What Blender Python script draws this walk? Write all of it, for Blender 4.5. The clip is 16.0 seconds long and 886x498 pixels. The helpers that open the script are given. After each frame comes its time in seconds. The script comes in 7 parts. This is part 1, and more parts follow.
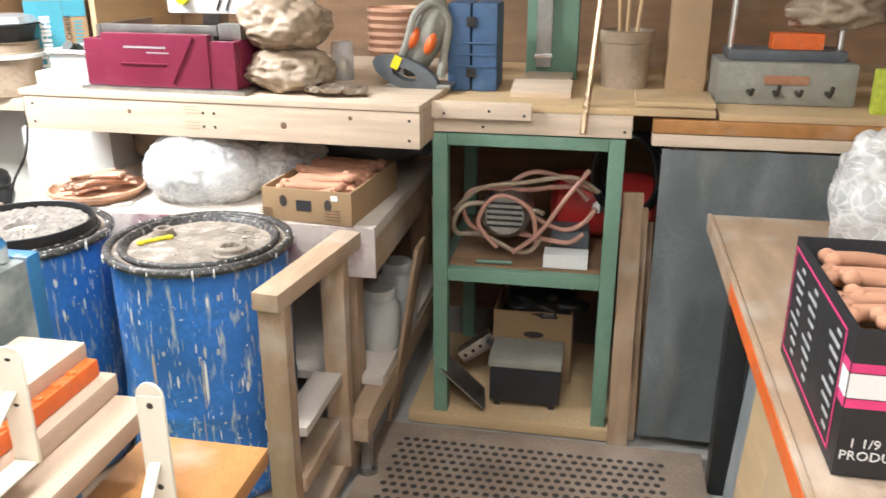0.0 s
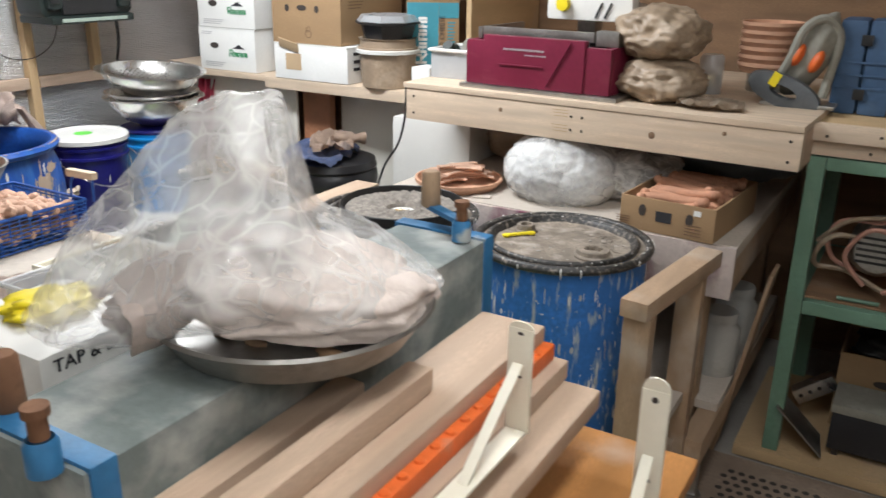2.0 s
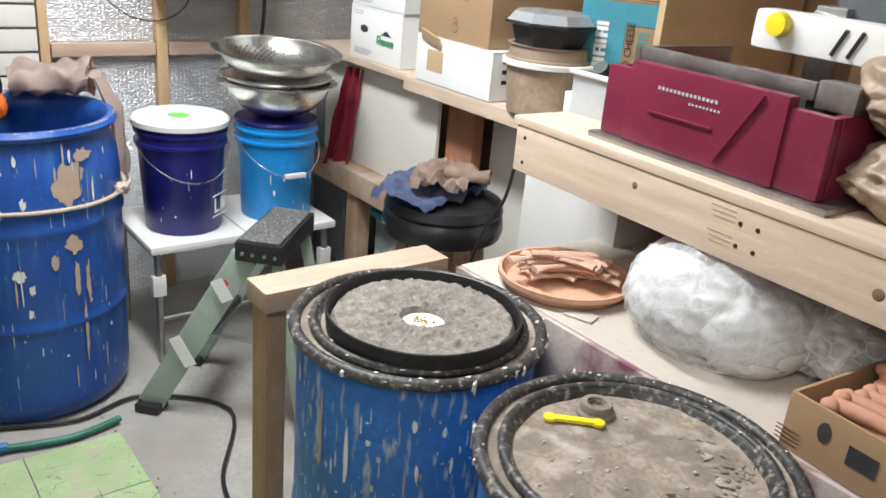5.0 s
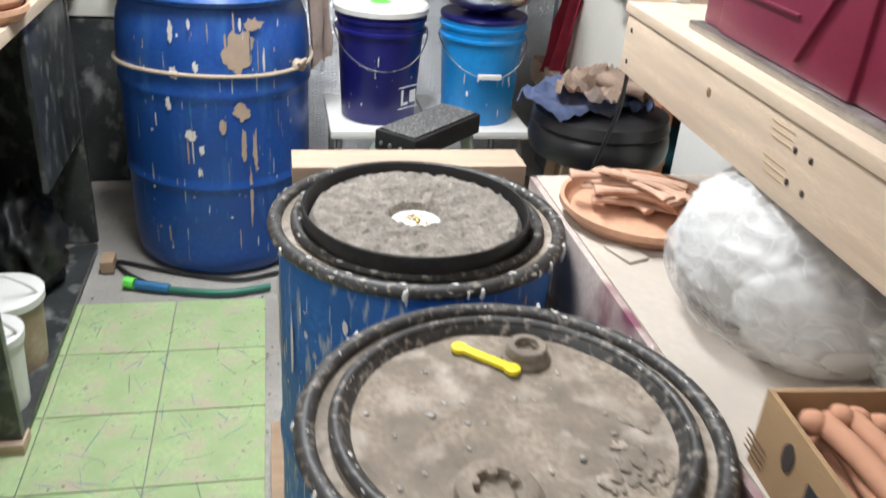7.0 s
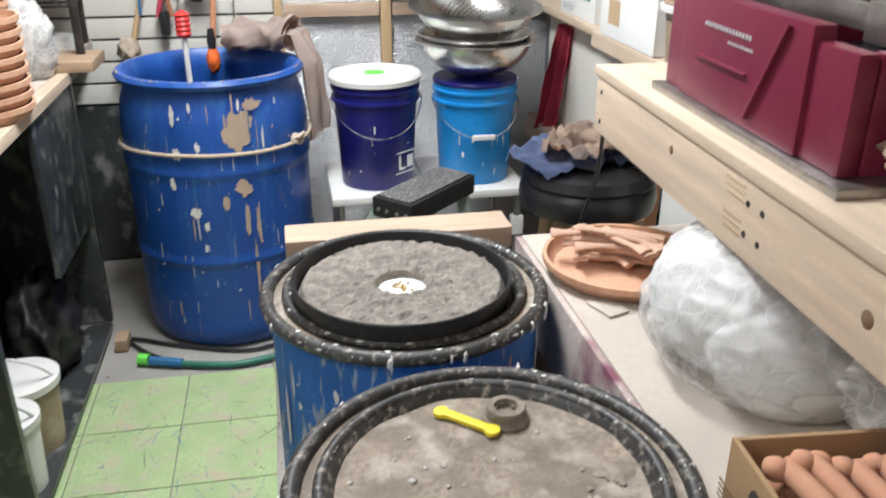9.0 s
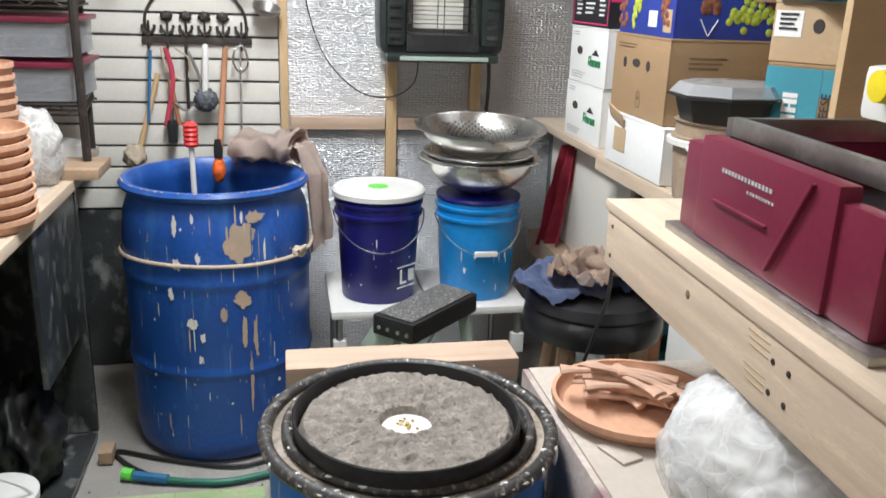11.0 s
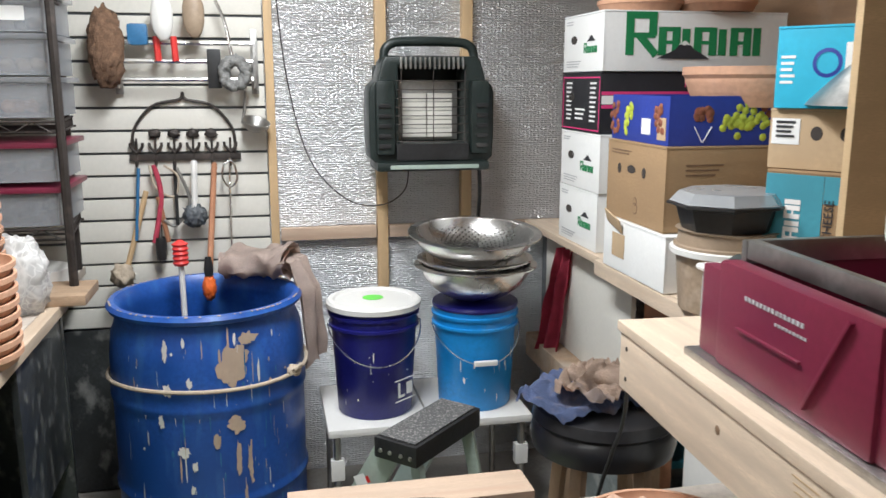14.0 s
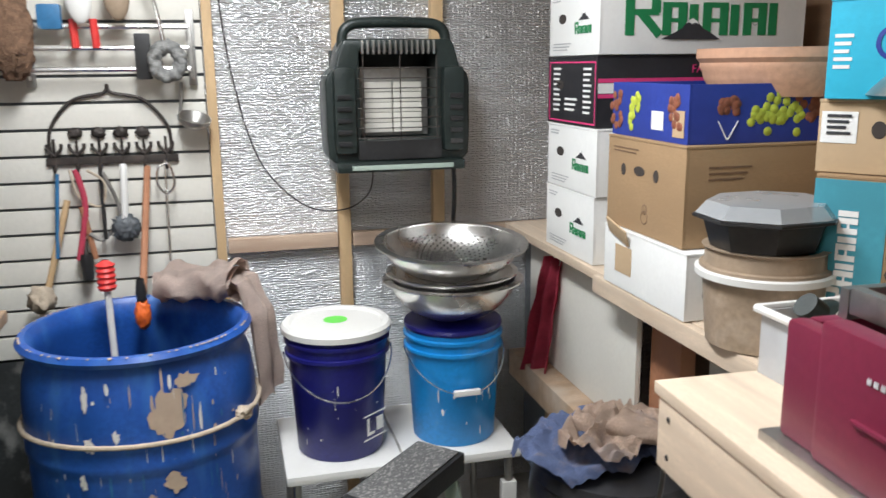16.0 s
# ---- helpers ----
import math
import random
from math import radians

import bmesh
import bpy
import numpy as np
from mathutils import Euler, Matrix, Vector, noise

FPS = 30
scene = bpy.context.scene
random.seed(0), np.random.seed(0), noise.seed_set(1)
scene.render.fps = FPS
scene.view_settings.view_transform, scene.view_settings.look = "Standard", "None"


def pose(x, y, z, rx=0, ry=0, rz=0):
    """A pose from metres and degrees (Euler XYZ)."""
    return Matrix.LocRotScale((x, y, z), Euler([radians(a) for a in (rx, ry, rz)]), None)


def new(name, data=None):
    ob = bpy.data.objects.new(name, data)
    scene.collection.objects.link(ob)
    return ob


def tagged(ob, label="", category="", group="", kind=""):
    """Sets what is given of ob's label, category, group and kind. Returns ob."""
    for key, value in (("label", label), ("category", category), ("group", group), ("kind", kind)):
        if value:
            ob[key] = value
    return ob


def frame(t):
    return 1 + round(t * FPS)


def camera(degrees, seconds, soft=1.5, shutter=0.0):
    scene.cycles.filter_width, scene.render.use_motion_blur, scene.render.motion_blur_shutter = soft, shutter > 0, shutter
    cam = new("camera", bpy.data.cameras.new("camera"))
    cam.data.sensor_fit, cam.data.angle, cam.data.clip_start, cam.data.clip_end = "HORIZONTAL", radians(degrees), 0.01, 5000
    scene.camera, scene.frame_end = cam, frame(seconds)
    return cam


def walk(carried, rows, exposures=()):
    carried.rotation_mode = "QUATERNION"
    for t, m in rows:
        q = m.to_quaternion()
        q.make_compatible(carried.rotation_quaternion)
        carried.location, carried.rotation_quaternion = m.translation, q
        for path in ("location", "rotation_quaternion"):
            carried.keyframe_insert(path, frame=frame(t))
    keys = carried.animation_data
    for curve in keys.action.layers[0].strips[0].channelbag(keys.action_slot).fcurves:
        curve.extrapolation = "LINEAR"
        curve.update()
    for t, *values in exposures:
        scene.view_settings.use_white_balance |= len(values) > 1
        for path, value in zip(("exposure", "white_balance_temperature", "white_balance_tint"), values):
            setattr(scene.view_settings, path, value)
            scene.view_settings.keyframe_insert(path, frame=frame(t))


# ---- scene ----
cam = camera(56.0, 16.0, shutter=0.5)
METRES, EYE, TILT, LEAN, TURN = 2.92, 1.48, -20.0, 0.0, 11.0
ROWS = [
    (0.0, 0.0, 0.0, 0.0, 0.0, 0.0, -0.0),
    (0.5, -0.0098, -0.0026, -0.0023, 2.67, 0.53, -1.24),
    (1.0, -0.0351, -0.0054, -0.0047, 7.78, 0.6, -2.75),
    (1.5, -0.0594, -0.014, -0.008, 16.1, -0.27, -5.16),
    (2.0, -0.0811, -0.0158, -0.0074, 18.15, -0.54, -7.36),
    (2.5, -0.0924, 0.006, 0.0032, 22.02, -1.23, -7.95),
    (3.0, -0.0786, 0.0695, 0.0212, 25.85, -2.1, -9.13),
    (3.5, -0.0577, 0.1403, 0.0503, 31.44, -3.16, -11.07),
    (4.0, -0.0781, 0.2184, 0.0766, 33.69, -2.36, -13.67),
    (6.5, -0.044, 0.5092, 0.1482, 58.36, -16.55, -22.07),
    (7.0, -0.0005, 0.5492, 0.1509, 66.63, -19.78, -22.46),
    (7.5, 0.029, 0.5574, 0.1511, 68.9, -22.53, -22.1),
    (8.0, 0.0347, 0.5567, 0.1517, 68.62, -23.96, -19.79),
    (8.5, 0.0247, 0.559, 0.1611, 68.19, -21.81, -18.27),
    (9.0, 0.0179, 0.5581, 0.1695, 67.04, -16.3, -18.64),
    (9.5, 0.011, 0.5564, 0.1722, 65.1, -14.26, -19.26),
    (10.0, 0.0066, 0.5513, 0.1743, 65.33, -12.93, -20.05),
    (12.5, -0.0124, 0.5487, 0.199, 67.28, -5.19, -19.29),
    (13.0, -0.0126, 0.5479, 0.2037, 65.56, -4.56, -19.01),
    (13.5, -0.0154, 0.5466, 0.2025, 65.55, -3.05, -18.48),
    (14.0, -0.0297, 0.5413, 0.2007, 65.56, -3.17, -18.36),
    (14.5, -0.0673, 0.5266, 0.1992, 65.87, -3.7, -18.03),
    (15.0, -0.1022, 0.5165, 0.1968, 64.6, -3.21, -17.13),
    (15.5, -0.1268, 0.539, 0.2012, 63.38, -3.11, -17.02),
    (16.0, -0.1497, 0.5792, 0.2183, 62.81, -3.43, -17.33),
]
walk(cam, [(t, pose(0, 0, EYE, TILT, LEAN, TURN) @ pose(METRES * x, METRES * y, METRES * z, 90 + pitch, roll, yaw)) for t, x, y, z, yaw, pitch, roll in ROWS],
     exposures=((0, 1.42), (1, 0.95), (2, 0.25), (3, -0.05), (3.5, 0.05), (4, 0.25), (6.5, 0.5), (8, 0.42), (10, 0.35), (12.5, 0.1), (16, 0.12)))

# ---- light ----
world = bpy.data.worlds.new("world")
world.use_nodes = True
world.node_tree.nodes["Background"].inputs[0].default_value = (0.75, 0.82, 1.0, 1)
world.node_tree.nodes["Background"].inputs[1].default_value = 0.04
scene.world = world


def tube_lamp(x, y, sx, sy, watts, colour):
    """The light of one ceiling fixture, just under its diffuser."""
    data = bpy.data.lights.new("ceiling_lamp", "AREA")
    data.shape, data.size, data.size_y, data.energy, data.color = "RECTANGLE", sx, sy, watts, colour
    ob = new("ceiling_lamp", data)
    ob.matrix_basis = pose(x, y, 2.335)


# The second lamp is an added, unseen fill that lifts the shadows.
LAMPS = ((-0.35, 0.55, 0.3, 1.2, 7.5, (0.87, 0.94, 1.0)), (0.45, -0.75, 0.3, 1.2, 8, (0.90, 0.95, 1.0)), (-2.15, 1.65, 1.2, 0.25, 44, (0.91, 0.955, 1.0)))
for lamp in LAMPS:
    tube_lamp(*lamp)


# ---- materials ----
def material(name, base, rough=0.6, metal=0.0, var=0.25, scale=12.0, stretch=(1, 1, 1), bump=0.15, second=None, amount=0.5,
             second_scale=3.0, second_stretch=(1, 1, 1), edge=0.06, grain=80.0, alpha=1.0, transmission=0.0, random_tint=0.0, coat=0.0):
    """A surface with two scales of variation, an optional second colour in patches, and fine relief."""
    mat = bpy.data.materials.new(name)
    mat.use_nodes = True
    nodes, links = mat.node_tree.nodes, mat.node_tree.links
    bsdf = nodes["Principled BSDF"]
    tc = nodes.new("ShaderNodeTexCoord")

    def mapped(s):
        mp = nodes.new("ShaderNodeMapping")
        mp.inputs["Scale"].default_value = s
        links.new(tc.outputs["Object"], mp.inputs["Vector"])
        return mp.outputs["Vector"]

    def noise_node(vec, s, detail=4.0):
        n = nodes.new("ShaderNodeTexNoise")
        n.inputs["Scale"].default_value, n.inputs["Detail"].default_value = s, detail
        links.new(vec, n.inputs["Vector"])
        return n.outputs["Fac"]

    def mix(fac, a, b):
        m = nodes.new("ShaderNodeMix")
        m.data_type = "RGBA"
        for sock, v in ((m.inputs[0], fac), (m.inputs[6], a), (m.inputs[7], b)):
            if isinstance(v, (int, float)):
                sock.default_value = v
            elif isinstance(v, tuple):
                sock.default_value = (*v, 1)
            else:
                links.new(v, sock)
        return m.outputs[2]

    def ramp(fac, lo, hi):
        r = nodes.new("ShaderNodeMapRange")
        r.inputs[1].default_value, r.inputs[2].default_value = lo, hi
        links.new(fac, r.inputs[0])
        return r.outputs[0]

    vec = mapped(stretch)
    big = noise_node(vec, scale)
    fine = noise_node(vec, grain, 3.0)
    dark, light = tuple(c * (1 - var) for c in base), tuple(min(1, c * (1 + var)) for c in base)
    colour = mix(ramp(big, 0.3, 0.7), dark, light)
    colour = mix(ramp(fine, 0.35, 0.75), colour, tuple(c * (1 - var * 0.6) for c in base))
    if random_tint:
        info = nodes.new("ShaderNodeObjectInfo")
        colour = mix(ramp(info.outputs["Random"], 0, 1 / random_tint), colour, tuple(c * 0.45 for c in base))
    rough_out = None
    if second:
        patch = noise_node(mapped(second_stretch), second_scale, 6.0)
        fac = ramp(patch, 1 - amount, 1 - amount + edge)
        colour = mix(fac, colour, second)
        rough_out = fac
    links.new(colour, bsdf.inputs["Base Color"])
    bsdf.inputs["Metallic"].default_value = metal
    rr = nodes.new("ShaderNodeMapRange")
    rr.inputs[3].default_value, rr.inputs[4].default_value = max(0.02, rough - 0.12), min(1, rough + 0.12)
    links.new(big, rr.inputs[0])
    links.new(rr.outputs[0], bsdf.inputs["Roughness"])
    if bump:
        b = nodes.new("ShaderNodeBump")
        b.inputs["Strength"].default_value, b.inputs["Distance"].default_value = bump, 0.004
        links.new(fine, b.inputs["Height"])
        links.new(b.outputs["Normal"], bsdf.inputs["Normal"])
    bsdf.inputs["Alpha"].default_value = alpha
    bsdf.inputs["Transmission Weight"].default_value = transmission
    bsdf.inputs["Coat Weight"].default_value = coat
    return mat


DUST = (0.42, 0.36, 0.30)
M = {
    "pine": material("pine", (0.64, 0.51, 0.385), 0.6, var=0.2, scale=4, stretch=(1, 11, 11), bump=0.12, second=(0.55, 0.42, 0.30), amount=0.44, second_scale=3, second_stretch=(1, 14, 14), edge=0.2),
    "pine_y": material("pine_y", (0.57, 0.42, 0.31), 0.6, var=0.22, scale=4, stretch=(11, 1, 11), bump=0.12, second=(0.47, 0.32, 0.23), amount=0.46, second_scale=3, second_stretch=(14, 1, 14), edge=0.2, random_tint=0.25),
    "pine_z": material("pine_z", (0.58, 0.40, 0.22), 0.6, var=0.18, scale=5, stretch=(6, 6, 1), bump=0.12),
    "old_wood": material("old_wood", (0.42, 0.29, 0.19), 0.75, var=0.25, scale=5, stretch=(5, 1, 5), bump=0.3, second=(0.5, 0.43, 0.36), amount=0.5, second_scale=6, edge=0.3),
    "old_wood_z": material("old_wood_z", (0.36, 0.24, 0.15), 0.75, var=0.25, scale=5, stretch=(6, 6, 1), bump=0.3, second=(0.48, 0.41, 0.34), amount=0.46, second_scale=6, edge=0.3),
    "stained": material("stained", (0.42, 0.19, 0.06), 0.45, var=0.25, scale=4, stretch=(6, 1, 6), second=(0.55, 0.42, 0.33), amount=0.45, second_scale=7, edge=0.25),
    "plywood": material("plywood", (0.55, 0.39, 0.22), 0.65, var=0.15, scale=4, stretch=(1, 1, 5), second=DUST, amount=0.4, second_scale=3, edge=0.3),
    "dusty_top": material("dusty_top", (0.52, 0.46, 0.40), 0.85, var=0.18, scale=4, bump=0.2, second=(0.42, 0.30, 0.20), amount=0.36, second_scale=5, edge=0.3),
    "drum_blue": material("drum_blue", (0.016, 0.085, 0.36), 0.38, var=0.3, scale=4, bump=0.06, second=(0.05, 0.17, 0.46), amount=0.45, second_scale=7, second_stretch=(2, 2, 0.5), edge=0.25),
    "barrel_blue": material("barrel_blue", (0.03, 0.165, 0.50), 0.5, var=0.35, scale=6, bump=0.08, second=(0.40, 0.45, 0.48), amount=0.42, second_scale=30, second_stretch=(2, 2, 0.45), edge=0.12),
    "black_rim": material("black_rim", (0.035, 0.033, 0.032), 0.5, var=0.5, scale=30, second=(0.31, 0.27, 0.23), amount=0.47, second_scale=85, edge=0.2),
    "dust_lid": material("dust_lid", (0.27, 0.225, 0.18), 0.95, var=0.45, scale=16, bump=0.7, second=(0.45, 0.39, 0.335), amount=0.48, second_scale=20, edge=0.2, grain=120),
    "sand": material("sand", (0.26, 0.23, 0.20), 0.97, var=0.45, scale=45, bump=1.0, grain=210),
    "black_plastic": material("black_plastic", (0.02, 0.02, 0.021), 0.42, var=0.4, scale=9, second=(0.12, 0.11, 0.10), amount=0.36, second_scale=5, edge=0.3),
    "black_wood": material("black_wood", (0.045, 0.049, 0.05), 0.36, var=0.5, scale=6, second=(0.22, 0.22, 0.21), amount=0.47, second_scale=20, second_stretch=(1, 1, 0.7), edge=0.2, coat=0.2),
    "vinyl": material("vinyl", (0.018, 0.018, 0.02), 0.3, var=0.3, scale=8, second=(0.10, 0.09, 0.085), amount=0.4, second_scale=5, edge=0.4, bump=0.05),
    "terracotta": material("terracotta", (0.60, 0.34, 0.22), 0.85, var=0.14, scale=9, second=(0.68, 0.42, 0.30), amount=0.4, second_scale=6, edge=0.3),
    "clay_bone": material("clay_bone", (0.55, 0.28, 0.175), 0.85, var=0.14, scale=25, bump=0.2, random_tint=0.15),
    "maroon": material("maroon", (0.185, 0.017, 0.045), 0.36, var=0.15, scale=5, second=(0.27, 0.07, 0.09), amount=0.40, second_scale=8, second_stretch=(1, 1, 3), edge=0.35, bump=0.05),
    "steel": material("steel", (0.82, 0.81, 0.79), 0.27, 1.0, var=0.12, scale=6, bump=0.04),
    "dull_steel": material("dull_steel", (0.46, 0.45, 0.43), 0.42, 1.0, var=0.25, scale=12, second=(0.36, 0.33, 0.29), amount=0.4, second_scale=9, edge=0.3),
    "galvanised": material("galvanised", (0.21, 0.245, 0.24), 0.55, 0.2, var=0.3, scale=14, second=(0.52, 0.52, 0.49), amount=0.50, second_scale=9, second_stretch=(1, 1, 1.5), edge=0.22),
    "chrome": material("chrome", (0.8, 0.8, 0.8), 0.12, 1.0, var=0.05, bump=0.02),
    "brass": material("brass", (0.72, 0.52, 0.2), 0.25, 1.0, var=0.15),
    "copper": material("copper", (0.60, 0.42, 0.28), 0.3, 1.0, var=0.25, scale=10),
    "blue_paint": material("blue_paint", (0.03, 0.16, 0.34), 0.45, var=0.3, second=(0.35, 0.38, 0.38), amount=0.38, second_scale=12),
    "navy": material("navy", (0.012, 0.012, 0.16), 0.35, var=0.25, scale=5, second=(0.10, 0.10, 0.24), amount=0.36, second_scale=8, edge=0.25),
    "sky_blue": material("sky_blue", (0.01, 0.26, 0.66), 0.38, var=0.2, scale=5, second=(0.16, 0.40, 0.62), amount=0.38, second_scale=9, edge=0.25),
    "white_plastic": material("white_plastic", (0.76, 0.75, 0.72), 0.4, var=0.06, scale=5, second=(0.62, 0.59, 0.54), amount=0.4, second_scale=6, edge=0.3, bump=0.05),
    "white_paint": material("white_paint", (0.70, 0.675, 0.61), 0.55, var=0.06, scale=4, second=(0.60, 0.55, 0.46), amount=0.38, second_scale=4, edge=0.35),
    "white_card": material("white_card", (0.78, 0.78, 0.76), 0.8, var=0.05, scale=5, second=(0.66, 0.64, 0.60), amount=0.36, edge=0.4, bump=0.06),
    "kraft": material("kraft", (0.35, 0.225, 0.12), 0.85, var=0.1, scale=6, second=(0.31, 0.20, 0.11), amount=0.45, edge=0.3, bump=0.1, stretch=(1, 1, 3)),
    "kraft_light": material("kraft_light", (0.50, 0.36, 0.22), 0.85, var=0.1, scale=6, bump=0.1),
    "kraft_inside": material("kraft_inside", (0.30, 0.19, 0.10), 0.9, var=0.12),
    "teal_card": material("teal_card", (0.05, 0.28, 0.36), 0.7, var=0.1, second=(0.10, 0.34, 0.40), amount=0.4, edge=0.3),
    "cyan_card": material("cyan_card", (0.02, 0.42, 0.62), 0.65, var=0.08),
    "indigo_card": material("indigo_card", (0.02, 0.045, 0.30), 0.6, var=0.15),
    "black_card": material("black_card", (0.02, 0.02, 0.024), 0.55, var=0.25, second=(0.07, 0.065, 0.07), amount=0.38, edge=0.3),
    "pink_ink": material("pink_ink", (0.72, 0.05, 0.20), 0.6, var=0.08),
    "white_ink": material("white_ink", (0.82, 0.82, 0.80), 0.6, var=0.05),
    "grey_ink": material("grey_ink", (0.45, 0.45, 0.46), 0.7, var=0.08),
    "dark_ink": material("dark_ink", (0.03, 0.03, 0.035), 0.7, var=0.2),
    "brown_ink": material("brown_ink", (0.20, 0.12, 0.07), 0.8, var=0.15),
    "green_ink": material("green_ink", (0.01, 0.22, 0.075), 0.6, var=0.1),
    "lime": material("lime", (0.16, 0.72, 0.10), 0.5, var=0.06),
    "grape_green": material("grape_green", (0.48, 0.55, 0.06), 0.6, var=0.25, scale=60),
    "grape_red": material("grape_red", (0.27, 0.09, 0.05), 0.6, var=0.4, scale=60),
    "green_steel": material("green_steel", (0.14, 0.25, 0.18), 0.5, var=0.15, scale=6, second=(0.22, 0.30, 0.23), amount=0.4, second_scale=7, edge=0.3),
    # The grey second colour paints soft highlights into the heater's dark shell.
    "dark_green": material("dark_green", (0.014, 0.022, 0.02), 0.4, var=0.3, second=(0.07, 0.08, 0.078), amount=0.36, edge=0.35),
    "ladder_green": material("ladder_green", (0.38, 0.46, 0.40), 0.5, 0.2, var=0.14, second=(0.45, 0.46, 0.42), amount=0.4, edge=0.35),
    "tread": material("tread", (0.09, 0.09, 0.09), 0.75, var=0.4, scale=120, second=(0.24, 0.23, 0.22), amount=0.47, second_scale=160, edge=0.1, bump=0.6),
    "cream_paint": material("cream_paint", (0.80, 0.76, 0.64), 0.4, var=0.05, bump=0.06, second=(0.6, 0.54, 0.42), amount=0.34, edge=0.3),
    "orange_plastic": material("orange_plastic", (0.74, 0.14, 0.025), 0.45, var=0.2, second=(0.65, 0.38, 0.26), amount=0.38, second_scale=20, edge=0.3),
    "yellow": material("yellow", (0.82, 0.66, 0.02), 0.45, var=0.1),
    "red_plastic": material("red_plastic", (0.70, 0.05, 0.045), 0.4, var=0.12),
    "red_cloth": material("red_cloth", (0.48, 0.05, 0.09), 0.9, var=0.3, scale=20, bump=0.4),
    "blue_cloth": material("blue_cloth", (0.13, 0.17, 0.31), 0.9, var=0.3, scale=18, bump=0.5, grain=260, second=(0.30, 0.25, 0.24), amount=0.42, second_scale=14, edge=0.2),
    "tan_cloth": material("tan_cloth", (0.50, 0.37, 0.29), 0.92, var=0.3, scale=24, bump=0.4, grain=220, second=(0.30, 0.26, 0.27), amount=0.44, second_scale=14, edge=0.2),
    "grey_cloth": material("grey_cloth", (0.62, 0.50, 0.44), 0.92, var=0.2, scale=14, bump=0.6, grain=220),
    "bristle_brown": material("bristle_brown", (0.20, 0.115, 0.07), 0.95, var=0.45, scale=60, bump=1.0, grain=200),
    "bristle_grey": material("bristle_grey", (0.26, 0.26, 0.25), 0.9, var=0.45, scale=60, bump=1.0, grain=200),
    "glaze_board": material("glaze_board", (0.52, 0.44, 0.40), 0.7, var=0.2, scale=5, bump=0.3, second=(0.20, 0.065, 0.10), amount=0.45, second_scale=8, second_stretch=(1, 1, 0.6), edge=0.16),
    "iron": material("iron", (0.06, 0.05, 0.045), 0.55, 0.5, var=0.35, second=(0.16, 0.12, 0.10), amount=0.4, second_scale=20, edge=0.3),
    "foam": material("foam", (0.68, 0.68, 0.67), 0.85, var=0.1, scale=9, bump=0.3, second=(0.60, 0.59, 0.57), amount=0.46, second_scale=9, edge=0.35, grain=40),
    "tarp": material("tarp", (0.30, 0.33, 0.335), 0.55, var=0.18, scale=5, second=(0.42, 0.42, 0.40), amount=0.47, second_scale=8, second_stretch=(2, 1, 0.6), edge=0.25, bump=0.3),
    "green_floor": material("green_floor", (0.38, 0.50, 0.25), 0.72, var=0.2, scale=8, bump=0.2, second=(0.45, 0.40, 0.30), amount=0.515, second_scale=13, edge=0.22),
    "concrete": material("concrete", (0.36, 0.34, 0.31), 0.9, var=0.2, scale=5, bump=0.4, second=(0.30, 0.24, 0.19), amount=0.42, second_scale=3, edge=0.3),
    "mat_rubber": material("mat_rubber", (0.28, 0.21, 0.16), 0.9, var=0.25, scale=9, second=(0.38, 0.31, 0.25), amount=0.46, second_scale=5, edge=0.3),
    # Near-black for flat discs: the shade inside a hole, put into colour.
    "hole_shade": material("hole_shade", (0.05, 0.04, 0.035), 0.9),
    "brown_board": material("brown_board", (0.27, 0.16, 0.09), 0.8, var=0.3, scale=4, stretch=(1, 5, 5), second=(0.36, 0.28, 0.22), amount=0.4, second_scale=5, edge=0.3),
    "wall_grey": material("wall_grey", (0.42, 0.40, 0.37), 0.85, var=0.1, scale=3, second=(0.33, 0.30, 0.27), amount=0.4, edge=0.4),
    "ceiling_white": material("ceiling_white", (0.62, 0.60, 0.56), 0.9, var=0.06, scale=3),
    "clay_bag": material("clay_bag", (0.36, 0.27, 0.19), 0.45, var=0.3, scale=8, bump=0.3, second=(0.52, 0.44, 0.36), amount=0.44, second_scale=9, edge=0.3),
    "paper_bag": material("paper_bag", (0.42, 0.28, 0.16), 0.85, var=0.18, scale=6, bump=0.2),
    "rope": material("rope", (0.52, 0.43, 0.33), 0.95, var=0.25, scale=80, bump=0.6),
    "hose_green": material("hose_green", (0.02, 0.16, 0.11), 0.5, var=0.2),
    "hose_pink": material("hose_pink", (0.50, 0.26, 0.20), 0.5, var=0.2),
    "rust": material("rust", (0.22, 0.11, 0.06), 0.85, 0.3, var=0.4, scale=40),
    "spl_white": material("spl_white", (0.74, 0.73, 0.70), 0.6, var=0.05),
    "splat_tan": material("splat_tan", (0.50, 0.38, 0.29), 0.85, var=0.15, scale=20),
    "dark_grey": material("dark_grey", (0.10, 0.11, 0.12), 0.5, var=0.25, second=(0.22, 0.2, 0.18), amount=0.4, edge=0.3),
    "blue_tool": material("blue_tool", (0.045, 0.10, 0.20), 0.5, var=0.2, second=(0.15, 0.18, 0.22), amount=0.4, edge=0.35),
    "grey_cast": material("grey_cast", (0.30, 0.29, 0.25), 0.7, 0.2, var=0.2, second=(0.40, 0.37, 0.32), amount=0.45, edge=0.3),
    "pvc_orange": material("pvc_orange", (0.38, 0.17, 0.09), 0.6, var=0.2, second=(0.55, 0.36, 0.26), amount=0.42, edge=0.3),
}


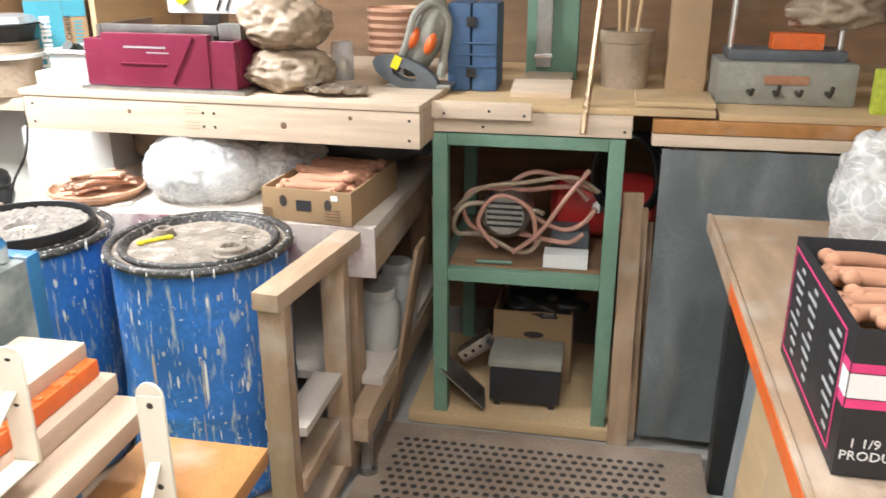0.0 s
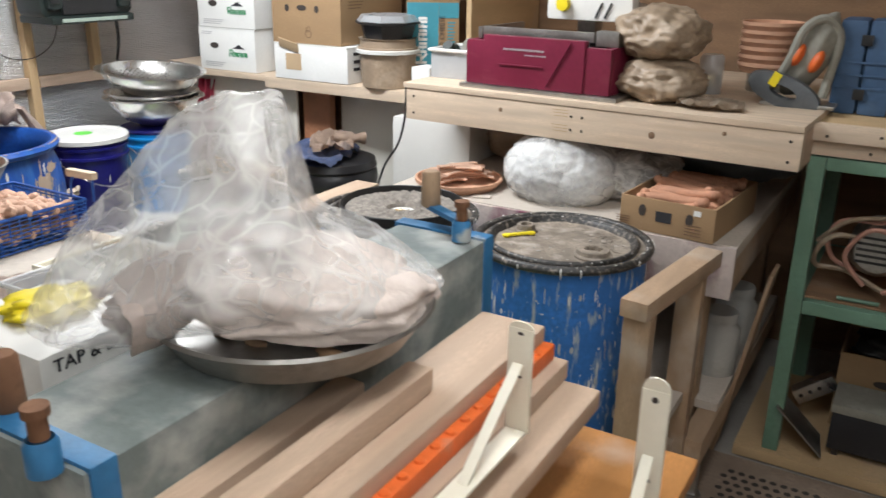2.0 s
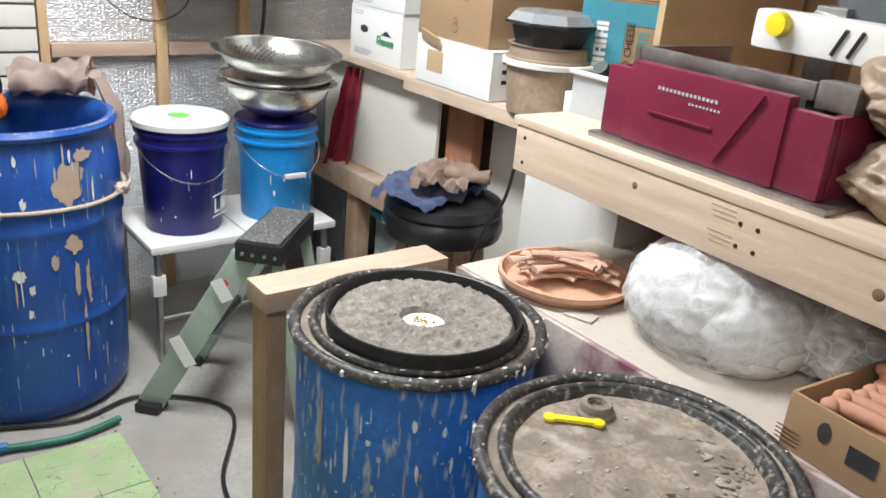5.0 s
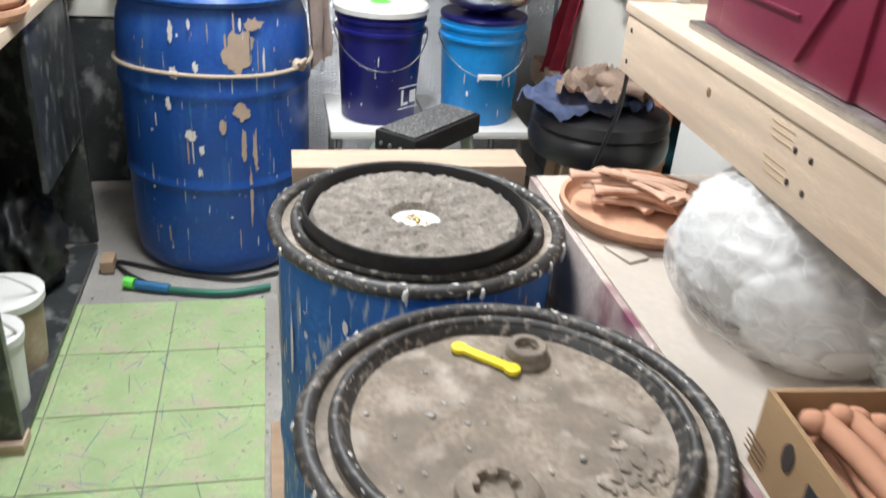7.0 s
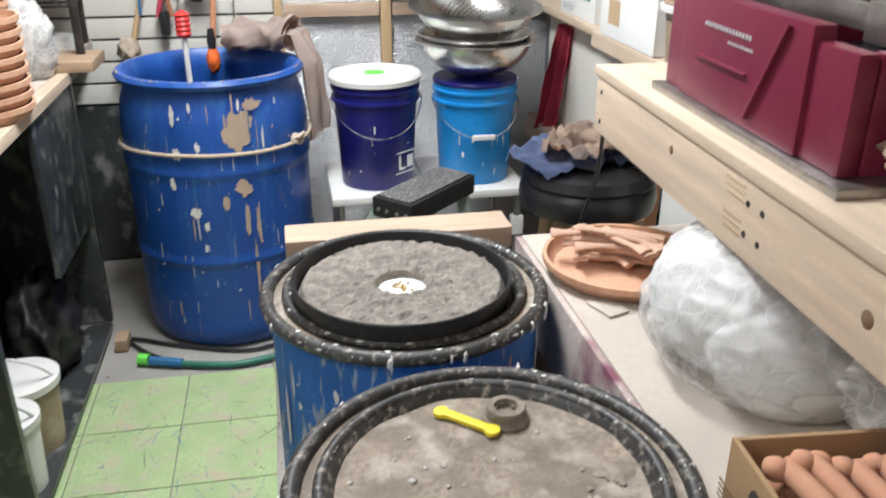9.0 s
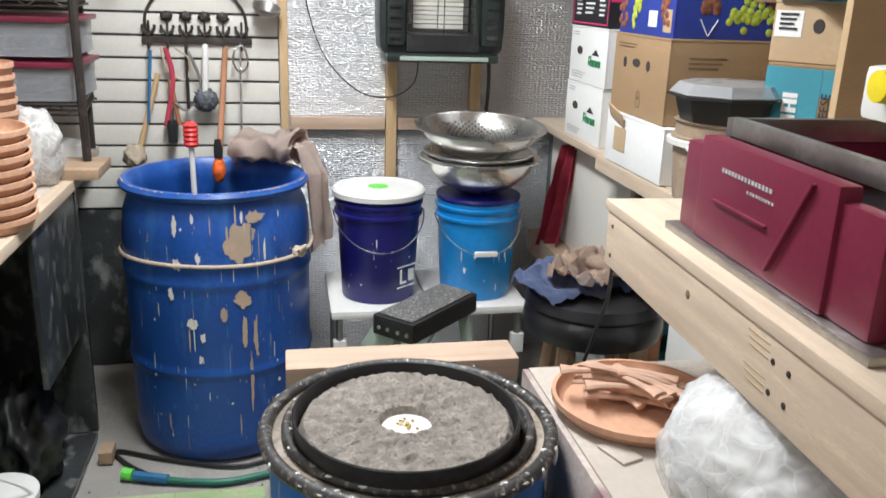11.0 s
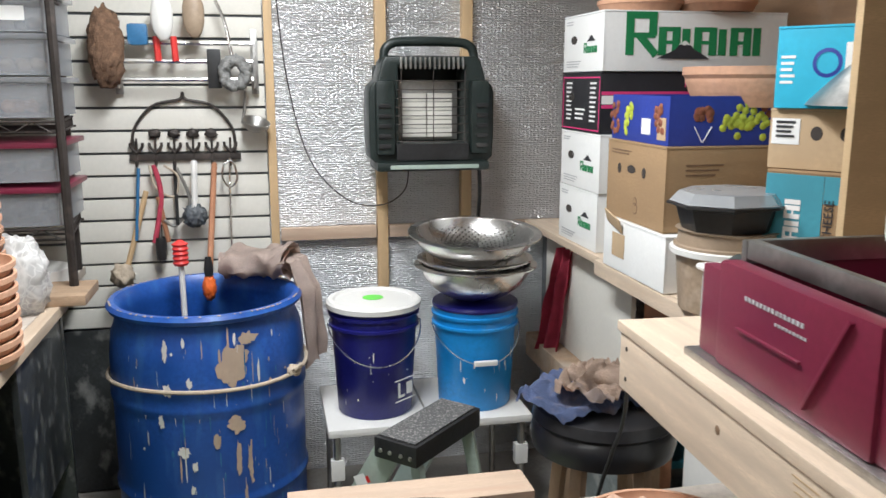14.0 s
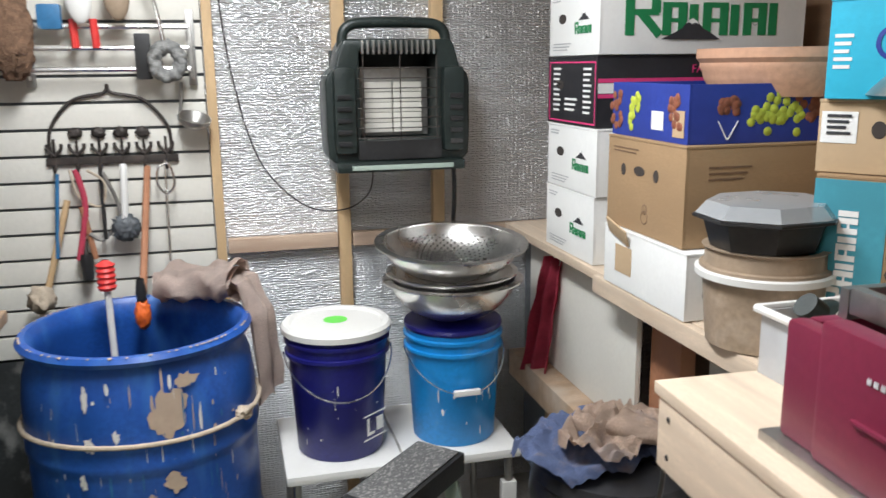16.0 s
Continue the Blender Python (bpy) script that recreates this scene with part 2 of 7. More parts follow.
def film_plastic(name, tint, low, high, crinkle=9.0, strength=0.35, rough=0.18):
    """Thin clear or milky plastic film: see-through between sharp pale creases."""
    mat = bpy.data.materials.new(name)
    mat.use_nodes = True
    nodes, links = mat.node_tree.nodes, mat.node_tree.links
    bsdf = nodes["Principled BSDF"]
    tc, warp, add = nodes.new("ShaderNodeTexCoord"), nodes.new("ShaderNodeTexNoise"), nodes.new("ShaderNodeMixRGB")
    warp.inputs["Scale"].default_value, warp.inputs["Detail"].default_value = 6, 3
    links.new(tc.outputs["Object"], warp.inputs["Vector"])
    add.blend_type, add.inputs[0].default_value = "ADD", 0.16
    links.new(tc.outputs["Object"], add.inputs[1])
    links.new(warp.outputs["Color"], add.inputs[2])
    big, small, mixed, r, b = (nodes.new("ShaderNodeTexVoronoi"), nodes.new("ShaderNodeTexVoronoi"), nodes.new("ShaderNodeMath"), nodes.new("ShaderNodeMapRange"), nodes.new("ShaderNodeBump"))
    for node, sc in ((big, crinkle), (small, crinkle * 3.1)):
        node.feature = "DISTANCE_TO_EDGE"
        node.inputs["Scale"].default_value = sc
        links.new(add.outputs[0], node.inputs["Vector"])
    mixed.operation = "MINIMUM"
    links.new(big.outputs["Distance"], mixed.inputs[0])
    links.new(small.outputs["Distance"], mixed.inputs[1])
    links.new(mixed.outputs[0], r.inputs[0])
    r.inputs[1].default_value, r.inputs[2].default_value = 0.0, 0.07
    r.inputs[3].default_value, r.inputs[4].default_value = high, low
    cloud, spread_, total = nodes.new("ShaderNodeTexNoise"), nodes.new("ShaderNodeMapRange"), nodes.new("ShaderNodeMath")
    cloud.inputs["Scale"].default_value, cloud.inputs["Detail"].default_value = 13, 5
    links.new(add.outputs[0], cloud.inputs["Vector"])
    links.new(cloud.outputs["Fac"], spread_.inputs[0])
    spread_.inputs[1].default_value, spread_.inputs[2].default_value = 0.35, 0.7
    spread_.inputs[3].default_value, spread_.inputs[4].default_value = -0.10, 0.28
    links.new(r.outputs[0], total.inputs[0])
    links.new(spread_.outputs[0], total.inputs[1])
    total.use_clamp = True
    links.new(total.outputs[0], bsdf.inputs["Alpha"])
    b.inputs["Strength"].default_value, b.inputs["Distance"].default_value = strength, 0.006
    links.new(mixed.outputs[0], b.inputs["Height"])
    links.new(b.outputs["Normal"], bsdf.inputs["Normal"])
    bsdf.inputs["Base Color"].default_value, bsdf.inputs["Roughness"].default_value = (*tint, 1), rough
    return mat


M["film"] = film_plastic("film", (0.76, 0.75, 0.74), 0.24, 0.42)
M["clay_pale"] = material("clay_pale", (0.60, 0.38, 0.275), 0.88, var=0.14, scale=25, bump=0.2, random_tint=0.2)
M["pale_cloth"] = material("pale_cloth", (0.66, 0.57, 0.52), 0.9, var=0.12, scale=10, bump=0.4, grain=150)
M["film_milky"] = film_plastic("film_milky", (0.74, 0.73, 0.71), 0.50, 0.8)
M["film_soft"] = film_plastic("film_soft", (0.78, 0.78, 0.78), 0.30, 0.46, 9.0, 0.12, 0.5)
M["clear_bin"] = material("clear_bin", (0.62, 0.64, 0.66), 0.3, var=0.05, alpha=0.45, bump=0.05)
M["frosted"] = material("frosted", (0.48, 0.50, 0.53), 0.4, var=0.12, scale=9, alpha=0.38, bump=0.05)
M["old_jar"] = material("old_jar", (0.46, 0.45, 0.42), 0.5, var=0.12, scale=7, bump=0.05, second=(0.36, 0.32, 0.27), amount=0.45, second_scale=8, edge=0.3)


def foil_material():
    """Silvered bubble insulation: rows of small blisters in a creased metal film."""
    mat = bpy.data.materials.new("foil")
    mat.use_nodes = True
    nodes, links = mat.node_tree.nodes, mat.node_tree.links
    bsdf = nodes["Principled BSDF"]
    tc = nodes.new("ShaderNodeTexCoord")
    v, n, w, add, b1 = (nodes.new("ShaderNodeTexVoronoi"), nodes.new("ShaderNodeTexNoise"), nodes.new("ShaderNodeTexWave"), nodes.new("ShaderNodeMath"), nodes.new("ShaderNodeBump"))
    mp = nodes.new("ShaderNodeMapping")
    mp.inputs["Scale"].default_value = (1, 0.8, 1.25)
    links.new(tc.outputs["Object"], mp.inputs["Vector"])
    v.inputs["Scale"].default_value, v.inputs["Randomness"].default_value = 85, 0.35
    n.inputs["Scale"].default_value, n.inputs["Detail"].default_value = 7, 4
    w.bands_direction, w.inputs["Scale"].default_value, w.inputs["Distortion"].default_value = "Z", 30, 5
    w.inputs["Detail Scale"].default_value = 3
    for x in (v, n, w):
        links.new(mp.outputs["Vector"], x.inputs["Vector"])
    add.operation = "ADD"
    links.new(v.outputs["Distance"], add.inputs[0])
    links.new(w.outputs["Fac"], add.inputs[1])
    b1.inputs["Strength"].default_value, b1.inputs["Distance"].default_value = 0.8, 0.004
    links.new(add.outputs[0], b1.inputs["Height"])
    b2 = nodes.new("ShaderNodeBump")
    b2.inputs["Strength"].default_value, b2.inputs["Distance"].default_value = 0.45, 0.03
    links.new(n.outputs["Fac"], b2.inputs["Height"])
    links.new(b1.outputs["Normal"], b2.inputs["Normal"])
    links.new(b2.outputs["Normal"], bsdf.inputs["Normal"])
    bsdf.inputs["Base Color"].default_value = (0.80, 0.81, 0.83, 1)
    bsdf.inputs["Metallic"].default_value, bsdf.inputs["Roughness"].default_value = 0.85, 0.38
    return mat


M["foil"] = foil_material()
glow = bpy.data.materials.new("lamp_glow")
glow.use_nodes = True
glow.node_tree.nodes["Principled BSDF"].inputs["Emission Color"].default_value = (1, 0.96, 0.9, 1)
glow.node_tree.nodes["Principled BSDF"].inputs["Emission Strength"].default_value = 6
M["glow"] = glow


# ---- builders ----
def box(x0, x1, y0, y1, z0, z1, bevel=0.003, bm=None):
    """A box between two corners with softened edges."""
    out = bm or bmesh.new()
    made = bmesh.ops.create_cube(out, size=1, matrix=Matrix.Translation(((x0 + x1) / 2, (y0 + y1) / 2, (z0 + z1) / 2)) @ Matrix.Diagonal((x1 - x0, y1 - y0, z1 - z0, 1)))
    if bevel:
        edges = list({e for v in made["verts"] for e in v.link_edges})
        bmesh.ops.bevel(out, geom=edges, offset=min(bevel, 0.4 * min(x1 - x0, y1 - y0, z1 - z0)), segments=2, affect="EDGES", profile=0.7)
    return out


def turned(bm, m):
    bmesh.ops.transform(bm, matrix=m, verts=bm.verts)
    return bm


def beam(a, b, w, h, bevel=0.003, bm=None):
    """A board from a to b, w wide and h thick."""
    a, b = Vector(a), Vector(b)
    one = box(-w / 2, w / 2, -h / 2, h / 2, 0, (b - a).length, bevel)
    turned(one, Matrix.Translation(a) @ (b - a).to_track_quat("Z", "Y").to_matrix().to_4x4())
    return join(bm, one)


def join(bm, one):
    if bm is None:
        return one
    tmp = bpy.data.meshes.new("tmp")
    one.to_mesh(tmp)
    one.free()
    bm.from_mesh(tmp)
    bpy.data.meshes.remove(tmp)
    return bm


def lathe(profile, cx=0, cy=0, cz=0, n=48, wobble=0.0, bm=None):
    """A profile of (radius, height) turned round a vertical axis."""
    one = bmesh.new()
    rings = []
    for r, z in profile:
        if r <= 1e-6:
            rings.append([one.verts.new((cx, cy, cz + z))])
        else:
            rings.append([one.verts.new((cx + r * (1 + wobble * noise.noise((3 * math.cos(a), 3 * math.sin(a), z * 9))) * math.cos(a),
                                         cy + r * (1 + wobble * noise.noise((3 * math.cos(a) + 7, 3 * math.sin(a), z * 9))) * math.sin(a), cz + z)) for a in (2 * math.pi * i / n for i in range(n))])
    for p, q in zip(rings, rings[1:]):
        for i in range(n):
            j = (i + 1) % n
            if len(p) == 1 and len(q) == 1:
                continue
            if len(p) == 1:
                one.faces.new((p[0], q[j], q[i]))
            elif len(q) == 1:
                one.faces.new((p[i], p[j], q[0]))
            else:
                one.faces.new((p[i], p[j], q[j], q[i]))
    bmesh.ops.recalc_face_normals(one, faces=one.faces)
    return join(bm, one)


def tube(points, r, n=8, bm=None, smooth=True, closed=False):
    """A round rod or cable along points."""
    pts = [Vector(p) for p in points]
    if smooth and len(pts) > 2:
        fine = []
        for i in range(len(pts) - 1):
            p0, p1, p2, p3 = pts[max(0, i - 1)], pts[i], pts[i + 1], pts[min(len(pts) - 1, i + 2)]
            for k in range(6):
                t = k / 6
                fine.append(0.5 * (2 * p1 + (p2 - p0) * t + (2 * p0 - 5 * p1 + 4 * p2 - p3) * t * t + (3 * p1 - p0 - 3 * p2 + p3) * t ** 3))
        pts = fine + [pts[-1]]
    one = bmesh.new()
    rings = []
    up = Vector((0.13, 0.21, 1)).normalized()
    for i, p in enumerate(pts):
        d = (pts[min(i + 1, len(pts) - 1)] - pts[max(i - 1, 0)]).normalized()
        s = d.cross(up)
        s = s.normalized() if s.length > 1e-3 else d.cross(Vector((1, 0, 0))).normalized()
        u = s.cross(d)
        up = u
        rings.append([one.verts.new(p + r * (math.cos(2 * math.pi * k / n) * s + math.sin(2 * math.pi * k / n) * u)) for k in range(n)])
    for p, q in zip(rings, rings[1:]):
        for k in range(n):
            one.faces.new((p[k], p[(k + 1) % n], q[(k + 1) % n], q[k]))
    one.faces.new(rings[0][::-1])
    one.faces.new(rings[-1])
    bmesh.ops.recalc_face_normals(one, faces=one.faces)
    return join(bm, one)


def lump(cx, cy, cz, rx, ry, rz, rough=0.25, freq=2.0, sub=4, seed=0.0, flat=-1.0, crease=0.0, bm=None):
    """A soft uneven body: a ball pushed about by noise, with a flattened underside and sharp creases."""
    one = bmesh.new()
    bmesh.ops.create_icosphere(one, subdivisions=sub, radius=1)
    for v in one.verts:
        p = v.co.copy()
        k = 1 + rough * noise.fractal(p * freq + Vector((seed, seed * 1.7, 3)), 0.9, 2.0, 3)
        if crease:
            k -= crease * abs(noise.noise(p * freq * 2.3 + Vector((seed, 9, seed))))
        p *= k
        p.z = max(p.z, flat)
        v.co = Vector((cx + rx * p.x, cy + ry * p.y, cz + rz * p.z))
    return join(bm, one)


def finish(bm, name, mat, smooth=True):
    me = bpy.data.meshes.new(name)
    bm.normal_update()
    bm.to_mesh(me)
    bm.free()
    if smooth:
        for p in me.polygons:
            p.use_smooth = True
        if any(len(p.vertices) != 3 for p in me.polygons):           # soft bodies of triangles stay smooth all over
            me.set_sharp_from_angle(angle=radians(38))
    if mat:
        me.materials.append(M[mat])
    return me


def thing(name, x, y, z, label, category, group="", kind=""):
    """An empty at a thing's base, which takes its parts."""
    ob = new(name)
    ob.empty_display_size = 0.05
    ob.location = (x, y, z)
    return tagged(ob, label, category, group, kind)


def root_of(ob):
    at = Vector((0, 0, 0))
    while ob:
        at += ob.location
        ob = ob.parent
    return at


def part(name, bm, mat, parent, label="", smooth=True):
    """Links a bmesh in world places as one mesh under a thing or a part."""
    turned(bm, Matrix.Translation(-root_of(parent)))
    ob = new(name, finish(bm, name, mat, smooth))
    ob.parent = parent
    return tagged(ob, label)


def solo(name, bm, mat, label, category, group="", kind="", smooth=True):
    """A thing of one mesh, with its origin at its base."""
    lo = [min(v.co[i] for v in bm.verts) for i in range(3)]
    hi = [max(v.co[i] for v in bm.verts) for i in range(3)]
    at = Vector(((lo[0] + hi[0]) / 2, (lo[1] + hi[1]) / 2, lo[2]))
    turned(bm, Matrix.Translation(-at))
    ob = new(name, finish(bm, name, mat, smooth))
    ob.location = at
    return tagged(ob, label, category, group, kind)


def text(name, body, size, m, mat, parent, depth=0.0005, stretch=1.0):
    """Lettering in the built-in font, laid at the pose m, as a mesh part."""
    cu = bpy.data.curves.new(name, "FONT")
    cu.body, cu.size, cu.extrude, cu.align_x, cu.align_y, cu.resolution_u = body, size, depth, "CENTER", "CENTER", 2
    tmp = bpy.data.objects.new(name, cu)
    me = bpy.data.meshes.new_from_object(tmp)
    bpy.data.objects.remove(tmp)
    me.transform(m @ Matrix.Diagonal((stretch, 1, 1, 1)))
    me.transform(Matrix.Translation(-root_of(parent)))
    me.materials.clear()
    me.materials.append(M[mat])
    ob = new(name, me)
    ob.parent = parent
    return ob


FACE_Y = lambda x, y, z, turn=0: pose(x, y, z, 90, 0, turn)       # reads from the -y side
FACE_X = lambda x, y, z: pose(x, y, z, 90, 0, 90)                 # reads from the +x side


# ---- structure ----
def slab(name, label, category, mat, *extent, bevel=0.0):
    return solo(name, box(*extent, bevel=bevel), mat, label, category, kind="structure", smooth=False)


X0, X1, Y0, Y1, H = -3.5, 1.5, -1.5, 3.3, 2.45
floor = slab("floor", "dusty grey concrete workshop floor", "floor", "concrete", X0 - 0.1, X1 + 0.1, Y0 - 0.1, Y1 + 0.1, -0.1, -0.006)
slab("ceiling", "plain off-white workshop ceiling", "ceiling", "ceiling_white", X0 - 0.1, X1 + 0.1, Y0 - 0.1, Y1 + 0.1, H, H + 0.1)
slab("wall_north", "dark brown board wall behind the shelves", "wall", "brown_board", X0 - 0.1, X1 + 0.1, Y1, Y1 + 0.1, -0.1, H)
slab("wall_south", "plain grey painted workshop wall", "wall", "wall_grey", X0 - 0.1, X1 + 0.1, Y0 - 0.1, Y0, -0.1, H)
slab("wall_east", "plain grey painted workshop wall", "wall", "wall_grey", X1, X1 + 0.1, Y0, Y1, -0.1, H)
wall_west = slab("wall_west", "end wall lined with silver bubble foil", "wall", "foil", X0 - 0.1, X0, Y0, Y1, -0.1, H)
for y0, y1, z0, z1, m in ((1.655, 1.685, 0.0, H, "pine_z"), (2.045, 2.085, 0.0, H, "pine_z"), (2.365, 2.405, 0.96, H, "pine_z"),
                          (1.69, 2.04, 0.92, 0.965, "pine_y"), (2.09, 3.0, 0.92, 0.965, "pine_y")):
    part("stud", box(-3.498, -3.46, y0, y1, z0, z1), m, wall_west, "bare pine stud over foil")
for k in range(6):                                                   # seams and staples of the foil
    part("staple", box(-3.4995, -3.497, 1.72 + 0.21 * k, 1.735 + 0.21 * k, 1.5 + 0.09 * (k % 3), 1.503 + 0.09 * (k % 3), 0), "steel", wall_west)
slat_wall = slab("slat_wall", "white slotted display panel with grimy boards", "wall panel", "dark_grey", -3.498, -3.484, 0.0, 1.652, 0.62, 2.44)
# A black panel covers the foil below the slats.
part("skirting_board", box(-3.498, -3.475, 0.0, 1.652, 0.0, 0.618, 0.002), "black_wood", wall_west, "plain black panel below the slats")
slat_mesh = finish(box(-0.009, 0.009, -0.825, 0.825, 0, 0.069, 0.004), "slat", "white_paint")
for k in range(23):
    ob = new("slat", slat_mesh)
    ob.location = (0, 0, -0.0 + 0.008 + 0.078 * k)
    ob.location += Vector((0.012, 0.0, 0.0))
    ob.parent = slat_wall
# The fixtures are assumed and out of view; the second only houses the fill.
for lx, ly, sx, sy, _, _ in LAMPS:
    fixture = thing("ceiling_light", lx, ly, 2.34, "assumed white ceiling light fixture, out of view, with a bright diffuser", "ceiling light", "ceiling lights")
    part("housing", box(lx - sx / 2 - 0.04, lx + sx / 2 + 0.04, ly - sy / 2 - 0.04, ly + sy / 2 + 0.04, 2.375, 2.45, 0.01), "white_plastic", fixture)
    part("diffuser", box(lx - sx / 2, lx + sx / 2, ly - sy / 2, ly + sy / 2, 2.34, 2.375, 0.004), "glow", fixture)

# ---- drums and their frame ----
def splashes(parent, cx, cy, r, z0, z1, n, mats, seed, a0=0.0, a1=6.283, long=1.0):
    """Dried drips and splashes of slip on a round wall, each a thin raised drop."""
    rnd = random.Random(seed)
    for mat in mats:
        bm = bmesh.new()
        for _ in range(n):
            a, z = rnd.uniform(a0, a1), rnd.uniform(z0, z1)
            w, h = 0.0006 + 0.0036 * rnd.random() ** 3, (0.003 + 0.035 * rnd.random() ** 2.2) * long
            ring = []
            for k in range(9):
                t = 2 * math.pi * k / 9
                da = (w * math.cos(t) * (1.0 + 0.4 * rnd.random())) / r
                zz = z + h * math.sin(t) * (0.7 + 0.5 * rnd.random())
                ring.append(bm.verts.new((cx + (r + 0.0012) * math.cos(a + da), cy + (r + 0.0012) * math.sin(a + da), zz)))
            bm.faces.new(ring)
        ob = part("splash", bm, mat, parent, "dried pale slip splashes", smooth=False)
        ob["kind"] = "stuff"


def lid_drum(cx, cy, label, seed, pan):
    r = 0.222
    d = thing("plastic_drum", cx, cy, 0.085, label, "drum", "lidded drums in the frame")
    body = part("body", lathe([(0.0, 0.0), (r - 0.03, 0), (r - 0.008, 0.015), (r, 0.04), (r, 0.055), (r, 0.245), (r, 0.26), (r + 0.004, 0.27), (r + 0.004, 0.285), (r, 0.295), (r, 0.31), (r, 0.61), (r, 0.63), (r - 0.002, 0.668)], cx, cy, 0.085, 64), "barrel_blue", d)
    splashes(body, cx, cy, r + 0.003, 0.13, 0.70, 420, ("spl_white", "grey_ink"), seed, long=0.6)
    splashes(body, cx, cy, r + 0.003, 0.30, 0.735, 26, ("spl_white", "splat_tan"), seed + 8, long=2.4)
    def bead(rad, z, w):
        return lathe([(rad + w * math.cos(t), z + w * math.sin(t)) for t in (math.pi * k / 5 for k in range(11))], cx, cy, 0.085, 72)
    part("rim", bead(r + 0.006, 0.676, 0.0115), "black_rim", d, "black outer bead caked in pale slip")
    part("groove", lathe([(r + 0.0, 0.676), (r - 0.008, 0.673), (r - 0.022, 0.673)], cx, cy, 0.085, 64), "dust_lid", d, "dust-filled groove")
    part("inner_rim", bead(r - 0.027, 0.681, 0.008), "black_rim", d, "black inner bead caked in pale slip")
    part("inner_wall", lathe([(r - 0.033, 0.684), (r - 0.040, 0.678), (r - 0.047, 0.660)], cx, cy, 0.085, 64), "black_rim", d)
    flecks = bmesh.new()
    rnd_f = random.Random(seed + 50)
    for _ in range(260):
        a, q = rnd_f.uniform(0, 6.283), rnd_f.choice((r + 0.003, r + 0.007, r - 0.030, r - 0.024, r + 0.013))
        s = 0.001 + 0.005 * rnd_f.random() ** 3
        lump(cx + q * math.cos(a), cy + q * math.sin(a), 0.085 + (0.686 if q < r + 0.01 else 0.681), s, s * rnd_f.uniform(0.6, 1.8), 0.0012, 0.3, 2, 1, a, bm=flecks)
    part("flecks", flecks, "spl_white", d, "drops of dried white slip")["kind"] = "stuff"
    lid = lathe([(r - 0.042, 0.671), (r - 0.06, 0.668), (r - 0.1, 0.667), (r - 0.13, 0.668), (0.09, 0.667), (0.0, 0.668)], cx, cy, 0.085, 56)
    for v in lid.verts:
        v.co.z += 0.003 * noise.noise(v.co * 17) + 0.0015 * noise.noise(v.co * 70)
    part("lid", lid, "dust_lid", d, "lid under a coat of grey-brown dust")
    drips = bmesh.new()
    for _ in range(15):
        a, h = rnd_f.uniform(0, 6.283), 0.006 + 0.014 * rnd_f.random()
        lump(cx + (r + 0.0165) * math.cos(a), cy + (r + 0.0165) * math.sin(a), 0.085 + 0.678 - 0.4 * h, 0.0022, 0.0022 + 0.003 * rnd_f.random(), h, 0.3, 2, 1, a, bm=drips)
    part("drips", drips, "spl_white", d, "white slip drips down the rim")["kind"] = "stuff"
    if not pan:
        chips = bmesh.new()
        for _ in range(45):
            a, q = rnd_f.uniform(0, 6.283), (r - 0.05) * rnd_f.random() ** 0.5
            w = 0.001 + 0.005 * rnd_f.random() ** 3
            lump(cx + q * math.cos(a), cy + q * math.sin(a), 0.085 + 0.6690, w, w * rnd_f.uniform(0.6, 1.5), 0.0006, 0.5, 2, 1, a, bm=chips)
        part("chips", chips, "wall_grey", d, "pale dried slip flecks on the dust")["kind"] = "stuff"
        for bx, by, s in ((-0.90, 1.83, 1.0), (-1.134, 1.925, 0.62)):
            bung = part("bung", lathe([(0.050 * s, 0), (0.050 * s, 0.005), (0.046 * s, 0.008), (0.043 * s, 0.009), (0.041 * s, 0.019), (0.038 * s, 0.021), (0.025 * s, 0.021), (0.022 * s, 0.010), (0, 0.009)], bx, by, 0.752, 28), "dust_lid", d, "round bung with a cross socket")
            for k in range(6):
                a = k * math.pi / 3
                part("lug", box(bx + 0.024 * s * math.cos(a) - 0.005 * s, bx + 0.024 * s * math.cos(a) + 0.005 * s, by + 0.024 * s * math.sin(a) - 0.005 * s, by + 0.024 * s * math.sin(a) + 0.005 * s, 0.760, 0.760 + 0.012 * s, 0.001), "dust_lid", bung)
    return d


D1, D2 = (-1.005, 1.876), (-1.512, 1.849)
lid_drum(*D1, "splashed blue plastic drum with a dusty lid", 3, False)
lid_drum(*D2, "splashed blue plastic drum carrying a sand pan", 4, True)
pan = thing("sand_pan", -1.49, 1.842, 0.757, "round black tray of grey sand with a white centre hole", "tray")
part("tray", lathe([(0, 0), (0.172, 0), (0.176, 0.006), (0.179, 0.043), (0.177, 0.045), (0.1745, 0.043), (0.172, 0.008), (0, 0.006)], -1.49, 1.842, 0.757, 64), "black_plastic", pan)
sand = lathe([(0.170, 0.014), (0.166, 0.024)] + [(0.164 - 0.0033 * k, 0.032) for k in range(1, 36)] + [(0.044, 0.027), (0.040, 0.014), (0.0, 0.013)], -1.49, 1.842, 0.757, 160)
for v in sand.verts:
    if (v.co - Vector((-1.49, 1.842, v.co.z))).length > 0.046:
        a = math.atan2(v.co.y - 1.842, v.co.x + 1.49)
        v.co.z += 0.0045 * noise.fractal(Vector((v.co.x * 60, v.co.y * 45, 1)), 0.6, 2, 4) - 0.0045 * abs(noise.noise(Vector((9 * math.cos(a), 9 * math.sin(a), v.co.x * 14)))) - 0.003 * abs(noise.noise(v.co * 120))
part("sand", sand, "sand", pan, "rough grey sand")
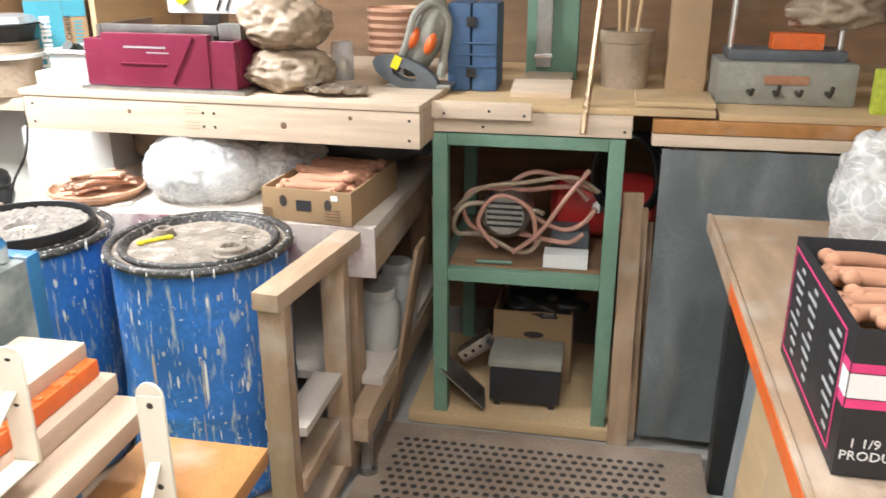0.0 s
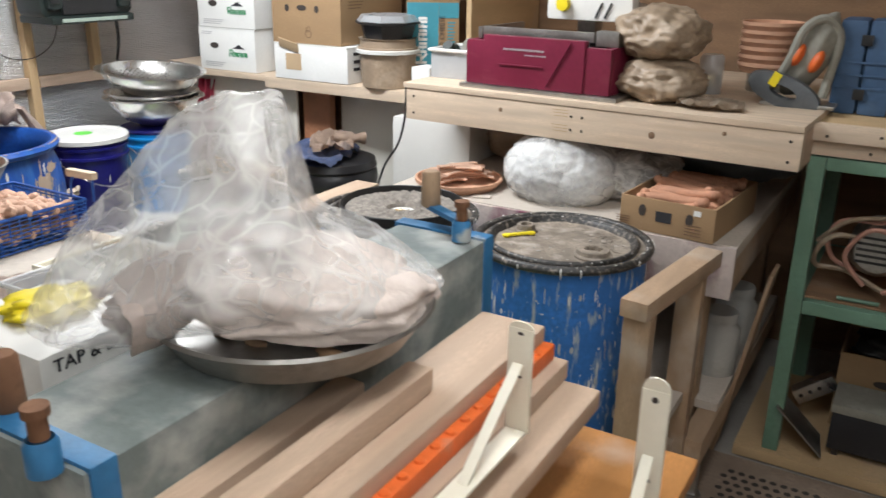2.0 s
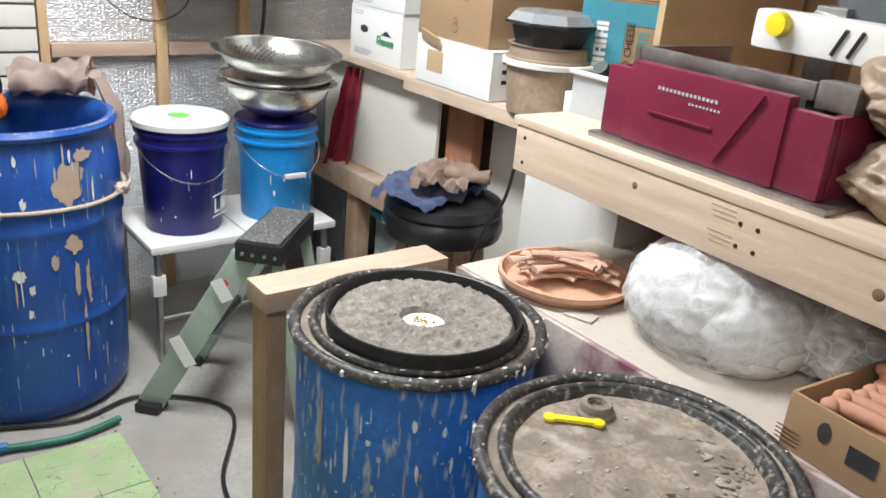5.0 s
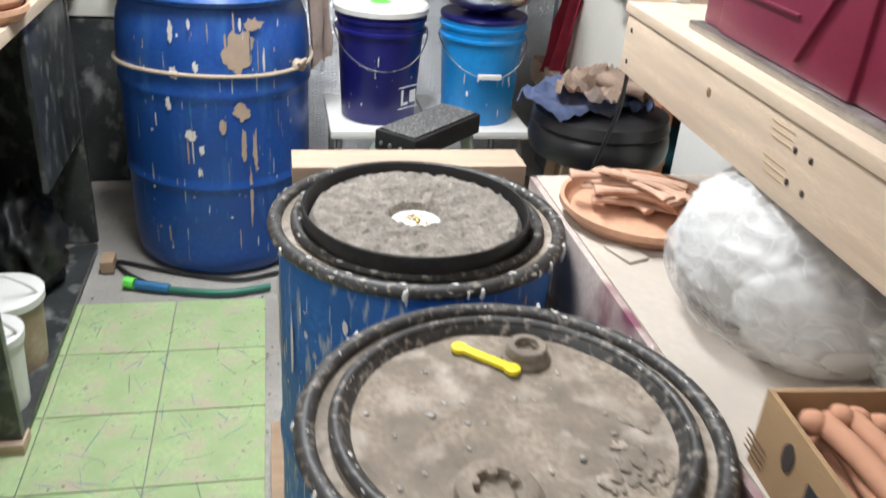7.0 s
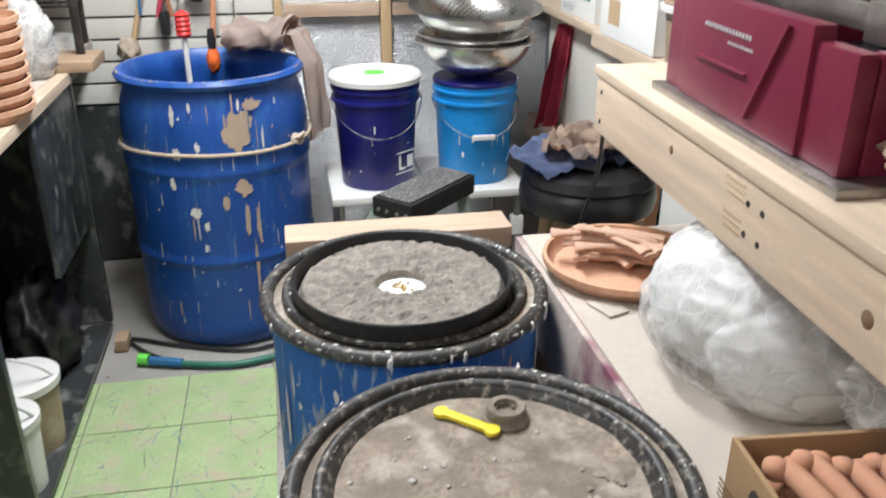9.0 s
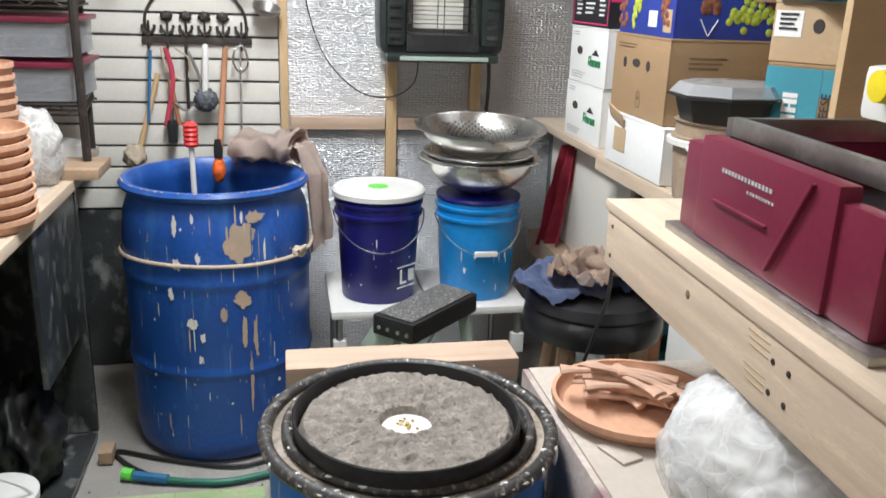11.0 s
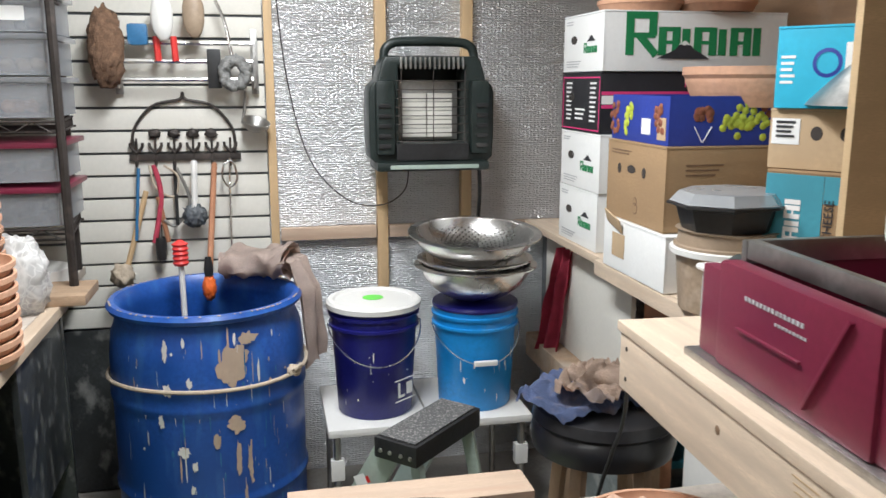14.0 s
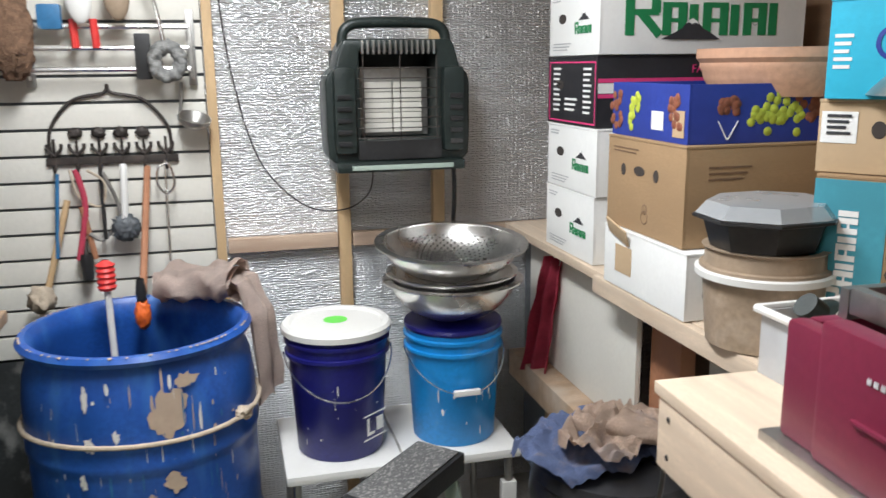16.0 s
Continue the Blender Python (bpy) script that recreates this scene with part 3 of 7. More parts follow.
part("disc", lathe([(0.0395, 0), (0, 0.0012)], -1.49, 1.842, 0.7715, 24), "white_plastic", pan, "white disc with yellow specks")
bm = bmesh.new()
rnd = random.Random(9)
for _ in range(16):
    a, q = rnd.uniform(0, 6.28), rnd.uniform(0, 0.022)
    lump(-1.49 + q * math.cos(a), 1.842 + q * math.sin(a), 0.774, 0.004, 0.003, 0.0015, sub=1, bm=bm)
part("specks", bm, "brass", pan)["kind"] = "stuff"
YA, YB = (-1.155, 1.845, 0.759), (-1.105, 1.900, 0.759)
handle = thing("yellow_tool", -1.147, 1.862, 0.757, "small yellow plastic opener on the dusty lid", "tool")
part("bar", beam(YA, YB, 0.013, 0.006, 0.002), "yellow", handle)
for px, py in ((YA[0], YA[1]), (YB[0], YB[1])):
    part("end", lathe([(0, 0), (0.010, 0), (0.011, 0.003), (0.010, 0.006), (0, 0.007)], px, py, 0.755, 16), "yellow", handle)
bm = bmesh.new()
for _ in range(60):
    a, q = rnd.gauss(0.9, 0.35), rnd.uniform(0.11, 0.175)
    lump(D1[0] + q * math.cos(a), D1[1] + q * math.sin(a), 0.7545, rnd.uniform(0.003, 0.010), rnd.uniform(0.003, 0.009), 0.0014, 0.5, 2, sub=1, seed=rnd.random() * 9, bm=bm)
solo("clay_crumbs", bm, "dust_lid", "dry grey clay crumbs scattered on the drum lid", "crumbs", kind="stuff", smooth=False)

fr = thing("drum_frame", -1.25, 1.84, 0.0, "rough timber frame round the drums, spattered with slip", "frame")
part("platform", box(-1.86, -0.66, 1.60, 2.09, 0.035, 0.085), "old_wood", fr)
for x0, x1, y0 in ((-1.86, -0.66, 1.62), (-1.86, -0.66, 2.03)):
    part("runner", box(x0, x1, y0, y0 + 0.045, 0.0, 0.035), "old_wood", fr)
for px, py in ((-0.705, 1.60), (-0.672, 1.93), (-1.80, 1.665), (-1.80, 2.0)):
    part("post", box(px - 0.032, px + 0.032, py, py + 0.045, 0.085, 0.712), "old_wood_z", fr)
part("rail", beam((-0.712, 1.588, 0.735), (-0.655, 2.045, 0.735), 0.066, 0.044, 0.004), "old_wood", fr)
part("rail", box(-1.84, -1.75, 1.655, 2.10, 0.713, 0.757, 0.004), "pine_y", fr)
part("shelf", box(-0.735, -0.655, 1.647, 1.928, 0.36, 0.385), "dusty_top", fr, "dusty narrow shelf")
part("rail", box(-0.73, -0.665, 1.647, 1.928, 0.20, 0.24), "old_wood", fr)

# ---- big open drum ----
bx, by, br = -2.965, 1.45, 0.285
drum = thing("open_drum", bx, by, 0.0, "large open blue plastic drum, splashed, with a rope tied round", "drum")
part("body", lathe([(0, 0.0), (br - 0.03, 0.0), (br - 0.01, 0.02), (br - 0.004, 0.06), (br - 0.003, 0.08), (br, 0.275), (br, 0.29), (br + 0.006, 0.300), (br + 0.006, 0.310), (br, 0.32), (br, 0.335), (br, 0.555), (br, 0.57), (br + 0.006, 0.582), (br + 0.006, 0.597), (br, 0.61),
             (br + 0.002, 0.64), (br + 0.002, 0.70), (br - 0.006, 0.77), (br - 0.022, 0.815), (br - 0.022, 0.832), (br - 0.004, 0.838), (br + 0.002, 0.85), (br - 0.006, 0.862), (br - 0.022, 0.862), (br - 0.036, 0.845), (br - 0.04, 0.80), (br - 0.015, 0.72), (br - 0.015, 0.05), (0, 0.04)], bx, by, 0, 80), "drum_blue", drum)
splashes(drum, bx, by, br + 0.003, 0.08, 0.80, 46, ("spl_white", "splat_tan", "blue_paint"), 21, -0.9, 0.9, 1.3)
rim_dirt = bmesh.new()
rnd = random.Random(6)
for _ in range(90):
    a = rnd.uniform(0, 6.283)
    lump(bx + (br - 0.008) * math.cos(a), by + (br - 0.008) * math.sin(a), 0.862, 0.004 + 0.006 * rnd.random(), 0.004, 0.0012, 0.4, 2, 1, a, bm=rim_dirt)
part("rim_dirt", rim_dirt, "splat_tan", drum, "dried slip along the rim")["kind"] = "stuff"
rnd = random.Random(5)
for a, z, w, h, mat in ((-0.35, 0.77, 0.007, 0.030, "spl_white"), (-0.35, 0.655, 0.012, 0.018, "spl_white"), (-0.13, 0.675, 0.008, 0.015, "spl_white"), (-0.42, 0.565, 0.008, 0.018, "spl_white"), (-0.22, 0.475, 0.016, 0.016, "spl_white"), (-0.12, 0.43, 0.008, 0.014, "spl_white"), (-0.15, 0.36, 0.006, 0.012, "spl_white"),
                        (0.27, 0.715, 0.038, 0.055, "splat_tan"), (0.33, 0.74, 0.030, 0.035, "splat_tan"), (0.44, 0.79, 0.026, 0.020, "splat_tan"), (0.30, 0.545, 0.026, 0.024, "splat_tan"), (0.30, 0.44, 0.008, 0.045, "splat_tan"), (0.10, 0.50, 0.010, 0.022, "splat_tan"), (0.42, 0.42, 0.006, 0.07, "splat_tan"), (0.36, 0.28, 0.005, 0.08, "splat_tan")):
    bm = bmesh.new()
    ring = []
    for k in range(28):
        t = 2 * math.pi * k / 28
        q = 1 + 0.5 * noise.fractal(Vector((math.cos(t) * 2, math.sin(t) * 2, z * 30)), 0.7, 2, 4)
        ring.append((a + w * q * math.cos(t) / br, z + h * q * math.sin(t)))
    rr = br + 0.0085 if 0.56 < z < 0.62 or 0.28 < z < 0.33 else br + 0.004
    c = bm.verts.new((bx + rr * math.cos(a), by + rr * math.sin(a), z))
    vs = [bm.verts.new((bx + rr * math.cos(p), by + rr * math.sin(p), q)) for p, q in ring]
    for k in range(28):
        bm.faces.new((c, vs[k], vs[(k + 1) % 28]))
    part("splash", bm, mat, drum, "dried splash of slip")
rope = tube([(bx + (br + 0.011) * math.cos(t), by + (br + 0.011) * math.sin(t), 0.648 + 0.008 * math.cos(2 * t + 1) + 0.006 * math.sin(t)) for t in (2 * math.pi * k / 40 for k in range(41))], 0.006, smooth=False)
part("rope", rope, "rope", drum, "slip-stiffened tan rope")
knot = lump(bx + 0.17, by + 0.25, 0.655, 0.022, 0.022, 0.016, 0.4, 3, 3)
part("knot", tube([(bx + 0.16, by + 0.26, 0.655), (bx + 0.18, by + 0.27, 0.675), (bx + 0.2, by + 0.25, 0.665)], 0.006, bm=knot), "rope", drum)

# ---- white folding stool with buckets ----
st = thing("white_step_table", -3.07, 2.13, 0.0, "low white plastic-topped table on grey tube legs", "table")
part("tabletop", box(-3.28, -2.87, 1.80, 2.13, 0.392, 0.42, 0.012), "white_plastic", st)
part("tabletop", box(-3.28, -2.87, 2.134, 2.47, 0.392, 0.42, 0.012), "white_plastic", st)
for y in (1.83, 2.44):
    part("leg", tube([(-2.9, y, 0.0), (-2.9, y, 0.33), (-2.92, y, 0.38), (-3.0, y, 0.386), (-3.2, y, 0.386), (-3.25, y, 0.36), (-3.25, y, 0.0)], 0.012), "dull_steel", st)
    part("hinge", box(-2.915, -2.885, y - 0.022, y + 0.022, 0.24, 0.31, 0.005), "white_plastic", st)
part("stretcher", tube([(-2.9, 1.83, 0.15), (-2.9, 2.44, 0.15)], 0.008), "dull_steel", st)


def bucket(cx, cy, z, r0, r1, h, mat, label, handle_mat, lid=None, seed=1):
    b = thing("bucket", cx, cy, z, label, "bucket")
    body = part("body", lathe([(0, 0), (r0 - 0.004, 0), (r0, 0.006), (r0 + (r1 - r0) * 0.74, h * 0.74), (r1 - 0.002, h * 0.80), (r1 + 0.006, h * 0.805), (r1 + 0.006, h * 0.83), (r1 - 0.001, h * 0.835), (r1, h * 0.90), (r1 + 0.006, h * 0.905), (r1 + 0.007, h * 0.93), (r1, h * 0.94), (r1 + 0.003, h), (r1 - 0.004, h), (r1 - 0.006, h * 0.9), (r0 - 0.004, 0.01), (0, 0.01)], cx, cy, z, 56), mat, b)
    splashes(body, cx, cy, (r0 + r1) / 2 + 0.004, z + 0.1 * h, z + 0.62 * h, 12, ("spl_white",), seed, -0.9, 0.9, 0.6)
    bail = []
    for k in range(13):
        t = math.pi * k / 12
        bail.append((cx + (r1 + 0.008) * math.sin(t) * 0.995 + 0.004, cy - (r1 + 0.01) * math.cos(t), z + h * 0.82 - 0.11 * math.sin(t) ** 1.2))
    wire = part("handle", tube(bail, 0.0022, 6), "steel", b, "thin wire bail handle")
    if handle_mat:
        part("grip", beam((bail[5][0] + 0.003, bail[5][1], bail[5][2]), (bail[7][0] + 0.003, bail[7][1], bail[7][2]), 0.016, 0.016, 0.004), handle_mat, wire)
    if lid:
        lo = part("lid", lathe([(r1 + 0.006, h - 0.012), (r1 + 0.012, h - 0.01), (r1 + 0.013, h + 0.006), (r1 + 0.006, h + 0.014), (r1 - 0.01, h + 0.014), (r1 - 0.016, h + 0.008), (0, h + 0.008)], cx, cy, z, 56), "white_plastic", b, "scuffed white lid")
        st_ = lathe([(0.034, 0), (0.034, 0.0008), (0, 0.001)], cx - 0.02, cy + 0.0, z + h + 0.0085, 28)
        part("sticker", st_, "lime", lo, "round green sticker")
    return b


b1 = bucket(-3.045, 1.972, 0.42, 0.123, 0.143, 0.365, "navy", "dark navy bucket with a white lid and green sticker", None, True, 31)
for du, dz, w_, h_ in ((-0.026, 0.0, 0.008, 0.05), (-0.012, -0.021, 0.022, 0.008), (0.022, 0.0, 0.026, 0.04)):
    part("emblem", turned(box(du - w_ / 2, du + w_ / 2, -0.001, 0.001, dz - h_ / 2, dz + h_ / 2, 0), pose(-2.935, 2.055, 0.517, 0, 0, 128)), "white_ink", b1)
for zz in (0.482, 0.552):
    part("stripe", turned(box(-0.045, 0.045, -0.001, 0.001, -0.0015, 0.0015, 0), pose(-2.934, 2.056, zz, 0, 0, 128)), "white_ink", b1)
bucket(-3.045, 2.315, 0.42, 0.122, 0.140, 0.345, "sky_blue", "bright blue bucket with a wire handle, holding bowls", "white_plastic", False, 37)
part("liner", lathe([(0.143, 0.0), (0.146, 0.008), (0.143, 0.016), (0.06, 0.02), (0, 0.02)], -3.045, 2.315, 0.758, 40, 0.03), "navy", bpy.data.objects["bucket.001"])


def bowl(cx, cy, z, r, h, name, label, lip=0.02, mat="steel", tilt=(0, 0)):
    prof = [(0, 0)] + [(r * math.sin(t) * 0.93, h * (1 - math.cos(t))) for t in (0.25, 0.5, 0.75, 1.0, 1.25, 1.45, 1.57)] + [(r * 0.95 + lip, h), (r * 0.95 + lip, h - 0.004), (r * 0.95, h - 0.003)]
    prof += [(r * math.sin(t) * 0.925, h * (1 - math.cos(t)) + 0.003) for t in (1.5, 1.25, 1.0, 0.75, 0.5, 0.25)] + [(0, 0.003)]
    one = lathe(prof, 0, 0, 0, 64)
    turned(one, pose(cx, cy, z, tilt[0], tilt[1], 0))
    return solo(name, one, mat, label, "bowl", "steel bowls on the bucket")


bowl(-3.04, 2.315, 0.775, 0.195, 0.125, "mixing_bowl", "large polished steel mixing bowl on the blue bucket")
bowl(-3.05, 2.315, 0.80, 0.19, 0.12, "mixing_bowl", "polished steel bowl nested in another bowl", 0.012)
bowl(-3.045, 2.31, 0.900, 0.212, 0.108, "colander", "steel colander with a perforated side, tilted", 0.02, tilt=(0, 5))
bm = bmesh.new()
for i in range(11):
    for k in range(46):
        t, a = 0.5 + 0.075 * i, 2 * math.pi * (k + 0.5 * (i % 2)) / 46
        if math.cos(2 * a + 0.6) > -0.2:
            p = Vector((0.19 * math.sin(t) * math.cos(a), 0.19 * math.sin(t) * math.sin(a), 0.1 * (1 - math.cos(t)) + 0.005))
            q = Matrix.Translation((-3.045, 2.31, 0.902)) @ pose(0, 0, 0, 0, 5, 0) @ Matrix.Translation(p) @ Vector((-p.x, -p.y, 0.25)).to_track_quat("Z", "Y").to_matrix().to_4x4()
            bmesh.ops.create_circle(bm, cap_ends=True, segments=6, radius=0.0028, matrix=q)
part("holes", bm, "hole_shade", bpy.data.objects["colander"], "rows of small dark discs painted as shaded drain holes", smooth=False)["kind"] = "stuff"

# ---- step ladder ----
lad = thing("step_ladder", -2.52, 2.05, 0.0, "small grey-green folding step ladder with a black tread", "ladder")
U, V = Vector((-0.70, 0.70, 0)).normalized(), Vector((0.72, 0.70, 0)).normalized()
mid = Vector((-2.50, 2.05, 0))
LM = Matrix(((U.x, V.x, 0, mid.x), (U.y, V.y, 0, mid.y), (0, 0, 1, 0), (0, 0, 0, 1)))
part("cap", turned(box(-0.16, 0.16, -0.068, 0.068, 0.528, 0.585, 0.006), LM), "black_plastic", lad)
part("tread", turned(box(-0.15, 0.15, -0.058, 0.058, 0.586, 0.590, 0.001), LM), "tread", lad, "black ribbed grip tread")
for s in (-0.125, 0.125):
    part("front_leg", turned(beam((s, -0.05, 0.53), (s * 1.25, -0.34, 0.015), 0.02, 0.078, 0.003), LM), "ladder_green", lad)
    part("back_leg", turned(beam((s, 0.045, 0.53), (s * 1.2, 0.14, 0.01), 0.02, 0.035, 0.003), LM), "ladder_green", lad)
    part("brace", turned(beam((s * 1.1, -0.19, 0.275), (s * 1.1, 0.11, 0.265), 0.02, 0.006, 0.001), LM), "dull_steel", lad)
    part("foot", turned(box(s * 1.25 - 0.035, s * 1.25 + 0.035, -0.375, -0.30, 0.0, 0.025, 0.004), LM), "black_plastic", lad)
    for q in (-0.045, -0.015, 0.02, 0.05):
        part("rivet", turned(lathe([(0.006, 0), (0.005, 0.004), (0, 0.005)], 0, 0, 0, 10), LM @ pose(-0.161, q, 0.552, 0, -90, 0)), "steel", lad)
part("step", turned(box(-0.14, 0.14, -0.24, -0.16, 0.255, 0.28, 0.004), LM), "black_plastic", lad)
part("back_bar", turned(beam((-0.14, 0.11, 0.25), (0.14, 0.11, 0.25), 0.025, 0.008), LM), "ladder_green", lad)
for zz, hh in ((0.43, 0.035), (0.22, 0.05)):
    k = (0.53 - zz) / 0.515
    sticker = turned(box(-0.0005, 0.0005, -0.02, 0.02, -hh, hh, 0), LM @ pose(-0.125 * (1 + 0.25 * k) - 0.0285, -0.05 - 0.29 * k, zz, 29.4, 0, 0))
    part("label", sticker, "white_ink", lad, "white safety label")
part("warning", turned(box(-0.0005, 0.0005, -0.015, 0.015, -0.009, 0.009, 0), LM @ pose(-0.1535, -0.105, 0.448, 29.4, 0, 0)), "red_plastic", lad)

# ---- round stool with cloths ----
UP = 0.05
stool = thing("round_stool", -2.19, 2.42, 0.0, "round black vinyl-padded stool", "stool")
part("seat", lathe([(0, 0.565), (0.15, 0.565), (0.17, 0.575), (0.176, 0.60), (0.172, 0.63), (0.165, 0.64), (0.172, 0.65), (0.165, 0.675), (0.13, 0.688), (0, 0.692)], -2.19, 2.42, UP, 56), "vinyl", stool)
for a in (0.6, 2.2, 3.8, 5.4):
    part("leg", beam((-2.19 + 0.11 * math.cos(a), 2.42 + 0.11 * math.sin(a), 0.566 + UP), (-2.19 + 0.17 * math.cos(a), 2.42 + 0.17 * math.sin(a), 0.0), 0.03, 0.03), "old_wood_z", stool)


def rolled(m, length, r, flat, turns, seed, crumple=0.012):
    """A stiff cloth folded over and over into a flattened roll with open ends."""
    bm = bmesh.new()
    ns, na = 40, int(40 * turns)
    grid = []
    for i in range(ns + 1):
        s_ = i / ns - 0.5
        row = []
        for k in range(na + 1):
            a = 2 * math.pi * turns * k / na
            q = r * (1 - 0.5 * k / na) * (1 + 0.12 * math.sin(5 * s_ + seed))
            ca, sa = math.cos(a), math.sin(a)
            p = Vector((length * s_ * (1 + 0.12 * noise.noise(Vector((a, seed, 1)))), q * math.copysign(abs(ca) ** 0.6, ca), q * flat * math.copysign(abs(sa) ** 0.75, sa)))
            p += crumple * Vector((0, noise.noise(p * 13 + Vector((seed, 0, 0))), abs(noise.noise(p * 15 + Vector((0, seed, 0)))) * 1.5))
            row.append(bm.verts.new(p))
        grid.append(row)
    for i in range(ns):
        for k in range(na):
            bm.faces.new((grid[i][k], grid[i + 1][k], grid[i + 1][k + 1], grid[i][k + 1]))
    bmesh.ops.solidify(bm, geom=bm.faces[:], thickness=0.004)
    return turned(bm, m)


def hanging(points, width, across, seed, folds=2.5, depth=0.02):
    """A cloth hanging along a line of points, gathered into upright folds."""
    pts = [Vector(p) for p in points]
    bm = bmesh.new()
    side = Vector(across).normalized()
    out = side.cross(Vector((0, 0, 1))).normalized()
    n, rows = 30, []
    for i in range(41):
        f = i / 40 * (len(pts) - 1)
        k = min(int(f), len(pts) - 2)
        c = pts[k].lerp(pts[k + 1], f - k)
        row = []
        for j in range(n + 1):
            u = 2 * j / n - 1
            wide = width * (0.75 + 0.35 * i / 40 + 0.15 * noise.noise(Vector((i * 0.08, seed, u))))
            row.append(bm.verts.new(c + side * wide * u / 2 + out * depth * (math.sin(folds * math.pi * u + seed) + 0.8 * noise.noise(Vector((u * 2, i * 0.1, seed)))) + Vector((0, 0, 0.02 * noise.noise(Vector((u * 2, seed, 5))) * i / 40))))
        rows.append(row)
    for p, q in zip(rows, rows[1:]):
        for j in range(n):
            bm.faces.new((p[j], p[j + 1], q[j + 1], q[j]))
    bmesh.ops.solidify(bm, geom=bm.faces[:], thickness=0.004)
    return bm


def spread(cx, cy, z, sx, sy, seed, fold, drop, rz=0.0, n=56):
    """A cloth spread over a stool: ridged folds on top, edges falling over the side."""
    bm = bmesh.new()
    grid = []
    for i in range(n + 1):
        row = []
        for j in range(n + 1):
            u, v = 2 * i / n - 1, 2 * j / n - 1
            q = Vector((u * 1.2 + seed, v * 2.4, seed))
            ridge = 1 - abs(noise.noise(q)) * 2
            rad = math.hypot(u, v)
            zz = 0.004 + fold * max(0, ridge) * (1 - 0.4 * rad) + 0.35 * fold * noise.noise(q * 3.1) - drop * max(0, rad - 0.85) ** 1.3
            sq = 1 + 0.16 * noise.noise(Vector((u * 1.5, v * 1.5, seed + 4)))
            row.append(bm.verts.new((u * math.sqrt(1 - 0.4 * v * v) * sx * sq, v * math.sqrt(1 - 0.4 * u * u) * sy * sq, max(zz, 0.004) if rad < 0.85 else zz)))
        grid.append(row)
    for i in range(n):
        for j in range(n):
            bm.faces.new((grid[i][j], grid[i + 1][j], grid[i + 1][j + 1], grid[i][j + 1]))
    bmesh.ops.solidify(bm, geom=bm.faces[:], thickness=0.005)
    return turned(bm, pose(cx, cy, z, 0, 0, rz))


solo("blue_rag", spread(-2.215, 2.385, 0.743, 0.125, 0.175, 3.0, 0.045, 0.06, 15), "blue_cloth", "faded blue cloth under a tan rag on the stool", "rag")
tan = thing("tan_rag", -2.165, 2.40, 0.775, "stiff clay-stained tan rag folded over on the stool", "rag")
part("fold", spread(-2.175, 2.405, 0.772, 0.085, 0.125, 9.0, 0.062, 0.02, 35), "tan_cloth", tan)
part("cuff", rolled(pose(-2.12, 2.44, 0.80, 0, 6, 40), 0.12, 0.05, 0.42, 1.3, 3.0, 0.02), "tan_cloth", tan, "turned-back cuff of the rag")

# ---- lower bench ----
LEGX = -0.735
lb = thing("lower_bench", -1.15, 2.6, 0.0, "long dusty timber bench under the shelf", "workbench")
part("top", box(-1.72, -0.60, 2.11, 3.25, 0.715, 0.75, 0.003), "dusty_top", lb)
part("apron", box(-1.72, -0.60, 2.098, 2.109, 0.60, 0.748, 0.002), "glaze_board", lb, "front board stained with dark glaze")
for x in (-1.69, LEGX):
    for y in (2.12, 3.10):
        part("leg", box(x, x + 0.07, y, y + 0.07, 0.0, 0.714), "old_wood_z", lb)
part("end_rail", box(-0.68, -0.605, 2.10, 3.2, 0.605, 0.712), "old_wood", lb)
part("lower_shelf", box(-1.6, -0.60, 2.14, 3.10, 0.235, 0.262), "dusty_top", lb)
part("lower_rail", box(-0.655, -0.595, 1.955, 3.1, 0.155, 0.233), "old_wood", lb)
part("castor", lathe([(0.028, 0), (0.03, 0.015), (0.028, 0.03), (0, 0.03)], -0.62, 2.02, 0.0, 20), "dull_steel", lb)
part("strut", beam((-0.62, 2.02, 0.03), (-0.62, 2.02, 0.155), 0.03, 0.03), "dull_steel", lb)


def jar(cx, cy, z, r, h, label):
    j = thing("plastic_jar", cx, cy, z, label, "jar", "white jars under the bench")
    part("body", lathe([(0, 0), (r, 0), (r + 0.003, 0.01), (r + 0.003, h * 0.72), (r * 0.8, h * 0.82), (r * 0.78, h * 0.86)], cx, cy, z, 32), "old_jar", j)
    part("lid", lathe([(r * 0.85, h * 0.86), (r * 0.86, h * 0.97), (r * 0.8, h), (0, h)], cx, cy, z, 32), "old_jar", j)


jar(-0.665, 2.36, 0.262, 0.062, 0.20, "dusty white plastic jar with a screw lid")
jar(-0.655, 2.55, 0.262, 0.062, 0.22, "dusty white plastic jar with a screw lid")

# ---- upper shelf with saw ----
SH = pose(-1.74, 2.25, 0.0, 0, 0, -2.5)                      # the shelf stands slightly askew


def on_shelf(bm):
    return turned(bm, SH)


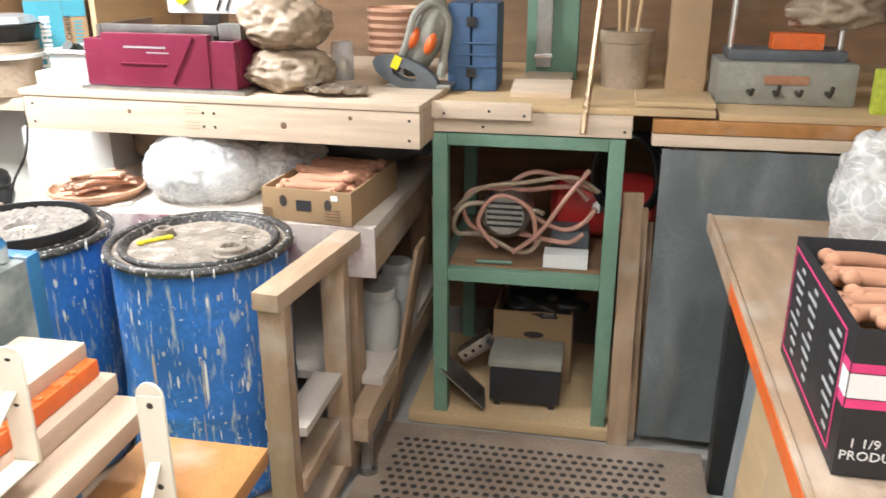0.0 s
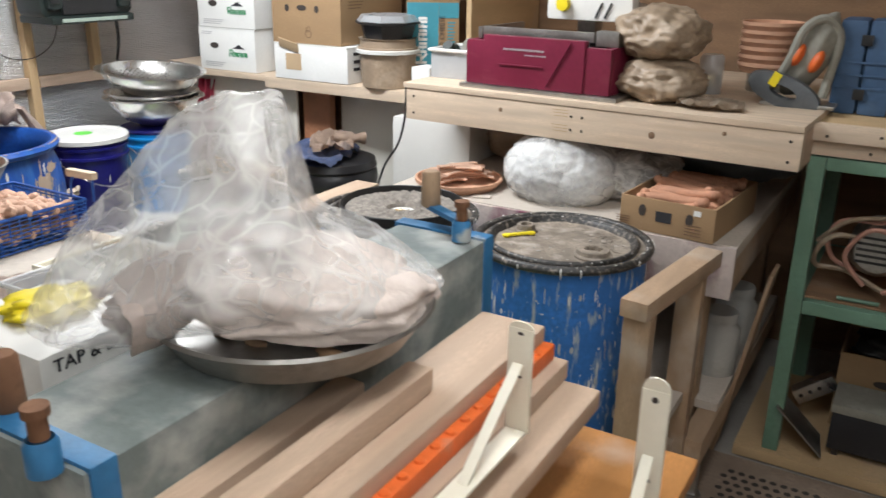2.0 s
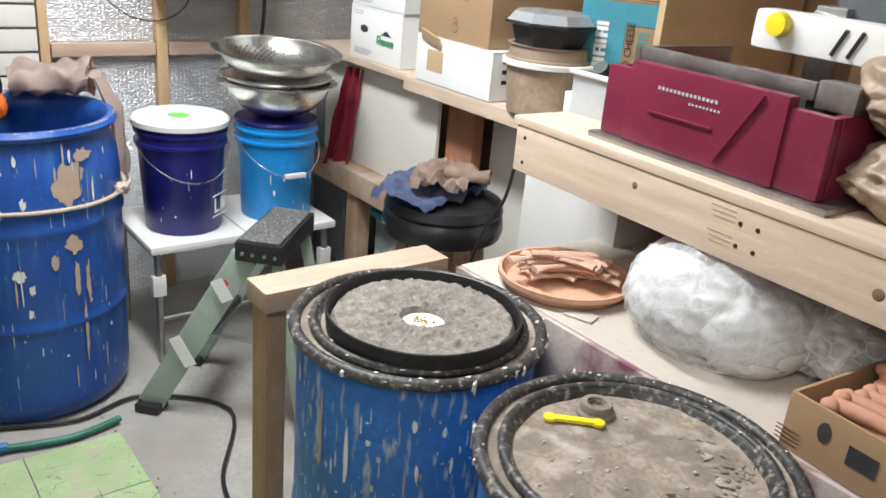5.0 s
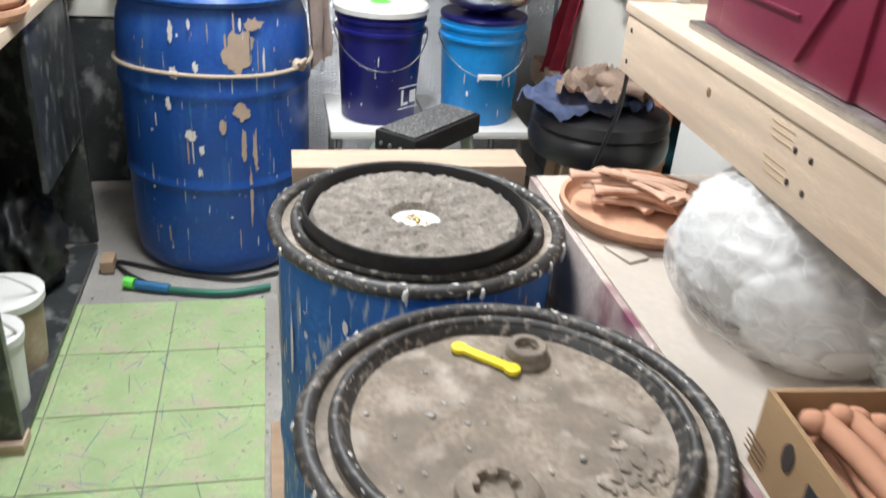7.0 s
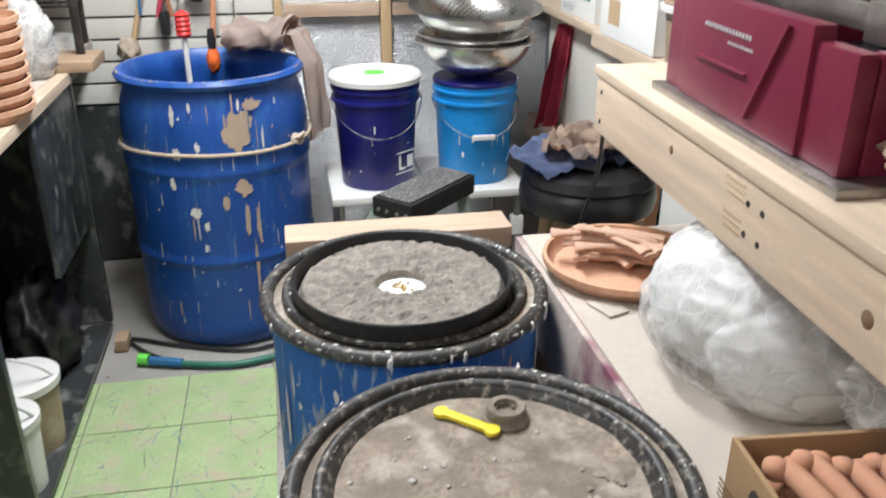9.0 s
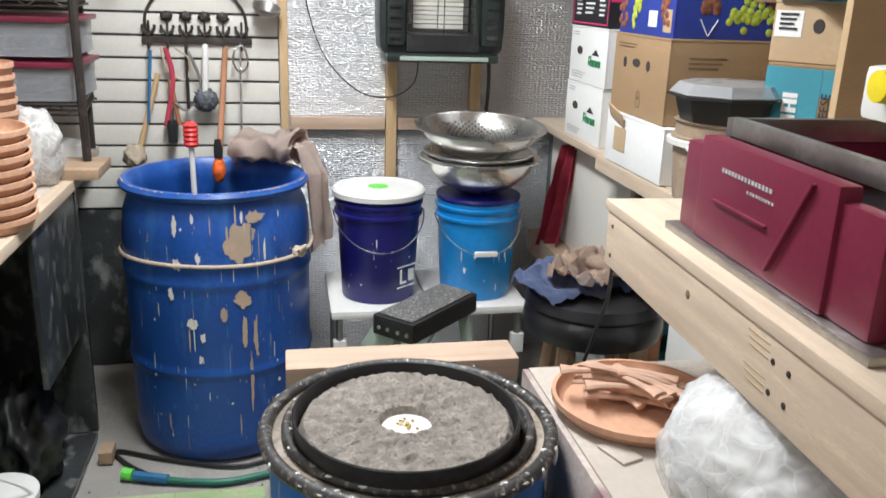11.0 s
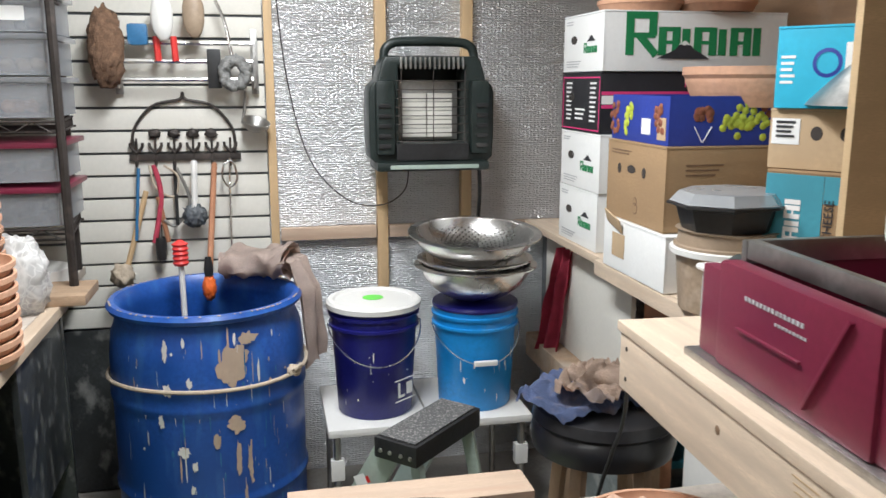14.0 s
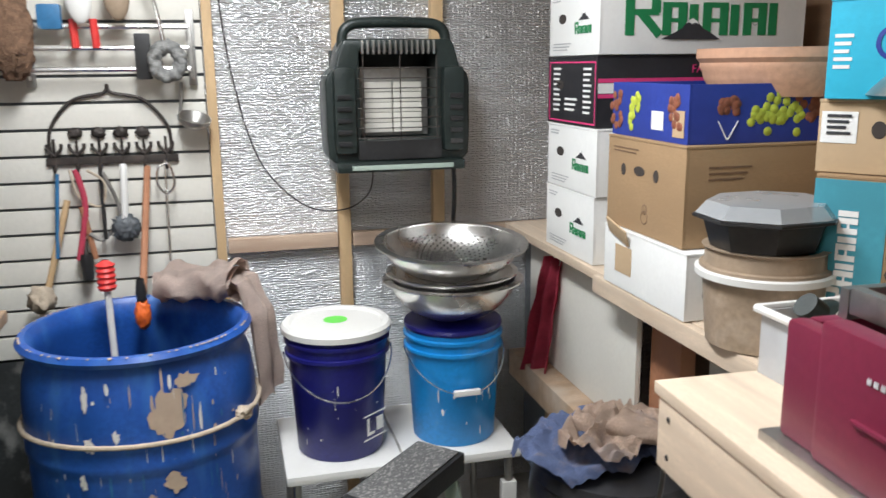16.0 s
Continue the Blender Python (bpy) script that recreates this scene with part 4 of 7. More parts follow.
us = thing("pine_shelf", -1.1, 2.6, 0.955, "new pine shelf on joists, screwed together", "shelf")
part("front_board", on_shelf(box(0, 1.25, 0, 0.04, 0.952, 1.054, 0.004)), "pine", us)
part("deck", on_shelf(box(-0.01, 1.25, -0.003, 1.0, 1.055, 1.073, 0.003)), "pine", us)
part("end_board", on_shelf(box(0, 0.04, 0.041, 1.0, 0.952, 1.054, 0.004)), "pine_y", us)
part("end_board", on_shelf(box(1.21, 1.25, 0.041, 1.0, 0.952, 1.054, 0.004)), "pine_y", us)
part("joist", on_shelf(box(0.6, 0.64, 0.041, 1.0, 0.952, 1.054, 0.004)), "pine_y", us)
for sx, sz in ((0.03, 0.975), (0.03, 1.03), (0.60, 0.985), (0.60, 1.025), (0.635, 0.985), (0.635, 1.025), (1.22, 0.975), (1.22, 1.03)):
    part("screw", on_shelf(turned(lathe([(0.0045, 0), (0.004, 0.0012), (0, 0.0012)], 0, 0, 0, 10), pose(sx, 0, sz, 90, 0, 0))), "iron", us)
for sx, sz, s in ((0.85, 1.0, 0.010), (0.36, 1.02, 0.007), (1.05, 1.03, 0.006)):
    part("knot", on_shelf(turned(lathe([(s, 0), (s * 0.8, 0.0009), (0, 0.0011)], 0, 0, 0, 14), pose(sx, 0, sz, 90, 0, 0))), "brown_ink", us)
for k in range(2):
    for q in range(3):
        part("stamp", on_shelf(box(0.545 - 0.004 * q, 0.59, -0.0008, 0, 0.978 + 0.045 * k + 0.009 * q, 0.980 + 0.045 * k + 0.009 * q, 0)), "kraft_light", us, "faint red grade stamp")
part("leg", beam((-1.66, 3.2, 0.75), (-1.66, 3.2, 0.951), 0.04, 0.04), "old_wood_z", us)
part("leg", beam((-0.7, 3.2, 0.75), (-0.7, 3.2, 0.951), 0.04, 0.04), "old_wood_z", us)

saw = thing("tile_saw", -1.28, 2.45, 1.073, "maroon tile saw with a metal tray on the shelf", "power tool")
SW = pose(-1.545, 2.282, 1.073, 0, 0, -2.5)
part("tray", turned(box(-0.005, 0.53, -0.012, 0.40, 0.0, 0.013, 0.003), SW), "dull_steel", saw, "shallow grey metal base tray")
body = turned(box(0.01, 0.50, 0.004, 0.03, 0.0135, 0.150, 0.008), SW)
part("front_panel", body, "maroon", saw)
part("front_panel", turned(box(0.075, 0.42, -0.003, 0.028, 0.0135, 0.168, 0.008), SW), "maroon", saw)
part("side_panel", turned(box(0.01, 0.03, 0.031, 0.36, 0.0135, 0.150, 0.006), SW), "maroon", saw)
part("side_panel", turned(box(0.48, 0.50, 0.031, 0.36, 0.0135, 0.150, 0.006), SW), "maroon", saw)
part("back_panel", turned(box(0.031, 0.479, 0.335, 0.355, 0.0135, 0.150, 0.006), SW), "maroon", saw)
part("tub", turned(box(0.032, 0.478, 0.032, 0.333, 0.0135, 0.075, 0.004), SW), "black_plastic", saw, "black water tub")
part("rib", turned(beam((0.30, -0.004, 0.03), (0.375, -0.004, 0.16), 0.012, 0.006), SW), "maroon", saw)
part("rib", turned(beam((0.135, -0.004, 0.082), (0.285, -0.004, 0.082), 0.008, 0.004), SW), "maroon", saw)
part("table_rail", turned(box(0.036, 0.42, 0.06, 0.075, 0.158, 0.188, 0.003), SW), "dull_steel", saw)
part("table_rail", turned(box(0.43, 0.50, 0.05, 0.09, 0.15, 0.195, 0.003), SW), "dull_steel", saw)
part("table_rail", turned(box(0.02, 0.035, 0.06, 0.35, 0.15, 0.185, 0.002), SW), "dull_steel", saw)
arm = part("arm", turned(box(0.22, 0.50, 0.14, 0.20, 0.215, 0.285, 0.012), SW), "white_plastic", saw, "pale grey cutting arm")
part("post", turned(box(0.30, 0.36, 0.20, 0.26, 0.10, 0.30, 0.006), SW), "dull_steel", saw)
part("knob", turned(lathe([(0, 0), (0.02, 0), (0.022, 0.004), (0.02, 0.022), (0, 0.024)], 0, 0, 0, 20), SW @ pose(0.28, 0.14, 0.262, 90, 0, 0)), "yellow", arm, "round yellow knob")
for q in (0.385, 0.415):
    part("slot", turned(beam((q, 0.138, 0.225), (q + 0.02, 0.138, 0.27), 0.007, 0.006), SW), "black_plastic", arm)
part("guard", turned(lathe([(0, 0), (0.09, 0), (0.095, 0.01), (0.09, 0.03), (0, 0.03)], 0, 0, 0, 36), SW @ pose(0.40, 0.25, 0.36, 90, 0, 0)), "dark_grey", arm)
part("plate", turned(box(0.26, 0.50, 0.19, 0.30, 0.32, 0.33, 0.004), SW @ pose(0, 0, 0, 0, 8, 0)), "dull_steel", arm)
part("pump", turned(box(0.40, 0.44, 0.07, 0.11, 0.075, 0.16, 0.01), SW), "black_plastic", saw)
for q, (u0, n, w, h) in enumerate(((0.15, 15, 0.0058, 0.006), (0.225, 9, 0.0045, 0.004))):
    for k in range(n):
        part("mark", turned(box(u0 + k * (w + 0.0035), u0 + k * (w + 0.0035) + w, -0.0045, -0.0036, 0.126 - 0.014 * q, 0.126 - 0.014 * q + h, 0.0), SW), "grey_ink", saw, "pale maker's mark")



def clay_bag(cx, cy, z, rx, ry, rz, seed):
    b = solo("clay_bag", lump(cx, cy, z + rz * 0.78, rx, ry, rz, 0.16, 1.6, 5, seed, -0.78, 0.16), "clay_bag", "plastic bag of brown clay, knotted and dusty", "bag", "clay bags on the shelf")


clay_bag(-0.94, 2.42, 1.073, 0.135, 0.15, 0.075, 1.0)
clay_bag(-0.95, 2.43, 1.195, 0.14, 0.15, 0.088, 4.0)
solo("bag_tail", spread(-0.76, 2.31, 1.075, 0.095, 0.045, 6.0, 0.03, 0.0, 12), "clay_bag", "twisted loose end of a plastic clay bag", "bag")


def saucer(cx, cy, z, r, h, name="terracotta_saucer", label="plain terracotta saucer", group="stacked saucers"):
    return solo(name, lathe([(0, 0), (r * 0.86, 0), (r * 0.9, 0.004), (r * 0.97, h * 0.6), (r, h * 0.65), (r, h), (r * 0.95, h), (r * 0.93, h * 0.6), (r * 0.85, 0.008), (0, 0.008)], cx, cy, z, 40), "terracotta", label, "saucer", group)


for k in range(6):
    saucer(-0.70, 2.78, 1.073 + 0.025 * k + 0.06, 0.095, 0.032, label="terracotta saucer in a stack on the shelf", group="saucers on the shelf")
jar_b = thing("glass_jar", -0.84, 2.62, 1.073, "small glass jar with brass bits on the shelf", "jar")
part("glass", lathe([(0, 0), (0.035, 0), (0.037, 0.02), (0.037, 0.11), (0.03, 0.12)], -0.84, 2.62, 1.073, 28), "clear_bin", jar_b)
part("bits", lump(-0.84, 2.62, 1.11, 0.03, 0.03, 0.035, 0.4, 3, 3), "brass", jar_b)
solo("tin", lathe([(0, 0), (0.06, 0), (0.062, 0.004), (0.06, 0.008), (0.06, 0.062), (0.062, 0.066), (0, 0.066)], -0.70, 2.78, 1.073, 32), "dull_steel", "low round tin under the stacked saucers", "tin")
sander = thing("belt_sander", -0.56, 2.55, 1.073, "grey and orange power saw standing on its nose", "power tool")
part("guard", turned(lathe([(0.04, 0), (0.105, 0.004), (0.11, 0.02), (0.105, 0.04), (0.04, 0.045)], 0, 0, 0, 40), pose(-0.60, 2.52, 1.115, 90, 20, 0) @ Matrix.Diagonal((1, 0.42, 1, 1))), "dark_grey", sander)
part("body", turned(lump(0, 0, 0, 0.052, 0.05, 0.13, 0.12, 1.2, 4), pose(-0.55, 2.56, 1.215, 0, 24, 0)), "grey_cast", sander)
for dx_ in (-0.026, 0.026):
    part("pad", turned(lump(0, 0, 0, 0.016, 0.02, 0.034, 0.1, 1.0, 3), pose(-0.553 + dx_, 2.515, 1.21 - 0.3 * dx_, 0, 24, 0)), "orange_plastic", sander, "orange grip pad")
part("handle", tube([(-0.64, 2.53, 1.12), (-0.60, 2.51, 1.20), (-0.57, 2.51, 1.29), (-0.52, 2.53, 1.32), (-0.48, 2.55, 1.27), (-0.49, 2.54, 1.17), (-0.50, 2.53, 1.10)], 0.013), "grey_cast", sander)
part("shoe", turned(box(-0.1, 0.1, -0.05, 0.05, 0, 0.012, 0.004), pose(-0.56, 2.53, 1.074)), "dull_steel", sander)
part("label", turned(box(-0.012, 0.012, -0.001, 0.001, -0.02, 0.02, 0), pose(-0.625, 2.475, 1.15, 0, 25, 0)), "yellow", sander, "yellow warning label")

# ---- shelf over the green rack ----
s2 = thing("timber_shelf", -0.05, 2.8, 0.97, "rough pine work shelf above the green rack", "shelf")
part("front_board", box(-0.489, 0.08, 2.352, 2.39, 0.972, 1.035, 0.004), "pine", s2)
part("deck", box(-0.489, 0.30, 2.36, 3.28, 1.036, 1.056, 0.003), "plywood", s2)
part("patch", box(-0.489, -0.20, 2.328, 2.350, 1.016, 1.064, 0.003), "pine", s2)
part("plank", box(0.085, 0.30, 2.385, 2.6, 1.058, 1.072, 0.003), "plywood", s2)
for sx, sz in ((-0.45, 1.03), (-0.32, 1.04), (0.06, 0.99), (-0.22, 1.03), (-0.34, 0.99)):
    part("screw", turned(lathe([(0.0045, 0), (0.004, 0.0014), (0, 0.0014)], 0, 0, 0, 10), pose(sx, 2.3275 if sx < -0.2 and sz > 1.016 else 2.3515, sz, 90, 0, 0)), "iron", s2)
s3 = thing("end_counter", 0.7, 2.8, 0.0, "timber counter with a grey tarp hung over its front", "counter")
part("front_board", box(0.135, 1.40, 2.352, 2.39, 0.955, 0.99, 0.004), "pine", s3)
part("front_board", box(0.135, 1.40, 2.350, 2.388, 0.992, 1.03, 0.004), "stained", s3)
part("deck", box(0.31, 1.45, 2.36, 3.28, 1.031, 1.05, 0.003), "plywood", s3)
bm = bmesh.new()
g = [[bm.verts.new((0.165 + 1.2 * i / 60, 2.345 + 0.012 * noise.fractal(Vector((i * 0.16, k * 0.08, 2)), 0.8, 2, 3), 0.03 + 0.92 * k / 44)) for k in range(45)] for i in range(61)]
for i in range(60):
    for k in range(44):
        bm.faces.new((g[i][k], g[i + 1][k], g[i + 1][k + 1], g[i][k + 1]))
bmesh.ops.solidify(bm, geom=bm.faces[:], thickness=0.002)
part("tarp", bm, "tarp", s3, "creased grey-blue tarpaulin")
for x in (0.2, 1.35):
    part("leg", box(x, x + 0.07, 2.42, 2.49, 0, 0.954), "old_wood_z", s3)
case = thing("tool_case", -0.408, 2.64, 1.056, "slim dark blue plastic tool case standing upright", "case")
part("shell", box(-0.485, -0.412, 2.56, 2.72, 1.056, 1.32, 0.016), "blue_tool", case)
part("shell", box(-0.409, -0.33, 2.56, 2.72, 1.056, 1.32, 0.016), "blue_tool", case)
for zz in (1.10, 1.25):
    part("latch", box(-0.425, -0.395, 2.553, 2.5595, zz, zz + 0.03, 0.002), "black_plastic", case)
for k in range(3):
    part("rib", box(-0.475, -0.34, 2.556, 2.5598, 1.13 + 0.035 * k, 1.136 + 0.035 * k, 0.001), "blue_tool", case)
gp = thing("green_press", -0.17, 2.86, 1.056, "green painted press column with a steel slide", "machine")
part("column", box(-0.27, -0.10, 2.85, 2.95, 1.056, 1.55, 0.006), "green_steel", gp)
part("slide", box(-0.235, -0.185, 2.825, 2.848, 1.10, 1.55, 0.004), "dull_steel", gp)
part("foot", box(-0.26, -0.11, 2.60, 2.845, 1.056, 1.085, 0.008), "pine", gp, "wooden block base")
part("wedge", turned(box(-0.09, 0.09, -0.06, 0.06, 0, 0.028, 0.006), pose(-0.19, 2.55, 1.057, 10, 0, 0)), "pine", gp)
part("bolt", box(-0.24, -0.18, 2.815, 2.824, 1.13, 1.145, 0.002), "chrome", gp)
solo("brass_pipe", tube([(-0.055, 2.338, 0.985), (-0.035, 2.42, 1.25), (-0.02, 2.47, 1.45)], 0.0095, 12, smooth=False), "copper", "tarnished brass pipe leaning on the shelf", "pipe")
tin2 = thing("plaster_bucket", 0.055, 2.75, 1.056, "dusty grey tub crusted with plaster", "tub")
part("body", lathe([(0, 0), (0.072, 0), (0.078, 0.14), (0.083, 0.142), (0.084, 0.175), (0.078, 0.178), (0.074, 0.15), (0.07, 0.01), (0, 0.01)], 0.055, 2.75, 1.056, 36), "clay_bag", tin2)
for a, b in ((0.02, 0.35), (-0.015, 0.33), (0.0, 0.3)):
    part("brush", tube([(0.055 + a, 2.75, 1.10), (0.055 + a * 2.2, 2.76, 1.056 + b)], 0.006), "pine_z", tin2)
bagp = box(0.18, 0.30, 2.68, 2.78, 1.056, 1.34, 0.01)
for v in bagp.verts:
    v.co.x += 0.006 * noise.noise(v.co * 14)
solo("paper_bag", bagp, "paper_bag", "tall brown paper bag on the shelf", "bag")
gm = thing("grey_machine", 0.5, 2.65, 1.05, "grey cast-metal bench machine with levers", "machine")
part("housing", turned(box(-0.19, 0.19, -0.1, 0.1, 0, 0.12, 0.012), pose(0.50, 2.62, 1.05)), "grey_cast", gm)
part("top", box(0.34, 0.66, 2.55, 2.70, 1.171, 1.20, 0.006), "dark_grey", gm)
part("nameplate", box(0.44, 0.56, 2.516, 2.5195, 1.11, 1.135, 0.001), "pvc_orange", gm)
for k, x in enumerate((0.40, 0.47, 0.53, 0.61)):
    part("lever", tube([(x, 2.518, 1.09), (x + 0.004, 2.49, 1.085), (x + 0.006, 2.475, 1.10 + 0.012 * (k % 2))], 0.006), "iron", gm)
for x in (0.35, 0.65):
    part("rod", tube([(x, 2.62, 1.19), (x + 0.01, 2.64, 1.55)], 0.009), "steel", gm)
solo("sweet_carton", box(0.46, 0.60, 2.58, 2.64, 1.201, 1.245, 0.002), "orange_plastic", "small orange and pink carton on the machine", "carton")
solo("pale_bag", lump(0.62, 2.63, 1.31, 0.13, 0.08, 0.06, 0.35, 2, 4, 3, -0.9, 0.2), "clay_bag", "crumpled pale brown plastic bag", "bag")
solo("green_packet", box(0.71, 0.79, 2.42, 2.46, 1.05, 1.17, 0.006), "grape_green", "green and white food packet", "packet")

# ---- green rack ----
rk = thing("green_rack", -0.22, 2.6, 0.0, "green painted steel rack holding tools and a compressor", "rack")
for x in (-0.489, 0.02):
    for y in (2.352, 2.92):
        part("post", box(x, x + 0.045, y, y + 0.045, 0.04, 0.968, 0.003), "green_steel", rk)
for y in (2.354, 2.92):
    part("rail", box(-0.443, 0.019, y, y + 0.035, 0.932, 0.968, 0.003), "green_steel", rk)
    part("rail", box(-0.443, 0.019, y, y + 0.035, 0.505, 0.545, 0.003), "green_steel", rk)
for x in (-0.485, 0.024):
    part("side_rail", box(x, x + 0.037, 2.398, 2.919, 0.505, 0.545, 0.003), "green_steel", rk)
    part("side_rail", box(x, x + 0.037, 2.398, 2.919, 0.932, 0.968, 0.003), "green_steel", rk)
part("shelf", box(-0.446, 0.02, 2.392, 2.918, 0.532, 0.55, 0.002), "brown_board", rk)
part("base_board", box(-0.57, 0.13, 2.335, 2.95, 0.0, 0.038, 0.003), "plywood", rk)
comp = thing("air_compressor", -0.05, 2.72, 0.55, "red air compressor tank with a grey motor", "compressor")
part("tank", turned(lathe([(0, 0), (0.06, 0.006), (0.10, 0.03), (0.11, 0.06), (0.11, 0.30), (0.10, 0.33), (0.06, 0.352), (0, 0.358)], 0, 0, 0, 32), pose(-0.16, 2.74, 0.665, 0, 90, 0)), "red_plastic", comp)
part("motor", turned(lathe([(0, 0), (0.075, 0), (0.08, 0.01), (0.08, 0.1), (0.06, 0.13), (0, 0.13)], 0, 0, 0, 28), pose(-0.28, 2.56, 0.70, 90, 0, 0)), "dull_steel", comp)
for k in range(5):
    part("vent", box(-0.335, -0.225, 2.426, 2.429, 0.665 + 0.018 * k, 0.672 + 0.018 * k, 0), "black_plastic", comp)
part("gauge", turned(lathe([(0.02, 0), (0.02, 0.02), (0, 0.022)], 0, 0, 0, 16), pose(0.0, 2.63, 0.69, 90, 0, 0)), "chrome", comp)
for k, (c, r) in enumerate((((-0.22, 2.48, 0.70), 0.15), ((-0.30, 2.46, 0.66), 0.11), ((-0.15, 2.50, 0.74), 0.12))):
    pts = [(c[0] + r * 1.3 * math.cos(t), c[1] + 0.03 * math.sin(2 * t), c[2] + 0.62 * r * math.sin(t) + 0.02 * math.sin(3 * t + k)) for t in (0.3 + 5.6 * i / 14 for i in range(15))]
    solo("air_hose", tube(pts, 0.0075, 8), ("hose_pink", "clay_bag", "hose_pink")[k], "coiled pale rubber air hose in the rack", "hose", "air hoses")
for k, pts in enumerate((((-0.44, 2.46, 0.70), (-0.36, 2.44, 0.78), (-0.22, 2.43, 0.81), (-0.08, 2.44, 0.83), (0.0, 2.47, 0.78)), ((-0.30, 2.42, 0.60), (-0.36, 2.42, 0.68), (-0.30, 2.41, 0.77), (-0.20, 2.41, 0.73), (-0.18, 2.42, 0.62)), ((-0.25, 2.41, 0.59), (-0.17, 2.41, 0.66), (-0.09, 2.41, 0.78), (-0.03, 2.42, 0.86)))):
    solo("air_hose", tube(pts, 0.007, 8), ("clay_bag", "hose_pink", "hose_pink")[k], "pale rubber air hose tangled in the rack", "hose", "air hoses")
solo("cable_coil", tube([(0.07 + 0.10 * math.cos(t) + 0.002 * t, 2.60 + 0.002 * t, 0.80 + 0.13 * math.sin(t)) for t in (0.4 * i for i in range(60))], 0.008, 6), "black_plastic", "thick coil of black cable beside the rack", "cable")
solo("small_white_box", box(-0.155, -0.02, 2.40, 2.47, 0.551, 0.595, 0.003), "white_card", "small white cardboard box on the rack shelf", "box")
solo("grinder", box(-0.14, -0.02, 2.48, 2.58, 0.551, 0.65, 0.02), "dark_grey", "dusty dark power tool on the rack shelf", "tool")
solo("screwdriver", tube([(-0.36, 2.40, 0.558), (-0.25, 2.405, 0.558)], 0.006), "green_steel", "small green-handled screwdriver on the rack shelf", "tool")


def carton(name, x0, x1, y0, y1, z0, z1, mat, label, open_top=False, holes=(), rz=0.0, group="", t=0.006):
    """A cardboard box with walls of its own and, where it has them, hand holes painted as dark discs; rz turns it about
    its middle.
    """
    c = thing(name, (x0 + x1) / 2, (y0 + y1) / 2, z0, label, "box", group)
    part("front", box(x0, x1, y0, y0 + t, z0, z1, 0.0015), mat, c)
    part("back", box(x0, x1, y1 - t, y1, z0, z1, 0.0015), mat, c)
    part("side", box(x0, x0 + t, y0 + t, y1 - t, z0, z1, 0.0015), mat, c)
    part("side", box(x1 - t, x1, y0 + t, y1 - t, z0, z1, 0.0015), mat, c)
    part("bottom", box(x0 + t, x1 - t, y0 + t, y1 - t, z0, z0 + t, 0), mat, c)
    if not open_top:
        part("lid", box(x0 - 0.001, x1 + 0.001, y0 - 0.001, y1 + 0.001, z1 + 0.0005, z1 + 0.006, 0.0015), mat, c)
    for side, u, v, w, h in holes:
        disc = turned(lathe([(1, 0), (0.98, 0.001), (0, 0.001)], 0, 0, 0, 20), Matrix.Diagonal((w / 2, h / 2, 1, 1)))
        m = pose(u, y0 - 0.0002, v, 90, 0, 0) if side == "y" else pose(x1 + 0.0002, u, v, 90, 0, 90)
        part("hole", turned(disc, m), "hole_shade", c, "dark disc painted as a shaded hand hole")
    return c


kb = carton("carton", -0.33, -0.06, 2.62, 2.88, 0.038, 0.30, "kraft", "open kraft cardboard box with a black bag inside", True, (("y", -0.19, 0.215, 0.07, 0.025),))
solo("black_bag", lump(-0.16, 2.72, 0.30, 0.13, 0.10, 0.05, 0.4, 2, 4, 2, -0.9), "black_plastic", "crumpled black plastic bag in a box", "bag")
bk = thing("black_case", -0.2, 2.45, 0.07, "black metal box with a dusty plate on top", "box")
part("body", box(-0.315, -0.085, 2.42, 2.58, 0.06, 0.185, 0.008), "black_card", bk)
part("top", box(-0.32, -0.08, 2.415, 2.585, 0.186, 0.215, 0.008), "grey_cast", bk)
for x in (-0.30, -0.12):
    part("foot", box(x, x + 0.02, 2.43, 2.55, 0.038, 0.06, 0), "iron", bk)
solo("steel_offcut", beam((-0.47, 2.40, 0.20), (-0.33, 2.42, 0.06), 0.14, 0.006), "dull_steel", "bent sheet-metal offcut leaning in the rack", "scrap")
ang = thing("slotted_angle", -0.38, 2.6, 0.19, "short perforated steel angle", "scrap")
part("angle", beam((-0.44, 2.60, 0.12), (-0.33, 2.62, 0.20), 0.05, 0.05), "steel", ang)
for k in range(4):
    part("hole", turned(lathe([(0.007, 0), (0, 0.001)], 0, 0, 0, 10), pose(-0.42 + 0.025 * k, 2.575 + 0.005 * k, 0.135 + 0.018 * k, 90, 0, 0)), "hole_shade", ang)
for k in range(3):
    solo("plank_offcut", beam((0.105 + 0.025 * k, 2.31 + 0.05 * k, 0.0), (0.10 + 0.02 * k, 2.42 + 0.05 * k, 0.80 - 0.06 * k), 0.06, 0.016), "old_wood_z", "old board leaning beside the rack", "board", "leaning boards")
solo("glass_sheet", beam((-0.63, 2.36, 0.0), (-0.53, 2.36, 0.62), 0.12, 0.012), "old_wood_z", "thin board leaning against the rack", "board")

